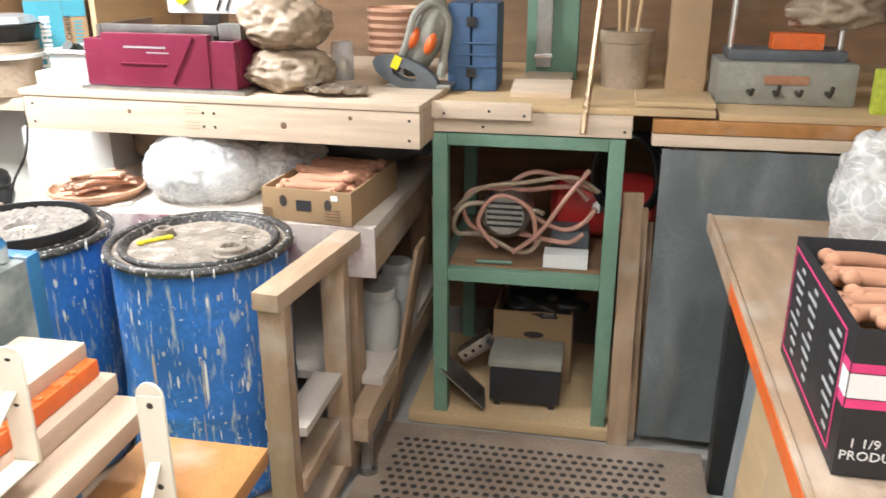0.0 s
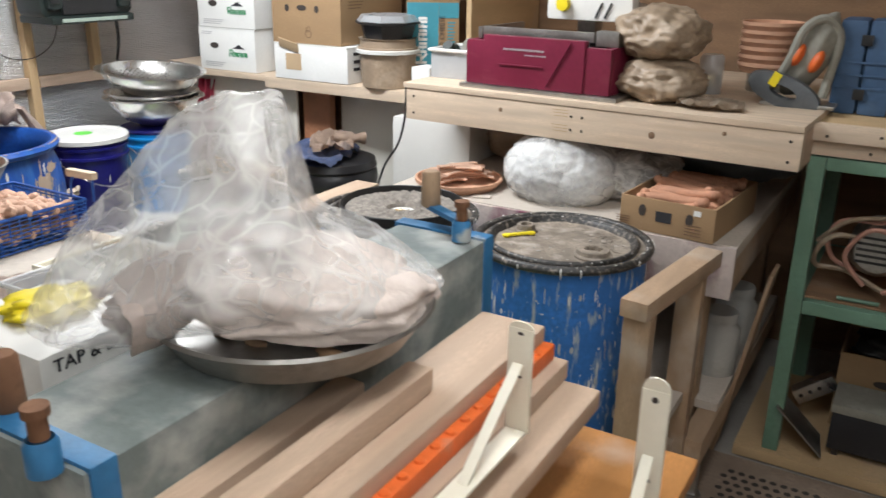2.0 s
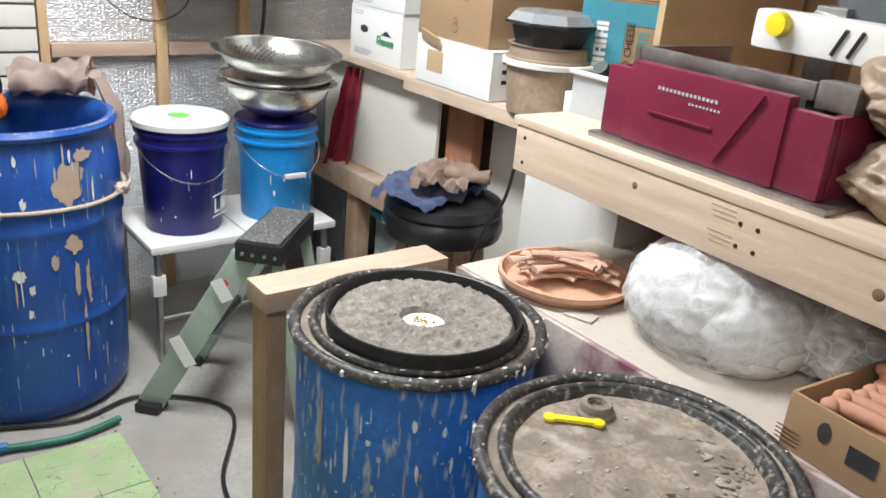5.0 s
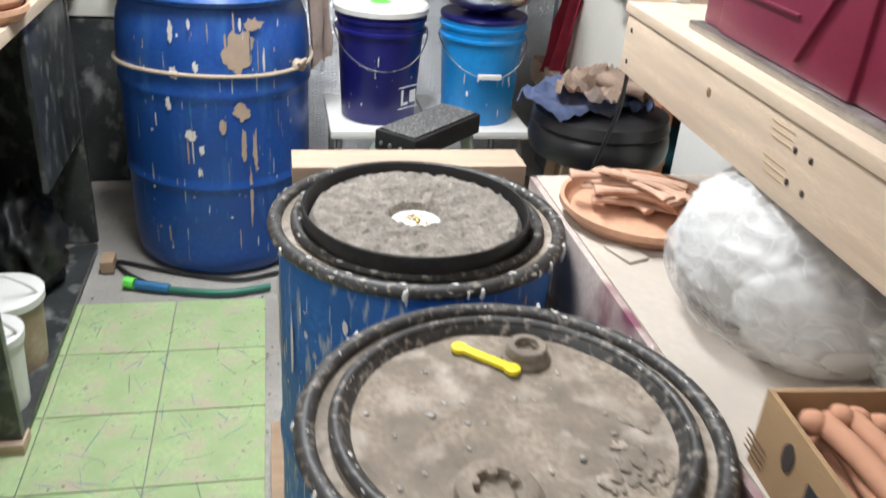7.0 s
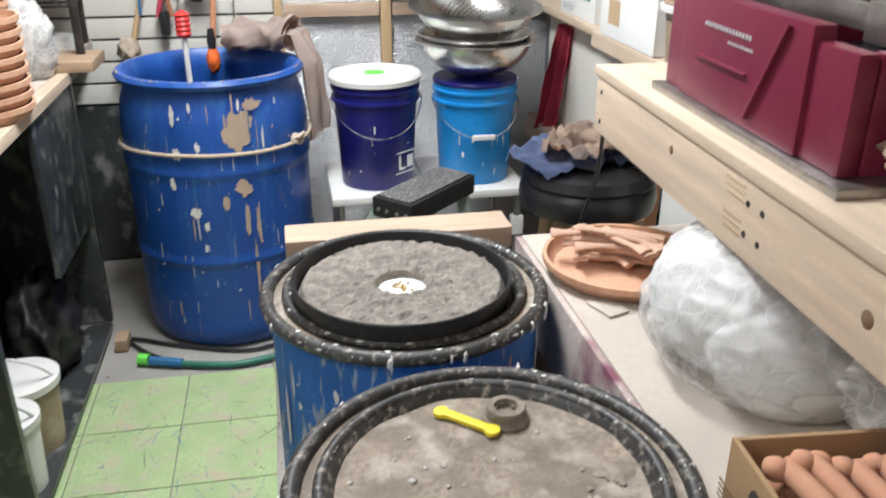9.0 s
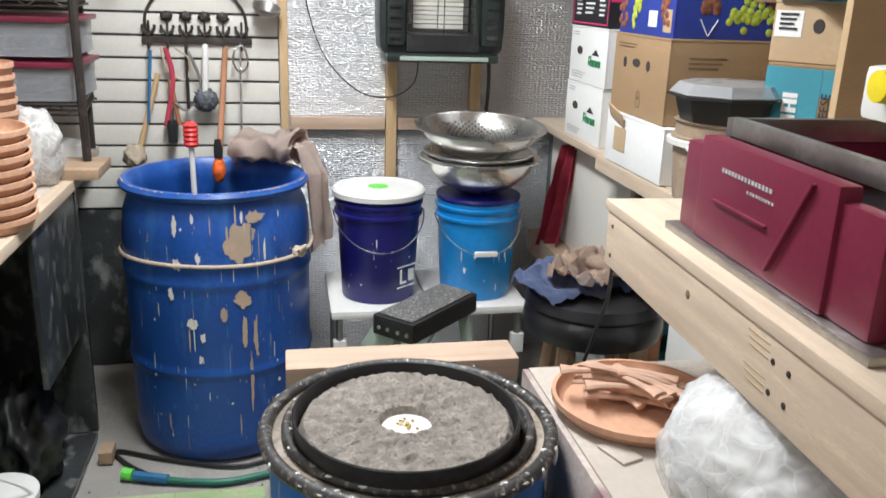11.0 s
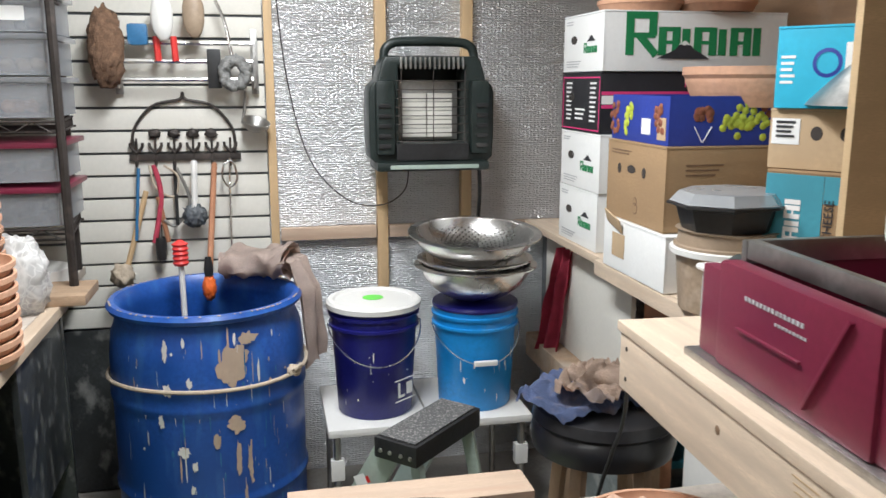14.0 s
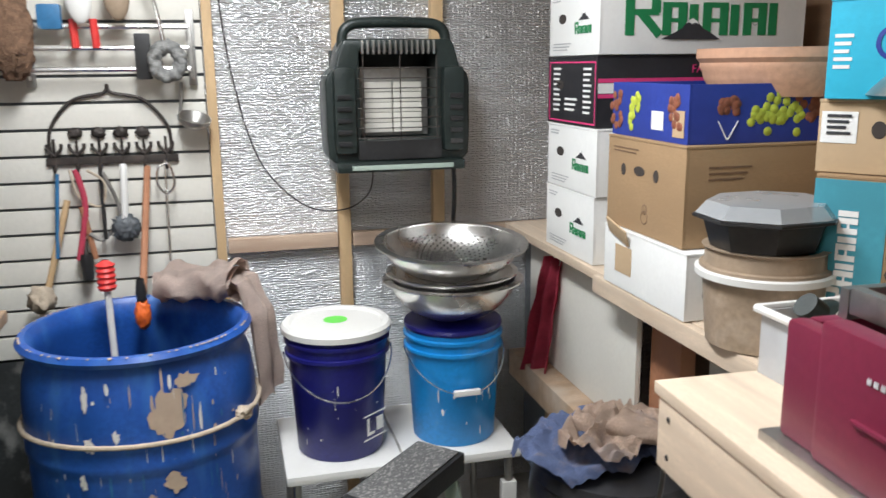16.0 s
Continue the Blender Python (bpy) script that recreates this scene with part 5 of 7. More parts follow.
# ---- perforated rubber mat ----
mat_ = thing("rubber_mat", -0.15, 1.6, 0.0, "dusty brown rubber floor mat full of round holes", "mat")
part("sheet", box(-0.645, 0.36, 0.95, 2.30, 0.0, 0.014, 0.004), "mat_rubber", mat_)
# The sheet is solid; flat dark discs paint the shade in its holes.
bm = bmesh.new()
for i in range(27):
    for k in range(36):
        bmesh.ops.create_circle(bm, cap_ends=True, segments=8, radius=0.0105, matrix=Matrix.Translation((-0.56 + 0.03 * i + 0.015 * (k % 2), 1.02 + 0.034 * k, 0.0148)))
part("holes", bm, "hole_shade", mat_, "staggered dark discs painted as shaded round holes", smooth=False)["kind"] = "stuff"

# ---- things on the lower bench ----
def bone(l, r, seed):
    """A rounded bar with two knobs at each end."""
    bm = tube([(-l / 2, 0, 0), (-l / 6, 0, 0.002), (l / 6, 0, -0.002), (l / 2, 0, 0)], r, 10)
    for s in (-1, 1):
        for q in (-1, 1):
            lump(s * l / 2, q * r * 0.9, 0, r * 1.15, r * 1.1, r * 1.05, 0.1, 1, 2, seed, bm=bm)
    return bm


BONES = [finish(bone(l, r, i), "clay_bone", "clay_bone") for i, (l, r) in enumerate(((0.17, 0.013), (0.15, 0.012), (0.175, 0.0125)))]
tray_box = carton("bone_carton", -0.915, -0.645, 2.09, 2.47, 0.751, 0.846, "kraft", "low kraft carton filled with clay bones", True, (("y", -0.85, 0.81, 0.022, 0.034), ("y", -0.715, 0.805, 0.022, 0.034)))
part("label", box(-0.81, -0.765, 2.0885, 2.0895, 0.785, 0.815, 0), "dark_ink", tray_box, "small dark printed oval")
part("sticker", box(-0.705, -0.685, 2.0885, 2.0895, 0.82, 0.835, 0), "white_ink", tray_box)
for k in range(4):
    part("print", box(-0.725, -0.68, 2.0885, 2.0895, 0.763 + 0.009 * k, 0.766 + 0.009 * k, 0), "brown_ink", tray_box)
    part("print", box(-0.925, -0.885, 2.0885, 2.0895, 0.763 + 0.007 * k, 0.765 + 0.007 * k, 0), "brown_ink", tray_box)
rnd = random.Random(12)
for k in range(44):
    ob = new("clay_bone", BONES[k % 3])
    layer = k // 11
    ob.matrix_basis = pose(-0.78 + rnd.uniform(-0.022, 0.022), 2.138 + 0.0285 * (k % 11), 0.770 + 0.023 * layer + rnd.uniform(0, 0.010), rnd.uniform(-40, 40), rnd.uniform(-7, 7), rnd.uniform(-17, 17))
    tagged(ob, "unglazed terracotta clay bone in a carton", "clay bone", "clay bones")
for ob in [o for o in bpy.data.objects if o.parent is None and (o.name == "bone_carton" or o.name.startswith("clay_bone"))]:
    ob.matrix_basis = pose(-0.78, 2.30, 0, 0, 0, -5) @ Matrix.Translation((0.78, -2.285, 0)) @ ob.matrix_basis
saucer(-1.53, 2.245, 0.752, 0.145, 0.03, "clay_plate", "terracotta plate heaped with clay sticks", "")
stick = [finish(tube([(-l / 2, 0, 0), (0, 0.004, 0.003), (l / 2, 0, 0)], r, 8), "clay_stick", "clay_pale") for l, r in ((0.16, 0.007), (0.13, 0.008))]
for me in stick:
    for v in me.vertices:
        v.co.z *= 0.7
        v.co.y *= 1.0 + 2.2 * max(0, abs(v.co.x) - 0.05) / 0.05
for k in range(24):
    ob = new("clay_stick", stick[k % 2])
    a = rnd.uniform(0, 6.28)
    q = rnd.uniform(0, 0.055)
    ob.matrix_basis = pose(-1.53 + q * math.cos(a) * 0.7, 2.245 + q * math.sin(a) * 1.3, 0.772 + 0.0021 * k, rnd.uniform(-6, 6), rnd.uniform(-6, 6), 45 + rnd.uniform(-35, 35))
    tagged(ob, "flat dry terracotta clay stick", "clay stick", "clay sticks on the plate")
solo("card_scrap", turned(box(-0.03, 0.03, -0.02, 0.02, 0, 0.004, 0.001), pose(-1.40, 2.165, 0.751, 0, 0, 20)), "dusty_top", "small dusty offcut lying on the bench", "offcut")
padding = thing("padding_bag", -1.24, 2.31, 0.75, "clear plastic bag stuffed with white padding", "bag")
part("padding", lump(-1.24, 2.315, 0.75 + 0.088, 0.135, 0.145, 0.115, 0.035, 1.5, 5, 5.0, -0.76, 0.0), "foam", padding, "soft white fibre padding")
part("padding", lump(-1.13, 2.33, 0.75 + 0.06, 0.11, 0.13, 0.085, 0.05, 1.5, 5, 9.0, -0.74, 0.0), "foam", padding, "soft white fibre padding")
part("skin", lump(-1.20, 2.315, 0.75 + 0.088, 0.188, 0.17, 0.13, 0.06, 1.7, 6, 7.0, -0.70, 0.08), "film_soft", padding, "loose clear plastic skin")
solo("clear_bag", lump(-1.02, 2.47, 0.825, 0.16, 0.17, 0.09, 0.2, 2.0, 5, 11.0, -0.83, 0.10), "film_milky", "crumpled dusty clear plastic bag", "bag")
solo("brown_bag", lump(-1.50, 2.72, 0.84, 0.17, 0.12, 0.11, 0.2, 2.0, 4, 13.0, -0.8, 0.25), "clay_bag", "dusty brown plastic bag under the shelf", "bag")
solo("dusty_sack", lump(-0.85, 2.80, 0.85, 0.28, 0.2, 0.12, 0.25, 2.0, 4, 15.0, -0.8, 0.2), "dark_grey", "dark dusty sack at the back of the bench", "sack")
wb = thing("white_cooler", -1.80, 2.66, 0.60, "white plastic bin with a round dark recess on top", "bin")
part("body", box(-1.98, -1.64, 2.52, 2.8, 0.60, 0.895, 0.02), "white_plastic", wb)
part("recess", lathe([(0.055, 0.0), (0.05, 0.002), (0, 0.002)], -1.80, 2.60, 0.8955, 28), "dark_grey", wb)
part("foot", box(-1.96, -1.66, 2.55, 2.78, 0.0, 0.599, 0.005), "old_wood_z", wb)
solo("power_cable", tube([(-1.762, 2.285, 1.06), (-1.765, 2.28, 0.95), (-1.80, 2.29, 0.85), (-1.87, 2.30, 0.75), (-1.90, 2.28, 0.6), (-1.92, 2.27, 0.3), (-1.95, 2.28, 0.004)], 0.0042), "black_plastic", "black power cord hanging from the shelf end", "cable")

# ---- box shelf along the north side ----
bs = thing("box_shelf", -2.6, 2.9, 0.0, "timber shelf carrying stacked cartons, white panels below", "shelf")
part("deck", box(-3.40, -1.76, 2.60, 3.28, 0.955, 0.980, 0.003), "pine", bs)
part("edge", box(-2.66, -1.77, 2.578, 2.598, 0.935, 0.979, 0.003), "pine", bs)
part("panel", box(-3.30, -2.56, 2.655, 2.67, 0.57, 0.954, 0.002), "white_paint", bs, "grimy white panel")
part("panel", box(-2.40, -1.62, 2.76, 2.775, 0.35, 0.954, 0.002), "white_paint", bs, "grimy white panel")
part("post", box(-2.55, -2.41, 2.69, 2.73, 0.30, 0.954, 0.004), "pvc_orange", bs, "reddish worn timber post")
part("ledge", box(-3.30, -2.42, 2.58, 2.74, 0.48, 0.568, 0.006), "old_wood", bs)
part("post", box(-3.02, -2.94, 2.60, 2.66, 0.0, 0.479, 0.004), "old_wood_z", bs)
part("post", box(-2.45, -2.38, 2.62, 2.68, 0.0, 0.479, 0.004), "old_wood_z", bs)
part("lower_box", box(-2.90, -2.46, 2.66, 3.1, 0.10, 0.40, 0.01), "galvanised", bs, "grey metal trough below the ledge")
part("lower_box", box(-2.92, -2.44, 2.645, 3.12, 0.401, 0.425, 0.004), "teal_card", bs)
solo("red_towel", hanging(((-3.06, 2.645, 0.93), (-3.08, 2.62, 0.75), (-3.10, 2.60, 0.55)), 0.10, (1, 0.5, 0), 2.0, 2.0, 0.016), "red_cloth", "red cloth hanging from the shelf end", "cloth")
# A plain dark panel closes off the corner.
solo("dark_curtain", box(-3.42, -3.16, 2.68, 2.70, 0.1, 0.93, 0.004), "dark_grey", "dark panel filling the corner", "board")


def bars(c, face, u0, v0, n, w, h, gap, mat, at):
    """Unreadable print, as plain bars."""
    for k in range(n):
        z = v0 - gap * k
        q = w * (1 - 0.3 * ((k * 7) % 3) / 3)
        bm = box(u0, u0 + q, at - 0.0012, at - 0.0004, z, z + h, 0) if face == "y" else box(at + 0.0004, at + 0.0012, u0, u0 + q, z, z + h, 0)
        part("print", bm, mat, c)


def mountain(c, x, y, z, s, face):
    """A small dark peak with a white cap."""
    prof = [(-1.0, 0), (-0.55, 0.32), (-0.32, 0.5), (-0.12, 0.86), (0.05, 1.0), (0.2, 0.84), (0.42, 0.5), (0.62, 0.36), (1.0, 0)]
    for pts, mat, lift in ((prof, "dark_ink", 0.0), ([(-0.2, 0.74), (-0.12, 0.86), (0.05, 1.0), (0.2, 0.84), (0.26, 0.72), (0.12, 0.78), (0.02, 0.70), (-0.08, 0.80)], "white_ink", 0.0006)):
        bm = bmesh.new()
        vs = [bm.verts.new((s * a, s * 0.62 * b, 0)) for a, b in pts]
        bm.faces.new(vs)
        turned(bm, FACE_Y(x, y - 0.001 - lift, z) if face == "y" else FACE_X(x + 0.001 + lift, y, z))
        part("emblem", bm, mat, c, smooth=False)


def word_blocks(c, m, width, height, mat):
    """A maker's name as plain upright shapes of its colour: one tall, the rest low."""
    x = -width / 2
    for w, h, leg in ((0.21, 1.0, 2), (0.15, 0.66, 2), (0.07, 0.62, 1), (0.16, 0.66, 2), (0.07, 0.62, 1), (0.15, 0.66, 2), (0.11, 0.66, 1)):
        w0, w1 = x, x + w * width
        one = box(w0, w0 + 0.055 * width, 0, height * h, 0, 0.0006, 0)
        if leg == 2:
            box(w1 - 0.055 * width, w1, height * 0.45 if h == 1.0 else 0, height * h, 0, 0.0006, 0, one)
            box(w0 + 0.05 * width, w1 - 0.01 * width, height * h * 0.84, height * h, 0, 0.0007, 0, one)
            box(w0 + 0.05 * width, w1 - 0.01 * width, height * h * 0.40, height * h * 0.52, 0, 0.0007, 0, one)
        if h == 1.0:
            beam((w0 + 0.09 * width, 0.46 * height, 0.0003), (w1, 0, 0.0003), 0.05 * width, 0.0006, 0, one)
        part("emblem", turned(one, m), mat, c, smooth=False)
        x = w1 + 0.013 * width


FX = -2.735
for k, (z0, z1, mat) in enumerate(((0.982, 1.155, "white_card"), (1.163, 1.332, "white_card"), (1.340, 1.515, "black_card"), (1.523, 1.69, "white_card"))):
    label = ("white fruit carton with green lettering, in a stack", "white fruit carton with green lettering, in a stack", "black fruit carton with white and pink stripe", "white fruit carton with a mountain and green lettering")[k]
    dx = (0.0, 0.006, -0.004, 0.004)[k]
    c = carton("fruit_carton", -3.06 + dx, FX + dx, 2.612, 3.20, z0, z1, mat, label, False, (("y", -2.97 + dx, z1 - 0.07, 0.05, 0.026), ), group="stacked fruit cartons")
    x1, y0 = FX + dx, 2.612
    if mat == "white_card":
        word_blocks(c, FACE_Y(-2.83 + dx, y0 - 0.001, z1 - 0.112), 0.11, 0.03, "green_ink")
        mountain(c, -2.83 + dx, y0, z1 - 0.078, 0.035, "y")
        bars(c, "y", -3.04 + dx, z1 - 0.015, 2, 0.06, 0.003, 0.008, "grey_ink", y0)
        bars(c, "y", -3.03 + dx, z0 + 0.03, 3, 0.12, 0.003, 0.008, "grey_ink", y0)
        if k == 3:
            word_blocks(c, FACE_X(x1 + 0.001, 2.910, 1.569), 0.461, 0.123, "green_ink")
            mountain(c, x1 + 0.0035, 2.862, 1.559, 0.085, "x")
            text("lettering", "F R U I T", 0.030, FACE_X(x1 + 0.001, 3.047, 1.602), "grey_ink", c)
    else:
        for (u0, u1, v0, v1) in ((-3.05, -2.745, z0 + 0.006, z0 + 0.010), (-3.05, -2.745, z1 - 0.012, z1 - 0.008)):
            part("print", box(u0, u1, y0 - 0.0012, y0 - 0.0004, v0, v1, 0), "pink_ink", c)
        for u0 in (-3.05, -2.749):
            part("print", box(u0, u0 + 0.004, y0 - 0.0012, y0 - 0.0004, z0 + 0.011, z1 - 0.013, 0), "pink_ink", c)
        bars(c, "y", -3.02, z1 - 0.03, 9, 0.05, 0.006, 0.014, "white_ink", y0)
        bars(c, "y", -2.82, z1 - 0.03, 9, 0.05, 0.006, 0.014, "white_ink", y0)
        bars(c, "y", -2.94, z1 - 0.11, 3, 0.08, 0.006, 0.014, "white_ink", y0)
        for v0, v1, m in ((0.075, 0.085, "pink_ink"), (0.087, 0.112, "white_ink"), (0.114, 0.124, "pink_ink")):
            part("print", box(x1 + 0.0004, x1 + 0.0012, 2.615, 3.19, z0 + v0, z0 + v1, 0), m, c)
        text("lettering", "FARM FRESH", 0.03, FACE_X(x1 + 0.0016, 2.96, z1 - 0.03), "pink_ink", c)
for k, (r, px, py) in enumerate(((0.13, -2.86, 2.78), (0.12, -2.80, 3.0))):
    saucer(px, py, 1.698, r, 0.035, "terracotta_dish", "shallow terracotta dish on top of the cartons", "dishes on the cartons")
solo("clear_wrap", lump(-2.80, 2.9, 1.78, 0.16, 0.2, 0.07, 0.3, 2, 4, 3, -0.6, 0.25), "film", "clear plastic wrapping over the terracotta dishes", "wrapping")

c = carton("white_tray_carton", -2.60, -2.228, 2.58, 2.95, 0.982, 1.118, "white_card", "white fruit tray carton with a kraft label", False, ())
part("print", box(-2.54, -2.46, 2.5785, 2.5796, 1.02, 1.085, 0), "kraft_light", c)
part("flap", turned(box(-0.05, 0.05, -0.002, 0.002, 0, 0.04, 0.001), pose(-2.52, 2.577, 1.10, 20, 12, 0)), "kraft_light", c, "torn cardboard flap")
bars(c, "x", 2.62, 1.09, 3, 0.05, 0.012, 0.03, "dark_ink", -2.228)
c = carton("kraft_carton", -2.61, -2.262, 2.588, 3.02, 1.126, 1.331, "kraft", "kraft fruit carton with hand holes", False, (("y", -2.455, 1.265, 0.05, 0.022), ("y", -2.53, 1.262, 0.022, 0.028), ("y", -2.38, 1.262, 0.022, 0.028), ("x", 2.93, 1.20, 0.03, 0.05)))
bars(c, "x", 2.64, 1.29, 3, 0.10, 0.004, 0.012, "brown_ink", -2.262)
bars(c, "y", -2.58, 1.31, 2, 0.12, 0.003, 0.008, "brown_ink", 2.588)
for a in range(2):
    part("emblem", turned(lathe([(0.016 - 0.004 * a, 0), (0.013 - 0.004 * a, 0.001)], 0, 0, 0, 20), FACE_Y(-2.425, 2.5878, 1.165 + 0.018 * a)), "brown_ink", c)
c = carton("grape_carton", -2.62, -2.282, 2.60, 3.05, 1.3375, 1.458, "indigo_card", "blue printed grape carton with green and red fruit", True, (("x", 2.98, 1.375, 0.09, 0.04),))
rnd = random.Random(3)
for mat, cu, cv, su, sv, n in (("grape_green", 2.80, 1.40, 0.05, 0.03, 36), ("grape_red", 2.94, 1.41, 0.07, 0.025, 44), ("grape_red", 2.70, 1.415, 0.03, 0.015, 14)):
    bm = bmesh.new()
    for _ in range(n):
        u, v = cu + rnd.gauss(0, su * 0.6), min(1.438, max(1.345, cv + rnd.gauss(0, sv * 0.6)))
        turned_one = turned(lathe([(0.010, 0), (0.008, 0.0014), (0, 0.002)], 0, 0, 0, 9), FACE_X(-2.2818 + rnd.uniform(0, 0.001), u, v))
        join(bm, turned_one)
    part("fruit_print", bm, mat, c)["kind"] = "stuff"
for mat, cu, n in (("grape_red", -2.60, 16), ("grape_green", -2.51, 16), ("grape_red", -2.33, 18)):
    bm = bmesh.new()
    for _ in range(n):
        join(bm, turned(lathe([(0.010, 0), (0.008, 0.0014), (0, 0.002)], 0, 0, 0, 9), FACE_Y(cu + rnd.gauss(0, 0.015), 2.5995 - rnd.uniform(0, 0.001), min(1.438, max(1.35, 1.405 + rnd.gauss(0, 0.02))))))
    part("fruit_print", bm, mat, c)["kind"] = "stuff"
part("print", box(-2.43, -2.38, 2.5985, 2.5996, 1.36, 1.40, 0), "white_ink", c)
part("print", box(-2.34, -2.295, 2.5985, 2.5996, 1.35, 1.405, 0), "kraft_light", c)
for s in (-1, 1):
    part("print", turned(box(-0.022, 0.022, -0.0006, 0.0006, -0.003, 0.003, 0), FACE_X(-2.2812, 2.69 + 0.012 * s, 1.365) @ pose(0, 0, 0, 0, 0, 60 * s)), "white_ink", c)
pl = lathe([(0, 0), (0.15, 0), (0.165, 0.03), (0.17, 0.04), (0.172, 0.05), (0.178, 0.06), (0.178, 0.07), (0.186, 0.08), (0.186, 0.10), (0.175, 0.10), (0.16, 0.03), (0, 0.02)], -2.40, 2.90, 1.43, 56)
solo("planter_dish", pl, "terracotta", "wide ribbed terracotta bowl resting on the grape carton", "bowl")

gb = thing("grey_tub", -2.09, 2.66, 0.982, "white tub with a handle, dusty and stained", "tub")
part("body", lathe([(0, 0), (0.10, 0), (0.112, 0.13), (0.118, 0.135), (0.118, 0.15), (0.11, 0.152), (0.108, 0.18), (0.115, 0.185), (0.1, 0.185), (0.098, 0.02), (0, 0.02)], -2.09, 2.66, 0.982, 40), "clay_bag", gb)
part("ring", lathe([(0.113, 0.128), (0.125, 0.13), (0.126, 0.142), (0.113, 0.146)], -2.09, 2.66, 0.982, 40), "white_plastic", gb)
bt = thing("black_tray", -2.09, 2.66, 1.167, "black plastic food tray with a clear lid on the tub", "tray")
part("tray", turned(lathe([(0, 0), (0.10, 0), (0.115, 0.05), (0.135, 0.055), (0.135, 0.06), (0.11, 0.06)], 0, 0, 0, 8), pose(-2.09, 2.66, 1.168, 0, 0, 22.5) @ Matrix.Diagonal((0.95, 1.1, 1, 1))), "black_plastic", bt, smooth=False)
part("lid", turned(lathe([(0.13, 0.062), (0.11, 0.085), (0, 0.087)], 0, 0, 0, 8), pose(-2.09, 2.66, 1.168, 0, 0, 22.5) @ Matrix.Diagonal((0.95, 1.1, 1, 1))), "clear_bin", bt, smooth=False)
c = carton("snack_carton", -2.02, -1.82, 2.70, 3.05, 1.06, 1.30, "kraft", "teal and kraft snack carton, lettered", False, ())
part("print", box(-2.022, -1.90, 2.6985, 2.6996, 1.062, 1.298, 0), "teal_card", c)
part("print", box(-1.899, -1.822, 2.6985, 2.6996, 1.24, 1.298, 0), "teal_card", c)
word_blocks(c, pose(-1.945, 2.6975, 1.16, 90, -90, 0), 0.19, 0.05, "white_ink")
text("lettering", "NACHO CHEESE", 0.027, pose(-1.885, 2.6975, 1.15, 90, -90, 0), "dark_ink", c)
bars(c, "y", -1.865, 1.22, 12, 0.03, 0.006, 0.012, "teal_card", 2.70)
part("stand", box(-2.01, -1.83, 2.72, 3.04, 0.982, 1.0598, 0.002), "kraft_light", c)
c = carton("kraft_carton", -2.03, -1.80, 2.715, 3.0, 1.308, 1.43, "kraft_light", "small kraft carton with a white shipping label", False, (("y", -1.93, 1.385, 0.025, 0.03), ("y", -1.87, 1.385, 0.025, 0.03)))
part("label", box(-2.025, -1.965, 2.7135, 2.7146, 1.36, 1.415, 0), "white_ink", c)
bars(c, "y", -2.015, 1.405, 4, 0.04, 0.005, 0.01, "dark_ink", 2.713)
c = carton("blue_carton", -2.02, -1.79, 2.70, 2.98, 1.437, 1.60, "cyan_card", "bright blue carton with a white label", False, ())
part("label", box(-1.88, -1.795, 2.6985, 2.6996, 1.50, 1.57, 0), "white_ink", c)
part("emblem", turned(lathe([(0.03, 0), (0.022, 0.001)], 0, 0, 0, 24), FACE_Y(-1.915, 2.6998, 1.53)), "indigo_card", c)
bars(c, "y", -2.01, 1.54, 5, 0.03, 0.006, 0.013, "white_ink", 2.70)
for ob in (bpy.data.objects["snack_carton"], bpy.data.objects["kraft_carton.001"], bpy.data.objects["blue_carton"]):
    ob.matrix_basis = Matrix.Translation((-2.0, 2.70, 0)) @ pose(0, 0, 0, 0, 0, 34) @ Matrix.Translation((2.0, -2.67, 0)) @ ob.matrix_basis
solo("metal_cone", lathe([(0.03, 0.12), (0.035, 0.09), (0.11, 0.012), (0.12, 0.0), (0.115, 0.0), (0.03, 0.09)], -1.90, 2.84, 1.445, 32), "dull_steel", "galvanised metal cone on the blue carton", "cone")
solo("plywood_panel", box(-1.755, -1.735, 2.68, 3.28, 1.075, 2.2, 0.002), "plywood", "upright plywood end panel", "panel", kind="structure")
tb = thing("clear_bin", -1.80, 2.42, 1.074, "clear plastic bin of old grinder parts", "bin")
shell = bmesh.new()
for x0, x1, y0, y1 in ((-1.735, -1.56, 2.40, 2.404), (-1.735, -1.56, 2.58, 2.584), (-1.735, -1.731, 2.405, 2.579), (-1.564, -1.56, 2.405, 2.579)):
    box(x0, x1, y0, y1, 1.074, 1.165, 0.001, shell)
part("shell", shell, "clear_bin", tb)
part("rim", tube([(-1.74, 2.395, 1.167), (-1.555, 2.395, 1.167), (-1.555, 2.59, 1.167), (-1.74, 2.59, 1.167), (-1.74, 2.395, 1.167)], 0.006, smooth=False), "white_plastic", tb)
for k, (px, py, pz, m) in enumerate(((-1.69, 2.46, 1.16, "dark_green"), (-1.62, 2.47, 1.175, "grey_cast"), (-1.60, 2.53, 1.17, "rust"), (-1.68, 2.53, 1.13, "dull_steel"))):
    part("tool_part", turned(lathe([(0, 0), (0.03, 0), (0.032, 0.03), (0.02, 0.04), (0.018, 0.065), (0, 0.065)], 0, 0, -0.03, 18), pose(px, py, pz, 50 + 30 * k, 40 * k, 0)), m, tb)
solo("tissue_box", box(-1.93, -1.85, 2.58, 2.68, 0.982, 1.075, 0.004), "white_card", "white and lilac tissue box", "box")

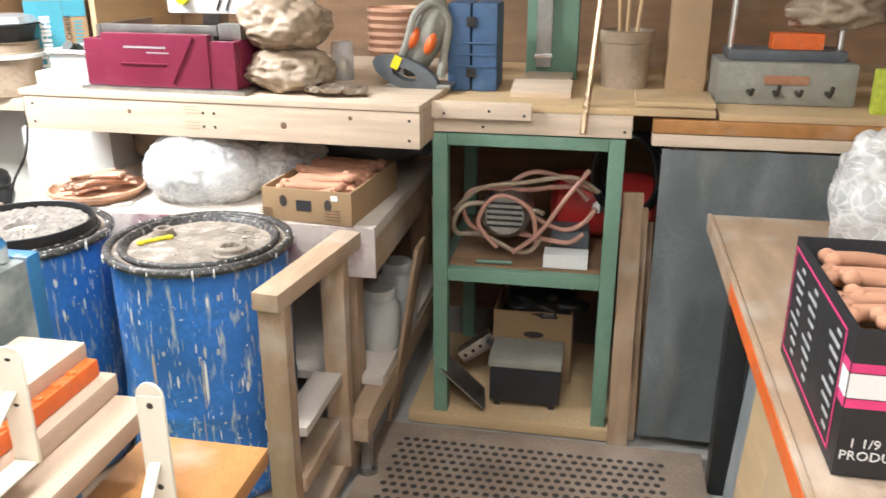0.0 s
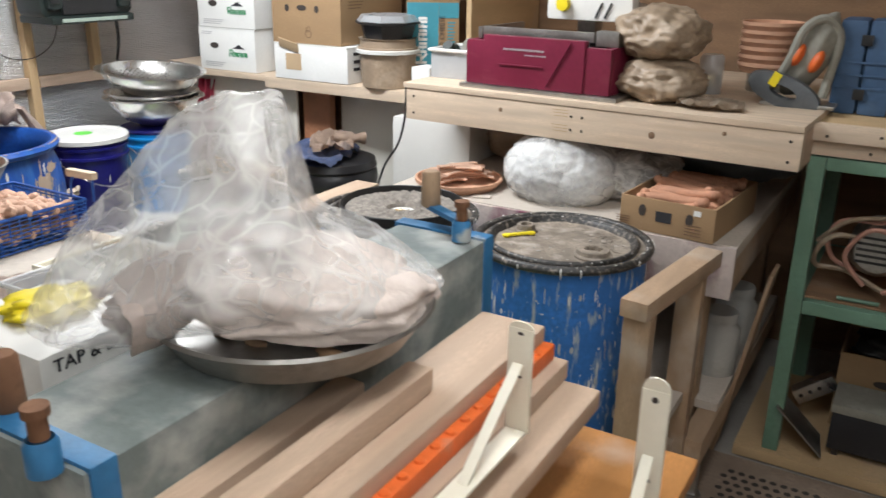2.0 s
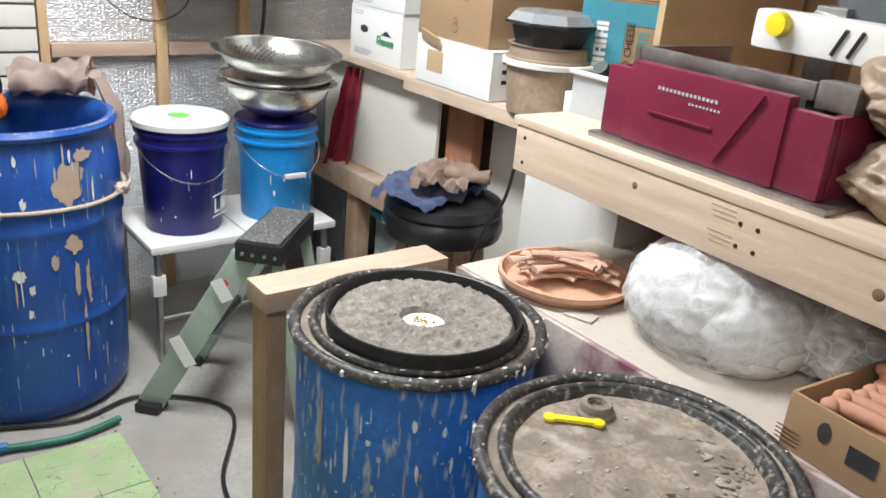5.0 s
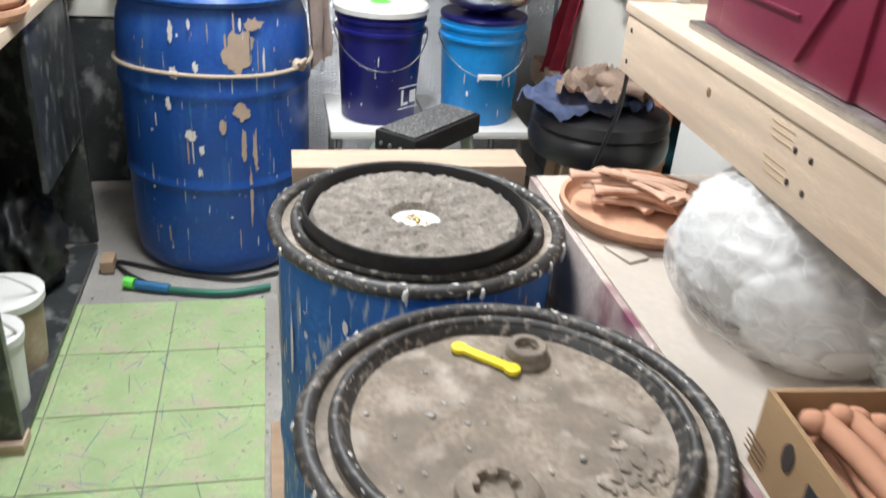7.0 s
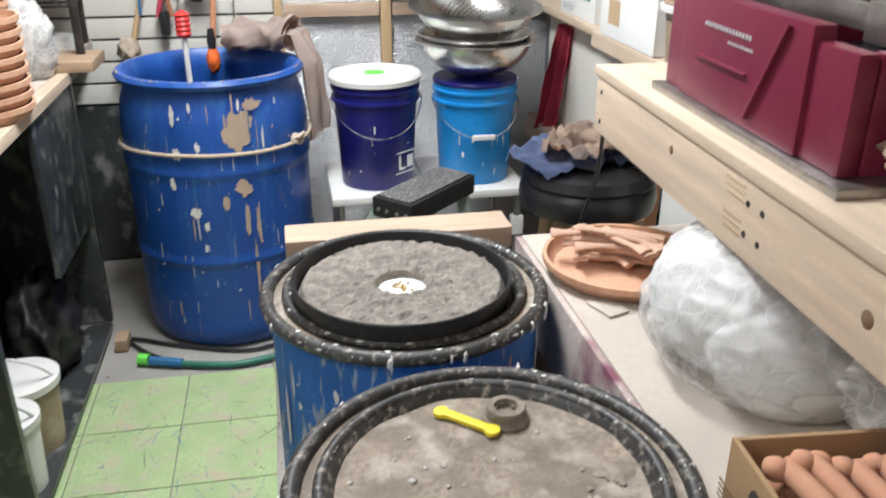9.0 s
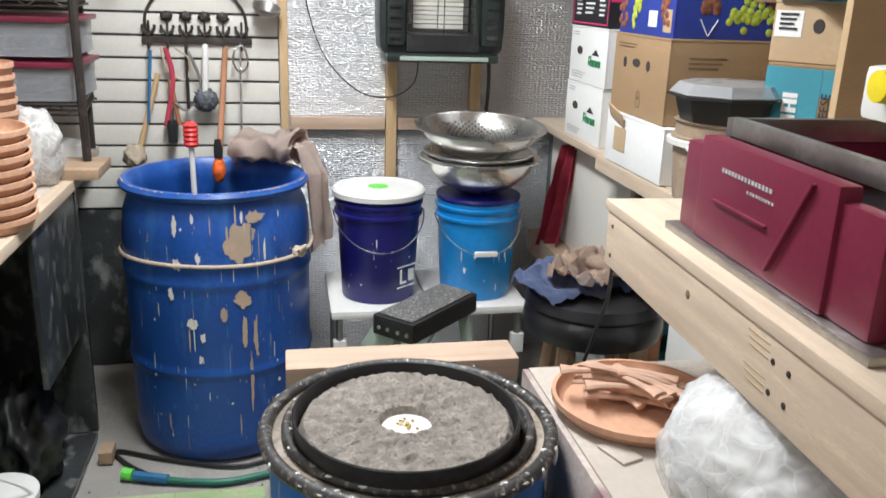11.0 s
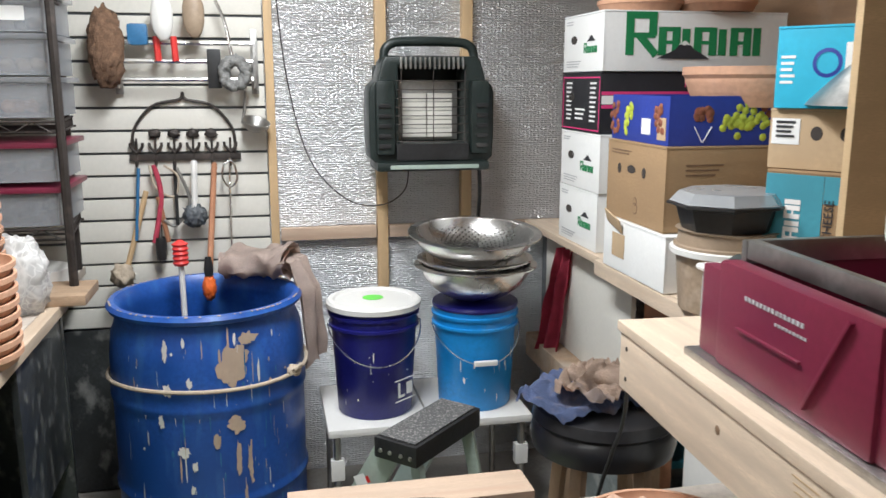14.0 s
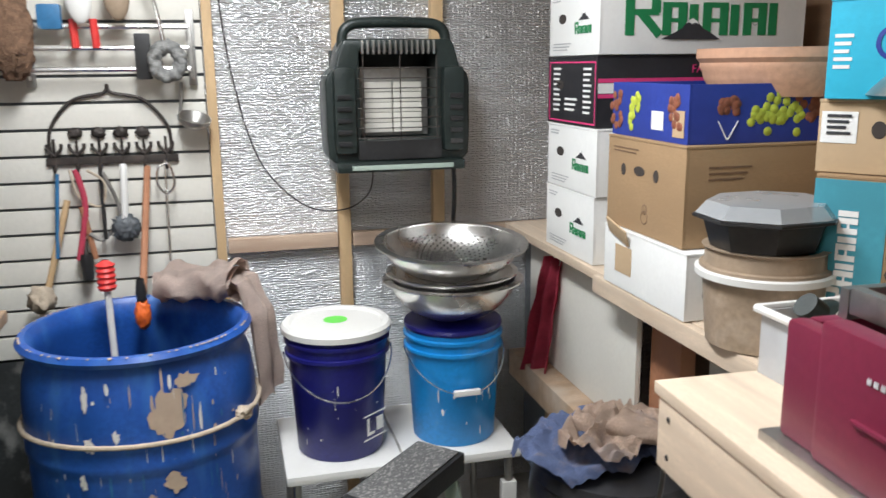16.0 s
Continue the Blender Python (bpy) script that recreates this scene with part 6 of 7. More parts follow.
# ---- heater ----
hx = -3.30
ht = thing("gas_heater", hx, 2.21, 1.19, "dark green and black portable gas heater on the wall", "heater")
def outline(pts, x0, x1, bevel, hole=None):
    """A plate of a given outline (y, z) from x0 to x1 with rounded edges, and a rectangular opening where it has one."""
    bm = bmesh.new()
    outer = [bm.verts.new((x0, y, z)) for y, z in pts]
    if hole:
        y0, y1, z0, z1 = hole
        inner = [bm.verts.new((x0, y, z)) for y, z in ((y0, z0), (y1, z0), (y1, z1), (y0, z1))]
        edges = [bm.edges.new((ring[k], ring[(k + 1) % len(ring)])) for ring in (outer, inner) for k in range(len(ring))]
        bmesh.ops.triangle_fill(bm, use_beauty=True, edges=edges)
    else:
        bm.faces.new(outer)
    made = bmesh.ops.extrude_face_region(bm, geom=bm.faces[:])
    bmesh.ops.translate(bm, vec=(x1 - x0, 0, 0), verts=[v for v in made["geom"] if isinstance(v, bmesh.types.BMVert)])
    bmesh.ops.recalc_face_normals(bm, faces=bm.faces)
    sharp = [e for e in bm.edges if len(e.link_faces) == 2 and e.calc_face_angle(0) > 0.6]
    bmesh.ops.bevel(bm, geom=sharp, offset=bevel, segments=3, affect="EDGES", profile=0.5, clamp_overlap=True)
    return bm


HALF = [(0.195, 1.215), (0.215, 1.235), (0.219, 1.30), (0.219, 1.455), (0.212, 1.478), (0.188, 1.50), (0.172, 1.56), (0.160, 1.578)]
part("shell", outline([(2.2125 + a, b) for a, b in HALF] + [(2.2125 - a, b) for a, b in HALF[::-1]], -3.41, -3.255, 0.012, (2.095, 2.330, 1.285, 1.545)), "dark_green", ht)
part("back_plate", box(-3.458, -3.412, 2.03, 2.395, 1.24, 1.55, 0.004), "dark_green", ht)
for s_ in (-1, 1):
    part("side_guard", box(-3.30, -3.228, 2.2125 + s_ * 0.165 - 0.034, 2.2125 + s_ * 0.165 + 0.034, 1.245, 1.50, 0.024), "dark_green", ht)
    for k in range(5):
        part("vent", box(-3.229, -3.222, 2.2125 + s_ * 0.17 - 0.02, 2.2125 + s_ * 0.17 + 0.02, 1.27 + 0.034 * k, 1.284 + 0.034 * k, 0.004), "black_plastic", ht)
part("lower_panel", box(-3.256, -3.24, 2.085, 2.34, 1.225, 1.284, 0.008), "black_plastic", ht)
part("base", box(-3.43, -3.222, 2.015, 2.41, 1.19, 1.222, 0.014), "dark_green", ht)
part("base_trim", box(-3.223, -3.217, 2.06, 2.37, 1.198, 1.212, 0.002), "ladder_green", ht)
part("handle", tube([(-3.31, 2.052, 1.555), (-3.31, 2.058, 1.60), (-3.31, 2.085, 1.622), (-3.31, 2.14, 1.628), (-3.31, 2.285, 1.628), (-3.31, 2.34, 1.622), (-3.31, 2.367, 1.60), (-3.31, 2.373, 1.555)], 0.016, 10), "dark_green", ht)
part("reflector", box(-3.409, -3.36, 2.095, 2.325, 1.288, 1.498, 0.004), "dull_steel", ht)
for i in range(2):
    for k in range(5):
        part("tile", box(-3.358, -3.345, 2.118 + 0.094 * i, 2.208 + 0.094 * i, 1.30 + 0.031 * k, 1.329 + 0.031 * k, 0.002), "white_paint", ht, "white ceramic burner tile")
for k in range(8):
    part("wire", tube([(-3.235, 2.085, 1.292 + 0.029 * k), (-3.225, 2.10, 1.292 + 0.029 * k), (-3.225, 2.32, 1.292 + 0.029 * k), (-3.235, 2.335, 1.292 + 0.029 * k)], 0.0016, 5, smooth=False), "iron", ht)
for k in range(3):
    part("wire", tube([(-3.223, 2.10 + 0.11 * k, 1.28), (-3.223, 2.10 + 0.11 * k, 1.53)], 0.0018, 5), "iron", ht)
for k in range(14):
    part("grille_bar", box(-3.252, -3.238, 2.10 + 0.0165 * k, 2.106 + 0.0165 * k, 1.535, 1.575, 0.001), "dull_steel", ht)
part("hose", tube([(-3.33, 2.40, 1.19), (-3.34, 2.405, 1.08), (-3.40, 2.41, 0.92)], 0.007), "black_plastic", ht)
solo("thin_wire", tube([(-3.455, 1.70, 1.80), (-3.45, 1.73, 1.50), (-3.45, 1.80, 1.22), (-3.45, 1.93, 1.07), (-3.45, 2.06, 1.045), (-3.42, 2.14, 1.10), (-3.38, 2.15, 1.19)], 0.0022, 6), "black_plastic", "thin black wire drooping along the foil wall", "wire")

# ---- tools on the slat wall ----
wx = -3.462
rk2 = thing("hook_rack", wx, 1.37, 1.2, "rusty iron hook rack with rooster shapes", "hook rack")
part("bar", box(wx, wx + 0.006, 1.185, 1.56, 1.222, 1.245, 0.001), "iron", rk2)
part("arch", tube([(wx + 0.004, 1.20, 1.245), (wx + 0.004, 1.205, 1.33), (wx + 0.004, 1.27, 1.41), (wx + 0.004, 1.36, 1.432), (wx + 0.004, 1.372, 1.455), (wx + 0.004, 1.384, 1.432), (wx + 0.004, 1.47, 1.41), (wx + 0.004, 1.535, 1.33), (wx + 0.004, 1.54, 1.245)], 0.005), "iron", rk2)
for k in range(6):
    y = 1.21 + 0.063 * k
    hook = part("hook", tube([(wx + 0.004, y, 1.30), (wx + 0.006, y, 1.22), (wx + 0.03, y, 1.205), (wx + 0.035, y, 1.225)], 0.004), "iron", rk2)
    for s in (-1, 1):
        part("curl", tube([(wx + 0.006, y, 1.25), (wx + 0.006, y + 0.018 * s, 1.27), (wx + 0.006, y + 0.02 * s, 1.285)], 0.005), "iron", hook)
    if 0 < k < 5:
        part("finial", turned(lump(0, 0, 0, 0.004, 0.02, 0.016, 0.5, 2, 3, k), pose(wx + 0.004, y, 1.315)), "iron", hook)


def hung(name, label, pts, r, mat, head=None, head_mat=None, head_name="head"):
    t = thing(name, wx + 0.03, pts[0][0], pts[-1][1], label, "tool", "tools on the hook rack")
    part("handle", tube([(wx + 0.03 + 0.02 * i / max(1, len(pts) - 1), y, z) for i, (y, z) in enumerate(pts)], r), mat, t)
    if head:
        part(head_name, head, head_mat, t)
    return t


hung("blue_rod", "slim blue handled tool on the hooks", [(1.215, 1.20), (1.195, 0.95)], 0.006, "blue_paint")
hung("wooden_stick", "pale wooden broom handle leaning by the wall", [(1.235, 1.12), (1.16, 0.86)], 0.010, "pine_z", lump(wx + 0.1, 1.15, 0.84, 0.05, 0.035, 0.04, 0.4, 3, 3, 2), "rope", "string_wrap")
hung("red_pliers", "pair of pliers with red grips", [(1.265, 1.21), (1.285, 1.10), (1.255, 0.94)], 0.009, "red_cloth", tube([(wx + 0.04, 1.275, 1.1), (wx + 0.04, 1.30, 0.94)], 0.009), "pvc_orange", "grip")
hung("dark_brush", "long dark-bristled brush on the hooks", [(1.275, 1.0), (1.275, 0.95)], 0.006, "iron", lathe([(0.016, 0), (0.02, 0.06), (0.016, 0.08)], wx + 0.05, 1.275, 0.88, 12), "black_plastic", "bristles")
hung("wire_whisk", "black handled round wire brush", [(1.335, 1.22), (1.335, 1.0)], 0.006, "black_plastic")
hung("white_brush", "white handled brush with round dark bristles", [(1.40, 1.22), (1.40, 1.19), (1.395, 1.06)], 0.011, "white_plastic", turned(lump(0, 0, 0, 0.02, 0.04, 0.04, 0.35, 9, 4, 4), pose(wx + 0.05, 1.395, 1.03)), "dark_grey", "bristles")
hung("steel_whisk", "steel hand whisk on the hooks", [(1.52, 1.23), (1.515, 0.92)], 0.004, "steel", tube([(wx + 0.05, 1.50, 1.21), (wx + 0.05, 1.53, 1.22), (wx + 0.05, 1.545, 1.16), (wx + 0.05, 1.52, 1.13), (wx + 0.05, 1.495, 1.16), (wx + 0.05, 1.50, 1.21)], 0.004), "steel")
hung("cord_loop", "loop of pale cord on the hooks", [(1.25, 1.21), (1.27, 1.13), (1.33, 1.10), (1.345, 1.17), (1.30, 1.21)], 0.004, "rope")
hung("grey_hose", "short grey hose hanging in a loop", [(1.34, 1.20), (1.38, 1.08), (1.33, 1.0), (1.29, 1.02)], 0.006, "dull_steel")
for nm, lb, y, z0, m1, m2, hh, x in (("orange_brush", "orange handled round scrub brush in the drum", 1.452, 1.20, "pvc_orange", "orange_plastic", 0.08, -3.10), ("red_brush", "red spiral bottle brush on a steel rod in the drum", 1.372, 0.98, "clear_bin", "red_plastic", 0.075, -3.07)):
    t = thing(nm, x, y, 0.8, lb, "brush", "brushes in the drum")
    if nm == "orange_brush":
        part("handle", tube([(wx + 0.03, 1.468, 1.21), (-3.12, 1.453, 0.88)], 0.010), m1, t)
        part("ferrule", lathe([(0.013, 0), (0.015, 0.02), (0.01, 0.06)], x, y, 0.885, 14), "black_plastic", t)
        hd = lump(x, y, 0.845, 0.021, 0.021, 0.042, 0.25, 7, 4, 5)
    else:
        part("handle", tube([(x, y, 0.93), (x, y + 0.002, 0.72)], 0.009), "white_plastic", t)
        hd = lathe([(0.008, 0)] + [(0.021 + 0.004 * (k % 2), 0.004 + 0.0075 * k) for k in range(10)] + [(0.006, 0.085)], x, y, 0.925, 20)
    part("bristles", hd, m2, t)
rail_ = thing("towel_rail", wx, 1.42, 1.44, "stainless steel utensil rail with three bars", "rail")
for z in (1.50, 1.56, 1.62):
    part("bar", tube([(wx + 0.05, 1.16, z), (wx + 0.05, 1.62, z)], 0.008), "steel", rail_)
for y in (1.17, 1.62):
    part("plate", box(wx, wx + 0.012, y - 0.012, y + 0.012, 1.45, 1.67, 0.002), "dull_steel", rail_)
    part("arm", box(wx + 0.013, wx + 0.06, y - 0.005, y + 0.005, 1.47, 1.65, 0.001), "dull_steel", rail_)
solo("brown_brush", lump(wx + 0.10, 1.15, 1.60, 0.04, 0.055, 0.13, 0.2, 5, 4, 2), "bristle_brown", "long brown bristle duster hanging on the rail", "brush")
gbz = thing("grey_wire_brush", wx + 0.09, 1.555, 1.47, "round grey wire brush with a hole, on a handle", "brush")
ring_b = bmesh.new()
for k in range(18):
    a = k * math.pi / 9
    lump(wx + 0.09, 1.555 + 0.036 * math.cos(a), 1.52 + 0.042 * math.sin(a), 0.022, 0.02, 0.02, 0.5, 5, 2, k, bm=ring_b)
part("bristles", ring_b, "bristle_grey", gbz)
part("handle", tube([(wx + 0.09, 1.55, 1.56), (wx + 0.08, 1.53, 1.68), (wx + 0.06, 1.50, 1.76)], 0.006), "steel", gbz)
for y, z, m, lb, r in ((1.33, 1.70, "white_plastic", "white plastic scoop", 0.035), (1.43, 1.71, "clay_bag", "stained plastic scoop", 0.035)):
    solo("scoop", lump(wx + 0.1, y, z, 0.02, r, 0.08, 0.1, 1, 3, 1), m, lb + " hanging on the utensil rail", "scoop")
solo("blue_scraper", box(wx + 0.06, wx + 0.09, 1.215, 1.28, 1.61, 1.68, 0.012), "blue_paint", "blue plastic hand tool on the rail", "tool")
for y in (1.305, 1.36):
    solo("red_pliers", tube([(wx + 0.07, y, 1.64), (wx + 0.07, y + 0.004, 1.56)], 0.011), "red_plastic", "red tool handle on the rail", "tool", "red handles")
solo("black_spatula", box(wx + 0.07, wx + 0.08, 1.465, 1.51, 1.47, 1.60, 0.006), "black_plastic", "black spatula hanging on the rail", "spatula")
lad2 = thing("ladle", wx + 0.05, 1.60, 1.33, "steel ladle hanging on the slat wall", "ladle")
part("handle", tube([(wx + 0.03, 1.585, 1.46), (wx + 0.035, 1.58, 1.40), (wx + 0.04, 1.57, 1.35)], 0.005), "dull_steel", lad2)
part("cup", turned(lathe([(0, 0), (0.03, 0.006), (0.048, 0.024), (0.05, 0.036), (0.046, 0.036), (0.028, 0.01), (0, 0.004)], 0, 0, 0, 28), pose(wx + 0.055, 1.61, 1.325, -12, 20, 0)), "dull_steel", lad2)

solo("grey_towel", rolled(pose(-3.12, 1.61, 0.905, 8, -4, 66), 0.22, 0.085, 0.55, 1.5, 5.0, 0.035), "grey_cloth", "stiff taupe cloth bunched over the drum rim", "cloth")
solo("grey_towel", hanging(((-3.11, 1.68, 0.945), (-3.07, 1.73, 0.93), (-3.045, 1.768, 0.84), (-3.04, 1.775, 0.70), (-3.035, 1.78, 0.60)), 0.15, (1, -0.35, 0), 4.0, 1.6, 0.016), "grey_cloth", "taupe cloth hanging down the drum's side", "cloth")

# ---- wire rack with tubs ----
wr = thing("wire_rack", -3.2, 0.85, 0.86, "black wire shelf rack with clear storage tubs", "rack")
for x, y in ((-3.36, 1.01), (-2.98, 1.075), (-3.36, 0.2), (-2.98, 0.2)):
    part("post", tube([(x, y, 0.87), (x, y, 1.95)], 0.013), "iron", wr)
for z in (1.04, 1.35, 1.72):
    for k in range(5):
        part("rail", tube([(-3.36 + 0.095 * k, 0.2, z), (-3.36 + 0.095 * k, 1.04, z)], 0.004, 6), "iron", wr)
    for dz in (0.0, 0.03):
        part("rail", tube([(-3.36, 1.03, z + dz), (-2.98, 1.075, z + dz)], 0.004, 6), "iron", wr)
        part("rail", tube([(-2.98, 0.2, z + dz), (-2.98, 1.075, z + dz)], 0.004, 6), "iron", wr)
    part("lattice", tube([(-3.36 + 0.0238 * k, 1.03 + 0.0028 * k, z + 0.03 * (k % 2)) for k in range(17)], 0.0025, 5, smooth=False), "iron", wr)
    part("lattice", tube([(-2.98, 0.25 + 0.05 * k, z + 0.03 * (k % 2)) for k in range(17)], 0.0025, 5, smooth=False), "iron", wr)
for z, lid, lb in ((1.075, "maroon", "clear storage tub with a maroon lid"), (1.205, "maroon", "clear storage tub with a maroon lid"), (1.39, "white_plastic", "clear storage tub of oddments"), (1.51, "white_plastic", "clear storage tub of clay bones and tools"), (1.63, "white_plastic", "clear storage tub with a printed label")):
    t = thing("storage_tub", -3.17, 0.83, z, lb, "storage tub", "tubs on the wire rack")
    for x0, x1, y0, y1 in ((-3.33, -3.01, 0.62, 0.625), (-3.33, -3.01, 1.045, 1.05), (-3.33, -3.325, 0.626, 1.044), (-3.015, -3.01, 0.626, 1.044)):
        part("wall", box(x0, x1, y0, y1, z, z + 0.098, 0.002), "frosted", t)
    part("bottom", box(-3.324, -3.016, 0.626, 1.044, z, z + 0.004, 0), "clear_bin", t)
    part("lid", box(-3.345, -2.995, 0.605, 1.065, z + 0.099, z + 0.115, 0.004), lid if lid == "maroon" else "frosted", t)
    bm = bmesh.new()
    for k in range(12):
        lump(-3.17 + rnd.uniform(-0.11, 0.11), 0.84 + rnd.uniform(-0.16, 0.16), z + 0.03, 0.05, 0.02, 0.02, 0.3, 2, 2, k, bm=bm)
    part("contents", bm, ("dark_grey", "dark_grey", "dull_steel", "clay_bone", "clay_bag")[int((z - 1.0) * 8) % 5], t)["kind"] = "stuff"
    if z > 1.6:
        part("label", box(-3.0095, -3.0088, 0.90, 1.0, z + 0.03, z + 0.07, 0), "white_ink", t)

# ---- long table with the black front ----
lt = thing("black_table", -2.0, 0.6, 0.0, "long table with black painted board supports", "table")
part("top", box(-3.42, -0.93, -0.1, 1.02, 0.838, 0.868, 0.003), "dusty_top", lt)
part("edge", box(-2.95, -0.93, 1.022, 1.06, 0.838, 0.869, 0.003), "pine", lt)
for x in (-2.9, -1.93):
    part("support", box(x - 0.012, x + 0.012, 0.02, 1.05, 0.03, 0.837, 0.002), "black_wood", lt)
part("support", box(-2.5, -2.48, 0.40, 0.42, 0.03, 0.837, 0.002), "black_wood", lt)
part("bottom_board", box(-2.88, -1.95, 0.3, 1.05, 0.012, 0.03, 0.002), "black_wood", lt, "black board shelf near the floor")
part("back_board", box(-2.88, -1.95, 0.26, 0.28, 0.03, 0.837, 0.002), "black_wood", lt)
part("foot_strip", box(-1.96, -1.90, 0.05, 1.055, 0.0, 0.029, 0.002), "pine_y", lt)
part("front_panel", box(-2.9, -2.45, 1.03, 1.046, 0.40, 0.836, 0.002), "black_wood", lt)
part("leg", box(-1.02, -0.95, 0.9, 0.97, 0.0, 0.837, 0.003), "old_wood_z", lt)


def small_tub(cx, cy, z, r, h, label, mat):
    t = thing("small_tub", cx, cy, z, label, "tub", "tubs under the table")
    part("body", lathe([(0, 0), (r * 0.85, 0), (r * 0.95, h * 0.9), (r, h * 0.9), (r, h), (r * 0.9, h)], cx, cy, z, 36), mat, t)
    part("lid", lathe([(r * 1.03, h - 0.01), (r * 1.04, h + 0.01), (r * 0.95, h + 0.014), (0, h + 0.012)], cx, cy, z, 36), "white_plastic", t)
    part("handle", tube([(cx, cy - r, z + h * 0.95), (cx + 0.03, cy - r * 0.7, z + h + 0.06), (cx + 0.04, cy, z + h + 0.085), (cx + 0.03, cy + r * 0.7, z + h + 0.05), (cx, cy + r, z + h * 0.95)], 0.004), "white_plastic", t)


small_tub(-2.24, 0.955, 0.03, 0.095, 0.19, "small murky plastic tub with a lid", "clay_bag")
small_tub(-2.06, 0.965, 0.03, 0.08, 0.19, "small white plastic tub with a lid", "white_plastic")
solo("black_bin_bag", lump(-2.62, 0.92, 0.17, 0.16, 0.1, 0.17, 0.3, 2, 4, 6, -0.82, 0.25), "black_plastic", "crumpled shiny black bag under the table", "bag")
for k in range(8):
    saucer(-2.36, 0.955, 0.869 + 0.0285 * k, 0.135, 0.034, label="terracotta saucer in a tall stack on the table", group="tall saucer stack")
for k in range(11):
    saucer(-2.72, 0.88, 0.869 + 0.031 * k, 0.09, 0.036, label="terracotta saucer in a second stack", group="second saucer stack")
solo("plastic_sack", lump(-2.80, 0.97, 0.97, 0.09, 0.085, 0.125, 0.2, 2, 4, 9, -0.8, 0.25), "film_milky", "milky plastic bag slumped on the table", "bag")
solo("plastic_dish", lathe([(0, 0), (0.11, 0), (0.115, 0.06), (0, 0.065)], -3.12, 0.92, 0.869, 36), "white_plastic", "round white plastic dish lying on the table", "dish")
solo("wood_block", box(-3.05, -2.85, 0.99, 1.13, 0.869, 0.90, 0.006), "old_wood", "rough dusty block at the table's end", "block")
solo("steel_basket", lathe([(0.10, 0), (0.13, 0.05), (0.135, 0.05), (0.104, -0.002), (0, -0.002), (0, 0.001)], -2.10, 0.90, 0.962, 40), "dull_steel", "round steel sieve holding clay pieces", "sieve")
solo("clay_slab", lump(-2.10, 0.90, 0.997, 0.10, 0.10, 0.035, 0.15, 4, 4, 2, -0.6), "clay_bone", "heap of terracotta clay pieces in a sieve", "clay")
bw = thing("wire_basket", -1.95, 0.90, 0.869, "blue wire basket full of terracotta clay figures", "basket")
WB = pose(-1.95, 0.90, 0.869, 0, 0, 0)
for k in range(9):
    z = 0.004 + 0.009 * k
    part("wire", turned(tube([(-0.13, -0.15, z), (0.13, -0.15, z), (0.13, 0.15, z), (-0.13, 0.15, z), (-0.13, -0.15, z)], 0.0018 if k < 8 else 0.004, 5, smooth=False), WB), "drum_blue", bw)
for k in range(14):
    q = -0.13 + 0.02 * k
    part("wire", turned(tube([(q, -0.15, 0.076), (q, -0.15, 0.003), (q, 0.15, 0.003), (q, 0.15, 0.076)], 0.0016, 5, smooth=False), WB), "drum_blue", bw)
    part("wire", turned(tube([(-0.13, q * 1.15, 0.076), (-0.13, q * 1.15, 0.004), (0.13, q * 1.15, 0.004), (0.13, q * 1.15, 0.076)], 0.0016, 5, smooth=False), WB), "drum_blue", bw)
hd = part("handle", tube([(-1.86, 1.045, 0.945), (-1.855, 1.05, 0.99), (-1.80, 1.055, 0.998), (-1.79, 1.05, 0.945)], 0.003), "drum_blue", bw)
part("grip", beam((-1.875, 1.055, 1.0), (-1.79, 1.06, 1.0), 0.018, 0.018, 0.006), "pine", hd, "wooden grip")
fig_bm = bone(0.062, 0.012, 2)
for v in fig_bm.verts:
    v.co.z += 0.004 * noise.noise(v.co * 90)
    v.co.y *= 1.0 + 0.25 * math.sin(v.co.x * 190)
fig = finish(fig_bm, "clay_figure", "clay_pale")
for k in range(64):
    ob = new("clay_figure", fig)
    ob.matrix_basis = pose(-2.035 + 0.057 * (k % 4) + rnd.uniform(-0.004, 0.004), 0.775 + 0.0315 * ((k // 4) % 8) + rnd.uniform(-0.004, 0.004), 0.897 + 0.03 * (k // 32) + rnd.uniform(0, 0.006) + 0.02 * (k // 32) * math.sin(math.pi * ((k // 4) % 8) / 7), rnd.uniform(-12, 12), rnd.uniform(-10, 10), 45 + rnd.uniform(-14, 14))
    tagged(ob, "small unglazed terracotta clay figure", "clay figure", "clay figures in the basket")
gbx = thing("gauge_tray", -1.55, 0.95, 0.869, "cream plastic tray of brass fittings", "tray")
part("tray", box(-1.66, -1.50, 0.80, 1.02, 0.869, 0.885, 0.004), "cream_paint", gbx)
for y0, y1, x0, x1 in ((0.80, 0.808, -1.66, -1.50), (1.012, 1.02, -1.66, -1.50), (0.809, 1.011, -1.66, -1.652), (0.809, 1.011, -1.508, -1.50), (0.905, 0.912, -1.651, -1.509)):
    part("edge", box(x0, x1, y0, y1, 0.886, 0.90, 0.001), "cream_paint", gbx)
for k in range(7):
    part("fitting", tube([(-1.645, 0.925 + 0.0125 * k, 0.893), (-1.515, 0.925 + 0.0125 * k, 0.893)], 0.005), "brass", gbx, "brass rod")
solo("cream_tray", box(-1.49, -1.34, 0.80, 0.98, 0.869, 0.885, 0.004), "cream_paint", "flat pale yellow plastic tray", "tray")
can = thing("spray_can", -1.19, 0.92, 0.869, "white, yellow and black foam spray can", "spray can")
part("body", lathe([(0, 0), (0.03, 0), (0.032, 0.004), (0.032, 0.135), (0.026, 0.155), (0.018, 0.16)], -1.19, 0.92, 0.869, 36), "white_plastic", can)
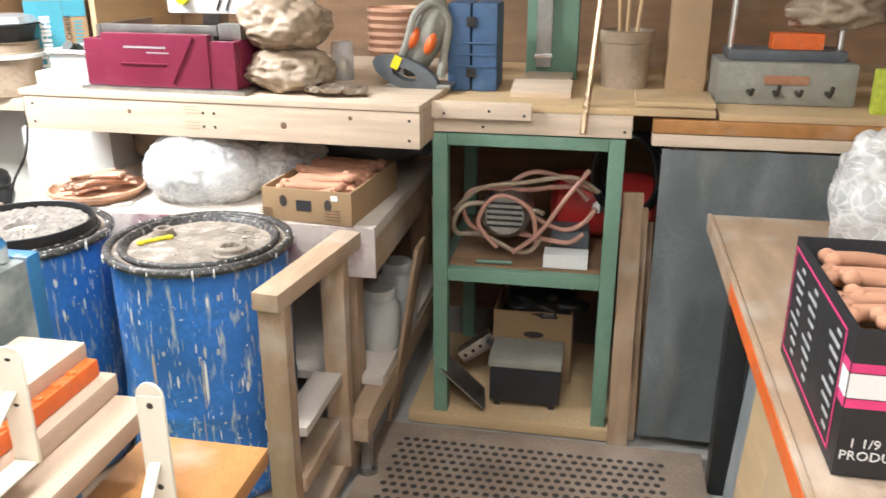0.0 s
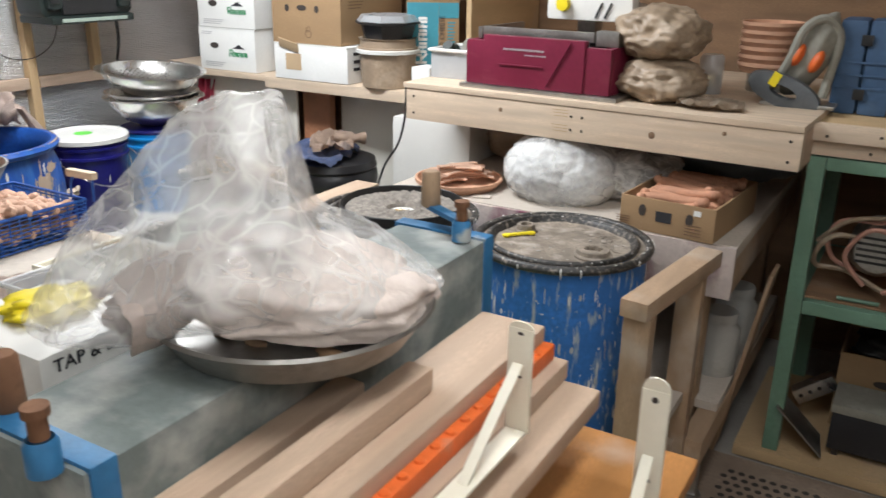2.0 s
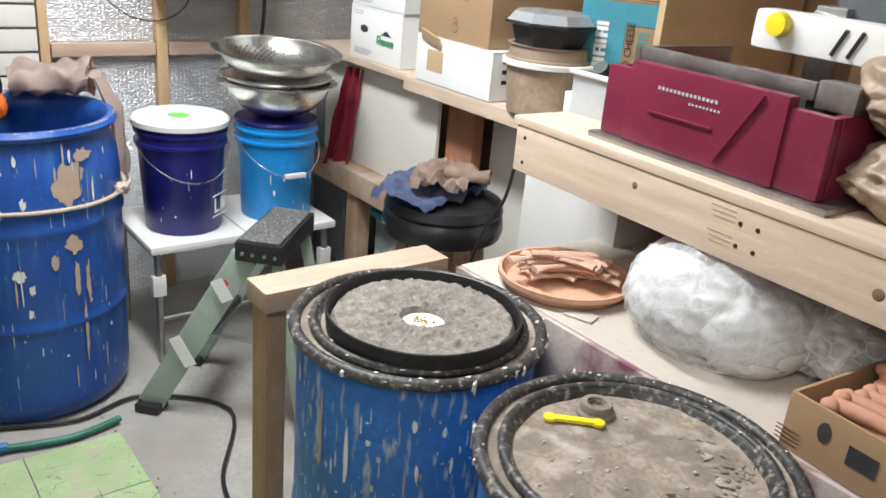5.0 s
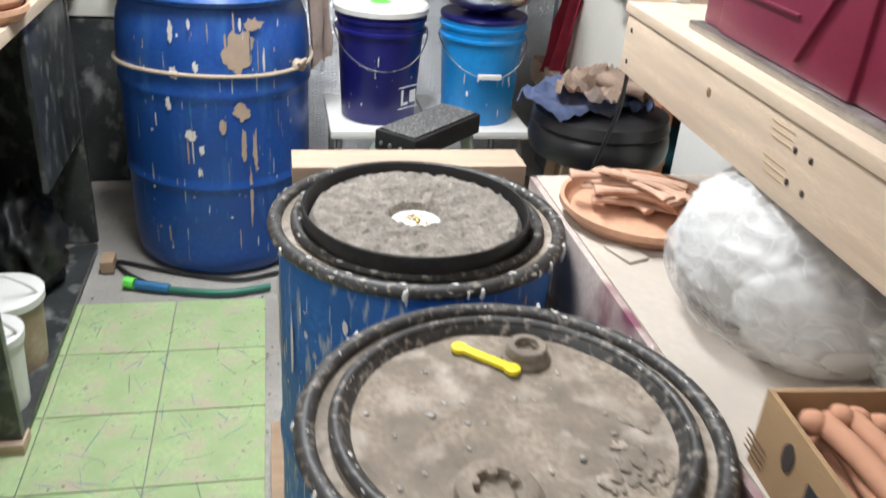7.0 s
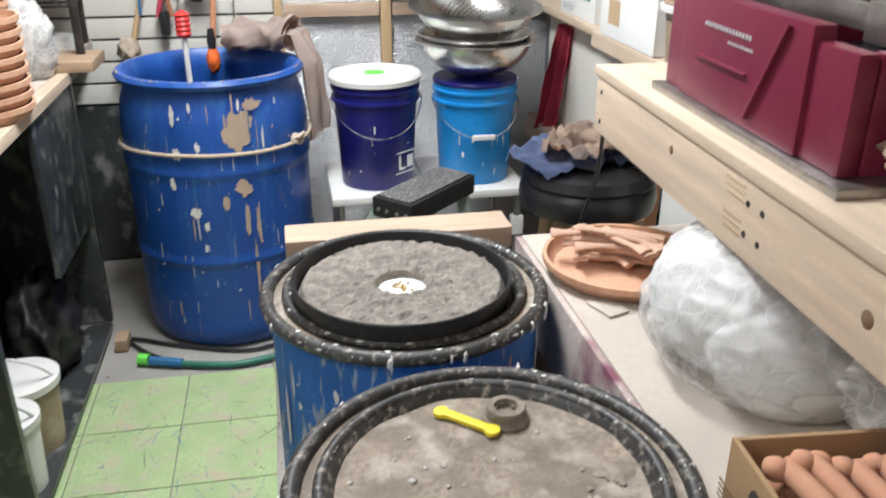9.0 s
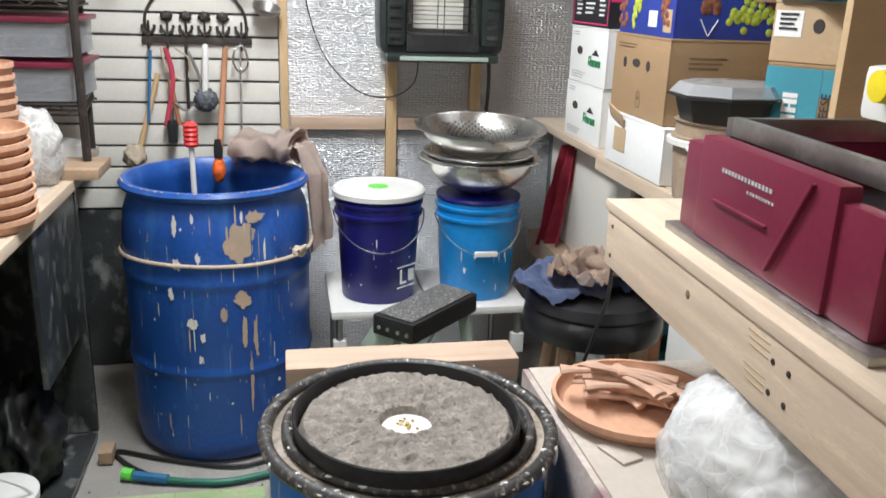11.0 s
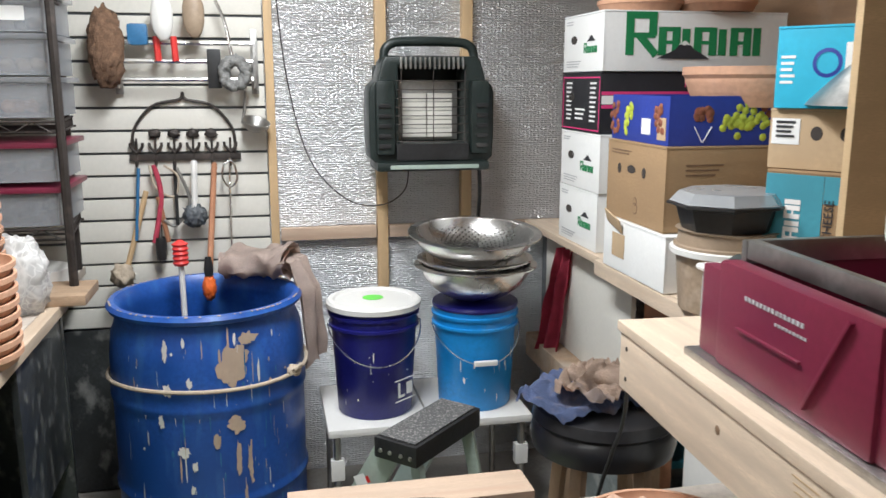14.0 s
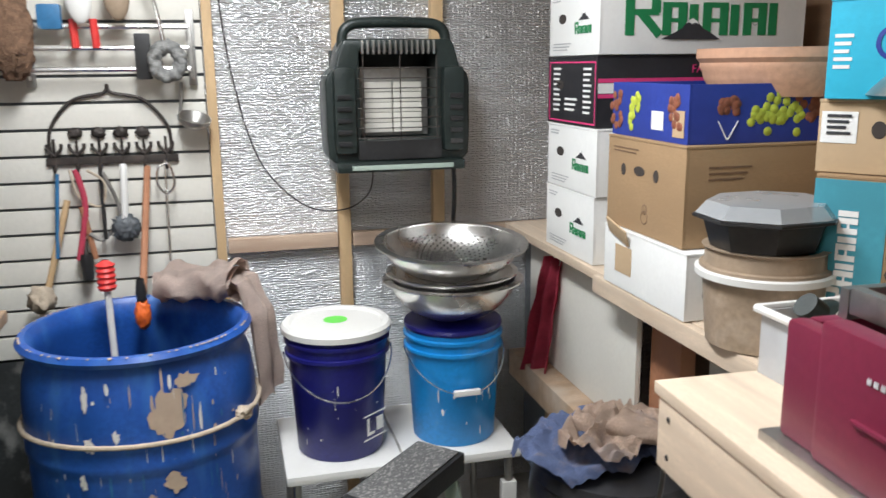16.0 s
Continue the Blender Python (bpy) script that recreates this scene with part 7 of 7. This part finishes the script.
part("band", lathe([(0.0326, 0.115), (0.0326, 0.133)], -1.19, 0.92, 0.869, 36), "yellow", can)
part("band", lathe([(0.0326, 0.02), (0.0326, 0.055)], -1.19, 0.92, 0.869, 36), "yellow", can)
blk = lathe([(0.0329, 0.055), (0.0329, 0.118)], -1.19, 0.92, 0.869, 36)
bmesh.ops.delete(blk, geom=[f for f in blk.faces if f.calc_center_median().x < -1.19], context="FACES")
part("print", blk, "dark_ink", can)
part("nozzle", lathe([(0.016, 0.16), (0.016, 0.166), (0.006, 0.168), (0.006, 0.195), (0, 0.197)], -1.19, 0.92, 0.869, 20), "white_plastic", can)
part("trigger", tube([(-1.175, 0.93, 1.04), (-1.15, 0.945, 1.045), (-1.14, 0.95, 1.02), (-1.145, 0.948, 0.985)], 0.005), "white_plastic", can)
dt = thing("deli_tub", -1.33, 0.72, 0.869, "cloudy plastic tub with a handwritten label", "tub")
for x0, x1, y0, y1 in ((-1.45, -1.17, 0.62, 0.623), (-1.45, -1.17, 0.877, 0.88), (-1.45, -1.447, 0.6235, 0.8765), (-1.173, -1.17, 0.6235, 0.8765)):
    part("wall", box(x0, x1, y0, y1, 0.869, 0.965, 0.001), "clear_bin", dt)
part("base", box(-1.446, -1.174, 0.624, 0.876, 0.8695, 0.873, 0), "clear_bin", dt)
part("rim", tube([(-1.455, 0.615, 0.967), (-1.165, 0.615, 0.967), (-1.165, 0.885, 0.967), (-1.455, 0.885, 0.967), (-1.455, 0.615, 0.967)], 0.005, smooth=False), "clear_bin", dt)
hw = thing("marked_tub", -1.02, 0.56, 0.869, "plastic tub with handwritten words, yellow glove inside", "tub")
part("body", box(-1.16, -0.97, 0.36, 0.53, 0.869, 1.075, 0.02), "white_plastic", hw)
text("lettering", "TAP & DIE", 0.022, pose(-0.969, 0.425, 1.058, 90, 0, 90), "dark_ink", hw)
text("lettering", "Drill Bits", 0.022, pose(-0.969, 0.425, 1.03, 90, 0, 90), "dark_ink", hw)
solo("yellow_glove", lump(-1.07, 0.45, 1.082, 0.05, 0.05, 0.012, 0.4, 3, 4, 3, -0.5), "yellow", "yellow rubber glove lying in a tub", "glove")
solo("work_glove", spread(-1.56, 0.64, 0.869, 0.10, 0.15, 41.0, 0.05, 0.0, 20), "grey_cloth", "worn grey work gloves on the table", "glove")
solo("yellow_glove", lump(-1.37, 0.47, 0.905, 0.07, 0.06, 0.045, 0.35, 3, 4, 8, -0.8), "yellow", "grey and yellow work glove", "glove")
wheel = thing("mallet", -0.96, 1.02, 0.9, "wooden mallet handle on the table's end", "tool")
part("handle", tube([(-0.97, 0.99, 0.87), (-0.97, 0.99, 0.95)], 0.012), "old_wood_z", wheel)

# ---- long grey slab roller tank ----
tk = thing("steel_tank", -0.81, 0.6, 0.0, "long galvanised metal housing with blue iron straps", "machine")
part("housing", box(-0.885, -0.738, 0.24, 0.935, 0.62, 1.09, 0.006), "galvanised", tk)
for y in (0.905, 0.245):
    part("strap", box(-0.891, -0.7355, y, y + 0.026, 0.60, 1.0935, 0.002), "blue_paint", tk)
    part("boss", lathe([(0.014, 0), (0.014, 0.025), (0.011, 0.03)], -0.765, y + 0.012 - 0.03, 1.092, 16), "blue_paint", tk)
    bolt = part("bolt", lathe([(0.008, 0.03), (0.008, 0.05), (0.011, 0.05), (0.011, 0.058), (0, 0.058)], -0.765, y + 0.012 - 0.03, 1.092, 12), "rust", tk)
part("crank", beam((-0.765, 0.89, 1.118), (-0.845, 0.935, 1.118), 0.018, 0.008), "blue_paint", tk)
part("crank_grip", lathe([(0.013, 0), (0.015, 0.003), (0.014, 0.05), (0.011, 0.054), (0, 0.054)], -0.845, 0.935, 1.118, 18), "old_wood_z", tk, "worn wooden grip")
part("crank_grip", lathe([(0.013, 0), (0.015, 0.003), (0.014, 0.05), (0.011, 0.054), (0, 0.054)], -0.875, 0.27, 1.092, 18), "rust", tk)
for x in (-0.88, -0.76):
    for y in (0.27, 0.88):
        part("leg", box(x, x + 0.025, y, y + 0.025, 0, 0.619, 0.002), "blue_paint", tk)
pt = thing("steel_basin", -0.782, 0.525, 1.092, "round shallow steel basin set on the housing", "basin")
part("basin", turned(lathe([(0, 0), (0.125, 0), (0.146, 0.03), (0.152, 0.034), (0.150, 0.038), (0.143, 0.034), (0.122, 0.006), (0, 0.005)], 0, 0, 0, 64), pose(-0.770, 0.530, 1.094, 0, 0, 0)), "dull_steel", pt)
bm = bmesh.new()
for k in range(26):
    a = rnd.uniform(0, 6.28)
    q = rnd.uniform(0, 0.10)
    lump(-0.782 + q * math.cos(a), 0.525 + q * math.sin(a), 1.103, 0.016, 0.008, 0.005, 0.4, 3, 2, k, bm=bm)
part("scrap", bm, "brown_board", pt, "dark scrap at the bottom")["kind"] = "stuff"
bag = thing("plastic_bag", -0.785, 0.53, 1.13, "large clear plastic bag slumped over the steel basin", "bag")
ACROSS, AWAY, LEFT = Vector((0.746, 0.667, 0)), Vector((-0.667, 0.746, 0)), Vector((-0.987, 0.365, 0))


def along(u, stops):
    """The height at u on a line of (u, height) stops."""
    for (a, p), (b, q) in zip(stops, stops[1:]):
        if u <= b:
            f = (u - a) / (b - a)
            return p + (q - p) * f
    return stops[-1][1]


TOP = ((0, 1.128), (0.05, 1.205), (0.11, 1.268), (0.18, 1.338), (0.225, 1.350), (0.27, 1.346), (0.287, 1.29), (0.30, 1.235), (0.335, 1.215), (0.385, 1.186), (0.438, 1.136))
LOW = ((0, 1.112), (0.03, 1.098), (0.11, 1.108), (0.16, 1.116), (0.30, 1.116), (0.40, 1.124), (0.438, 1.132))
DEEP = ((0, 0.01), (0.05, 0.08), (0.15, 0.135), (0.28, 0.135), (0.36, 0.10), (0.42, 0.045), (0.438, 0.005))


def bag_point(u, a):
    top, low, deep = along(u, TOP), along(u, LOW), along(u, DEEP)
    h = (1 + math.sin(a)) / 2
    tent = min(1, max(0, (top - low - 0.05) / 0.12))
    p = LEFT + ACROSS * u + AWAY * deep * math.cos(a) * (1 - 0.78 * tent * h ** 1.2)
    p -= AWAY * 0.04 * (1 - h) * min(1, u / 0.1) * min(1, (0.438 - u) / 0.08)
    p.z = low + (top - low) * h
    ridge = abs(noise.noise(Vector((p.x * 16, p.y * 16, p.z * 9)))) + 0.5 * abs(noise.noise(p * 38))
    swell = noise.noise(p * 8)
    return p + AWAY * (0.022 * swell + 0.016 * ridge) * math.cos(a) + Vector((0, 0, -0.012 * ridge * h))


skin = bmesh.new()
NU, NA = 110, 96
ring_v = [[skin.verts.new(bag_point(0.438 * i / NU, 2 * math.pi * k / NA)) for k in range(NA)] for i in range(NU + 1)]
for i in range(NU):
    for k in range(NA):
        skin.faces.new((ring_v[i][k], ring_v[i][(k + 1) % NA], ring_v[i + 1][(k + 1) % NA], ring_v[i + 1][k]))
part("skin", skin, "film", bag, "crinkled clear plastic skin")


def on_bag(u, out, z):
    p = LEFT + ACROSS * u - AWAY * out
    return (p.x, p.y, z)


part("fold", hanging((on_bag(0.265, 0.03, 1.335), on_bag(0.275, 0.05, 1.27), on_bag(0.265, 0.075, 1.22), on_bag(0.25, 0.10, 1.185)), 0.035, ACROSS, 1.0, 2.2, 0.008), "film", bag, "gathered fold of plastic")
part("fold", hanging((on_bag(0.20, 0.02, 1.30), on_bag(0.245, 0.04, 1.27), on_bag(0.27, 0.05, 1.235), on_bag(0.225, 0.09, 1.20), on_bag(0.16, 0.10, 1.165)), 0.03, (0, 0, 1), 5.0, 2.0, 0.008), "film", bag, "gathered fold of plastic")
solo("bag_filling", turned(lump(0, 0, 0, 0.135, 0.105, 0.05, 0.14, 1.8, 5, 5, -0.6, 0.06), pose(*on_bag(0.285, 0.035, 1.148), 0, 7, 41.8)), "pale_cloth", "pale folded cloth inside the clear bag", "cloth")
solo("bag_filling", rolled(pose(*on_bag(0.17, 0.05, 1.15), 10, -10, 70), 0.15, 0.045, 0.8, 1.3, 7.0, 0.02), "pale_cloth", "pale folded cloth inside the clear bag", "cloth")

# ---- planks and brackets in the foreground ----
solo("plank", box(-0.685, -0.595, -0.6, 0.806, 0.992, 1.032, 0.004), "pine_y", "planed pine plank lying on the pile", "plank", "plank pile")
solo("plank", box(-0.655, -0.562, -0.6, 0.81, 0.965, 0.991, 0.004), "pine_y", "reddish timber plank in the pile", "plank", "plank pile")
solo("plank", box(-0.64, -0.515, -0.6, 0.805, 0.938, 0.964, 0.004), "pine_y", "pale wide plank in the pile", "plank", "plank pile")
solo("plank", box(-0.735, -0.70, -0.5, 0.56, 0.90, 1.035, 0.004), "pine_y", "pine board standing on edge by the housing", "plank", "plank pile")
solo("plank", box(-0.660, -0.628, -0.5, 0.585, 1.033, 1.062, 0.004), "pine_y", "narrow pine strip lying on a plank", "plank", "plank pile")
lev = thing("orange_level", -0.578, 0.70, 0.992, "bright orange plastic rail on the planks", "level")
part("strip", box(-0.594, -0.578, 0.40, 0.80, 0.992, 1.014, 0.003), "orange_plastic", lev)
for k in range(12):
    part("knob", lathe([(0.006, 0), (0.005, 0.003), (0, 0.004)], -0.586, 0.43 + 0.03 * k, 1.014, 10), "orange_plastic", lev)
solo("stained_board", box(-0.57, -0.398, -0.6, 0.865, 0.845, 0.87, 0.004), "stained", "varnished brown board dusted with clay", "board")
sw = thing("saw_trestle", -0.6, 0.2, 0.0, "plain timber trestle under the plank pile", "trestle")
part("beam", box(-0.73, -0.39, 0.30, 0.39, 0.80, 0.844, 0.003), "old_wood", sw)
part("block", box(-0.735, -0.575, 0.30, 0.39, 0.845, 0.899, 0.003), "old_wood", sw)
part("block", box(-0.69, -0.575, 0.3, 0.39, 0.90, 0.937, 0.003), "old_wood", sw)
part("beam", box(-0.73, -0.39, -0.5, -0.42, 0.80, 0.844, 0.003), "old_wood", sw)
for x in (-0.72, -0.45):
    for y in (0.31, -0.49):
        part("leg", box(x, x + 0.05, y, y + 0.05, 0, 0.799, 0.003), "old_wood_z", sw)


def bracket(x, y, zt, label):
    b = thing("shelf_bracket", x, y, 0.871, label, "bracket", "white brackets")
    plate = box(x - 0.014, x + 0.014, y - 0.002, y + 0.002, 0.871, zt, 0.001)
    part("plate", plate, "cream_paint", b)
    part("tip", turned(lathe([(0, -0.0013), (0.0135, -0.0013), (0.0135, 0.0013), (0, 0.0013)], 0, 0, 0, 20), pose(x, y, zt, 90, 0, 0)), "cream_paint", b)
    part("arm", box(x - 0.012, x + 0.012, y - 0.16, y - 0.003, 0.871, 0.876, 0.001), "cream_paint", b)
    part("brace", beam((x, y - 0.005, zt - 0.07), (x, y - 0.12, 0.877), 0.012, 0.004), "cream_paint", b)
    for z in (zt - 0.01, zt - 0.10):
        part("screw_hole", turned(lathe([(0.0035, 0), (0, 0.0006)], 0, 0, 0, 12), pose(x, y - 0.0022, z, 90, 0, 0)), "hole_shade", b)


bracket(-0.40, 0.62, 1.085, "white metal shelf bracket standing upright")
bracket(-0.545, 0.622, 1.09, "white metal shelf bracket standing upright")
bpy.data.objects["shelf_bracket.001"].location.z += 0.122
for o in bpy.data.objects["shelf_bracket.001"].children:
    o.scale.z = 0.55

# ---- right hand bench ----
rb = thing("packing_bench", 0.8, 1.5, 0.0, "worn wooden bench with a red-edged top", "workbench")
part("top", box(0.305, 1.45, 0.3, 2.24, 0.765, 0.80, 0.004), "old_wood", rb)
part("edge", box(0.292, 0.304, 0.3, 2.24, 0.757, 0.803, 0.003), "old_wood", rb)
part("paint", box(0.2905, 0.2918, 0.5, 1.75, 0.762, 0.798, 0.0), "orange_plastic", rb, "worn red paint on the edge")
for x in (0.36, 1.35):
    for y in (0.4, 2.12):
        part("leg", box(x, x + 0.06, y, y + 0.06, 0, 0.764, 0.003), "black_plastic", rb)
for k, (a, b, m) in enumerate(((1.15, 0.70, "kraft"), (1.35, 0.62, "kraft_light"), (1.6, 0.66, "plywood"), (1.75, 0.5, "white_card"), (1.95, 0.55, "tarp"))):
    solo("cardboard_sheet", turned(box(-0.005, 0.005, -0.19, 0.19, 0, b, 0.001), pose(0.33 + 0.02 * k, a, 0.0015, 0, 3.5, 4 * (k % 3) - 4)), m, "flattened cardboard sheet leaning under the bench", "cardboard", "leaning sheets")
c = carton("black_carton", 0.335, 0.80, 1.045, 1.42, 0.803, 1.02, "black_card", "black fruit carton with pink stripe, full of clay bones", True, ())
for v0, v1, m in ((0.105, 0.118, "pink_ink"), (0.12, 0.155, "white_ink"), (0.157, 0.17, "pink_ink")):
    part("print", box(0.336, 0.80, 1.0438, 1.0446, 0.803 + v0, 0.803 + v1, 0), m, c)
    part("print", box(0.3338, 0.3346, 1.046, 1.075, 0.803 + v0, 0.803 + v1, 0), m, c)
for y in (1.08, 1.405):
    part("print", box(0.3338, 0.3346, y, y + 0.004, 0.82, 1.005, 0), "pink_ink", c)
for z in (0.82, 1.001):
    part("print", box(0.3338, 0.3346, 1.085, 1.404, z, z + 0.004, 0), "pink_ink", c)
for y in (1.10, 1.24, 1.33):
    for k in range(9):
        part("print", box(0.3338, 0.3346, y, y + 0.022 + 0.011 * ((k * 5) % 4), 0.838 + 0.018 * k, 0.844 + 0.018 * k, 0), "grey_ink", c)
text("lettering", "1 1/9 BU", 0.02, FACE_Y(0.385, 1.0436, 0.855), "white_ink", c)
text("lettering", "PRODUCE", 0.02, FACE_Y(0.385, 1.0436, 0.836), "white_ink", c)
for k in range(20):
    ob = new("clay_bone", BONES[k % 3])
    ob.matrix_basis = pose(0.46 + 0.2 * (k % 2) + rnd.uniform(-0.02, 0.02), 1.09 + 0.033 * (k // 2), 0.975 + rnd.uniform(0, 0.02), rnd.uniform(-10, 10), rnd.uniform(-8, 8), rnd.uniform(-14, 14))
    tagged(ob, "unglazed terracotta clay bone in a carton", "clay bone", "clay bones in the black carton")
part("packing", box(0.345, 0.79, 1.055, 1.41, 0.82, 0.958, 0.01), "kraft_inside", c, "dark packed contents")
solo("clear_plastic_roll", lump(0.62, 1.95, 0.94, 0.11, 0.12, 0.16, 0.2, 2, 4, 3, -0.86, 0.25), "film_milky", "clear plastic bags bunched on the bench", "bag")
solo("blue_roll", turned(lathe([(0, 0), (0.06, 0), (0.06, 0.2), (0, 0.2)], 0, 0, 0, 28), pose(0.66, 1.90, 1.10, 0, 80, 10)), "blue_paint", "roll of blue plastic on the bench", "roll")

# ---- hose and bits on the floor ----
hose = thing("garden_hose", -2.45, 1.36, 0.0, "dark green garden hose with a bright green nozzle", "hose")
part("hose", tube([(-2.60, 1.60, 0.012), (-2.57, 1.48, 0.012), (-2.58, 1.38, 0.012), (-2.60, 1.30, 0.012)], 0.010), "hose_green", hose)
part("nozzle", tube([(-2.60, 1.30, 0.014), (-2.63, 1.20, 0.016)], 0.015), "blue_paint", hose)
part("tip", tube([(-2.635, 1.195, 0.016), (-2.645, 1.165, 0.018)], 0.018), "lime", hose, "bright green tip")
solo("wood_scrap", box(-2.80, -2.73, 1.08, 1.12, 0.0, 0.04, 0.004), "old_wood", "small wood scrap on the floor", "scrap")
solo("black_flex", tube([(-2.60, 1.30, 0.006), (-2.70, 1.18, 0.006), (-2.80, 1.12, 0.006), (-2.72, 1.3, 0.006), (-2.66, 1.5, 0.006), (-2.7, 1.7, 0.006), (-2.5, 1.9, 0.006), (-2.2, 1.75, 0.006), (-2.05, 1.72, 0.006)], 0.006), "black_plastic", "thin black flex trailing over the floor", "cable")
bm = bmesh.new()
for k in range(160):
    px, py = rnd.uniform(-2.7, -0.3), rnd.choice((rnd.uniform(1.08, 1.6), rnd.gauss(1.1, 0.05), rnd.gauss(1.57, 0.03)))
    lump(px, py, 0.0, rnd.uniform(0.001, 0.004), rnd.uniform(0.001, 0.005), 0.002, 0.3, 2, 1, k, bm=bm)
solo("floor_debris", bm, "dust_lid", "crumbs of clay and dirt on the floor", "debris", kind="stuff")

# ---- painted floor tiles ----
tile_mesh = finish(box(-0.1285, 0.1285, -0.1285, 0.1285, -0.007, 0.0, 0.0015), "tile", "green_floor")
for i in range(10):
    for k in range(3):
        ob = new("tile", tile_mesh)
        ob.location = Vector((-2.42 + 0.2605 * i, 1.195 + 0.2605 * (k - 0) - 0.26 * 0, 0.0)) - floor.location
        ob.location.y -= 0.2605 if k == 2 else 0.0
        if k == 2:
            ob.location.y -= 0.2605 * 2
        if not (i > 6 and k == 2):
            ob.parent = floor
        else:
            bpy.data.objects.remove(ob)
scuffs = {"blue_paint": 420, "splat_tan": 420, "dark_grey": 240}
for m, n in scuffs.items():
    bm = bmesh.new()
    for _ in range(n):
        px, py, a, l = rnd.uniform(-2.5, -0.3), rnd.uniform(1.0, 1.58), rnd.uniform(0, 3.14), 0.004 + 0.06 * rnd.random() ** 3
        w = rnd.uniform(0.0003, 0.0013)
        d, s = Vector((math.cos(a), math.sin(a), 0)), Vector((-math.sin(a), math.cos(a), 0))
        p = Vector((px, py, 0.0006))
        bm.faces.new([bm.verts.new(q) for q in (p - l * d, p - 0.4 * l * d + w * s, p + 0.6 * l * d + 0.7 * w * s, p + l * d, p + 0.3 * l * d - w * s, p - 0.5 * l * d - 0.6 * w * s)])
    part("scuff", bm, m, floor, "scraped paint scuffs", smooth=False)["kind"] = "stuff"
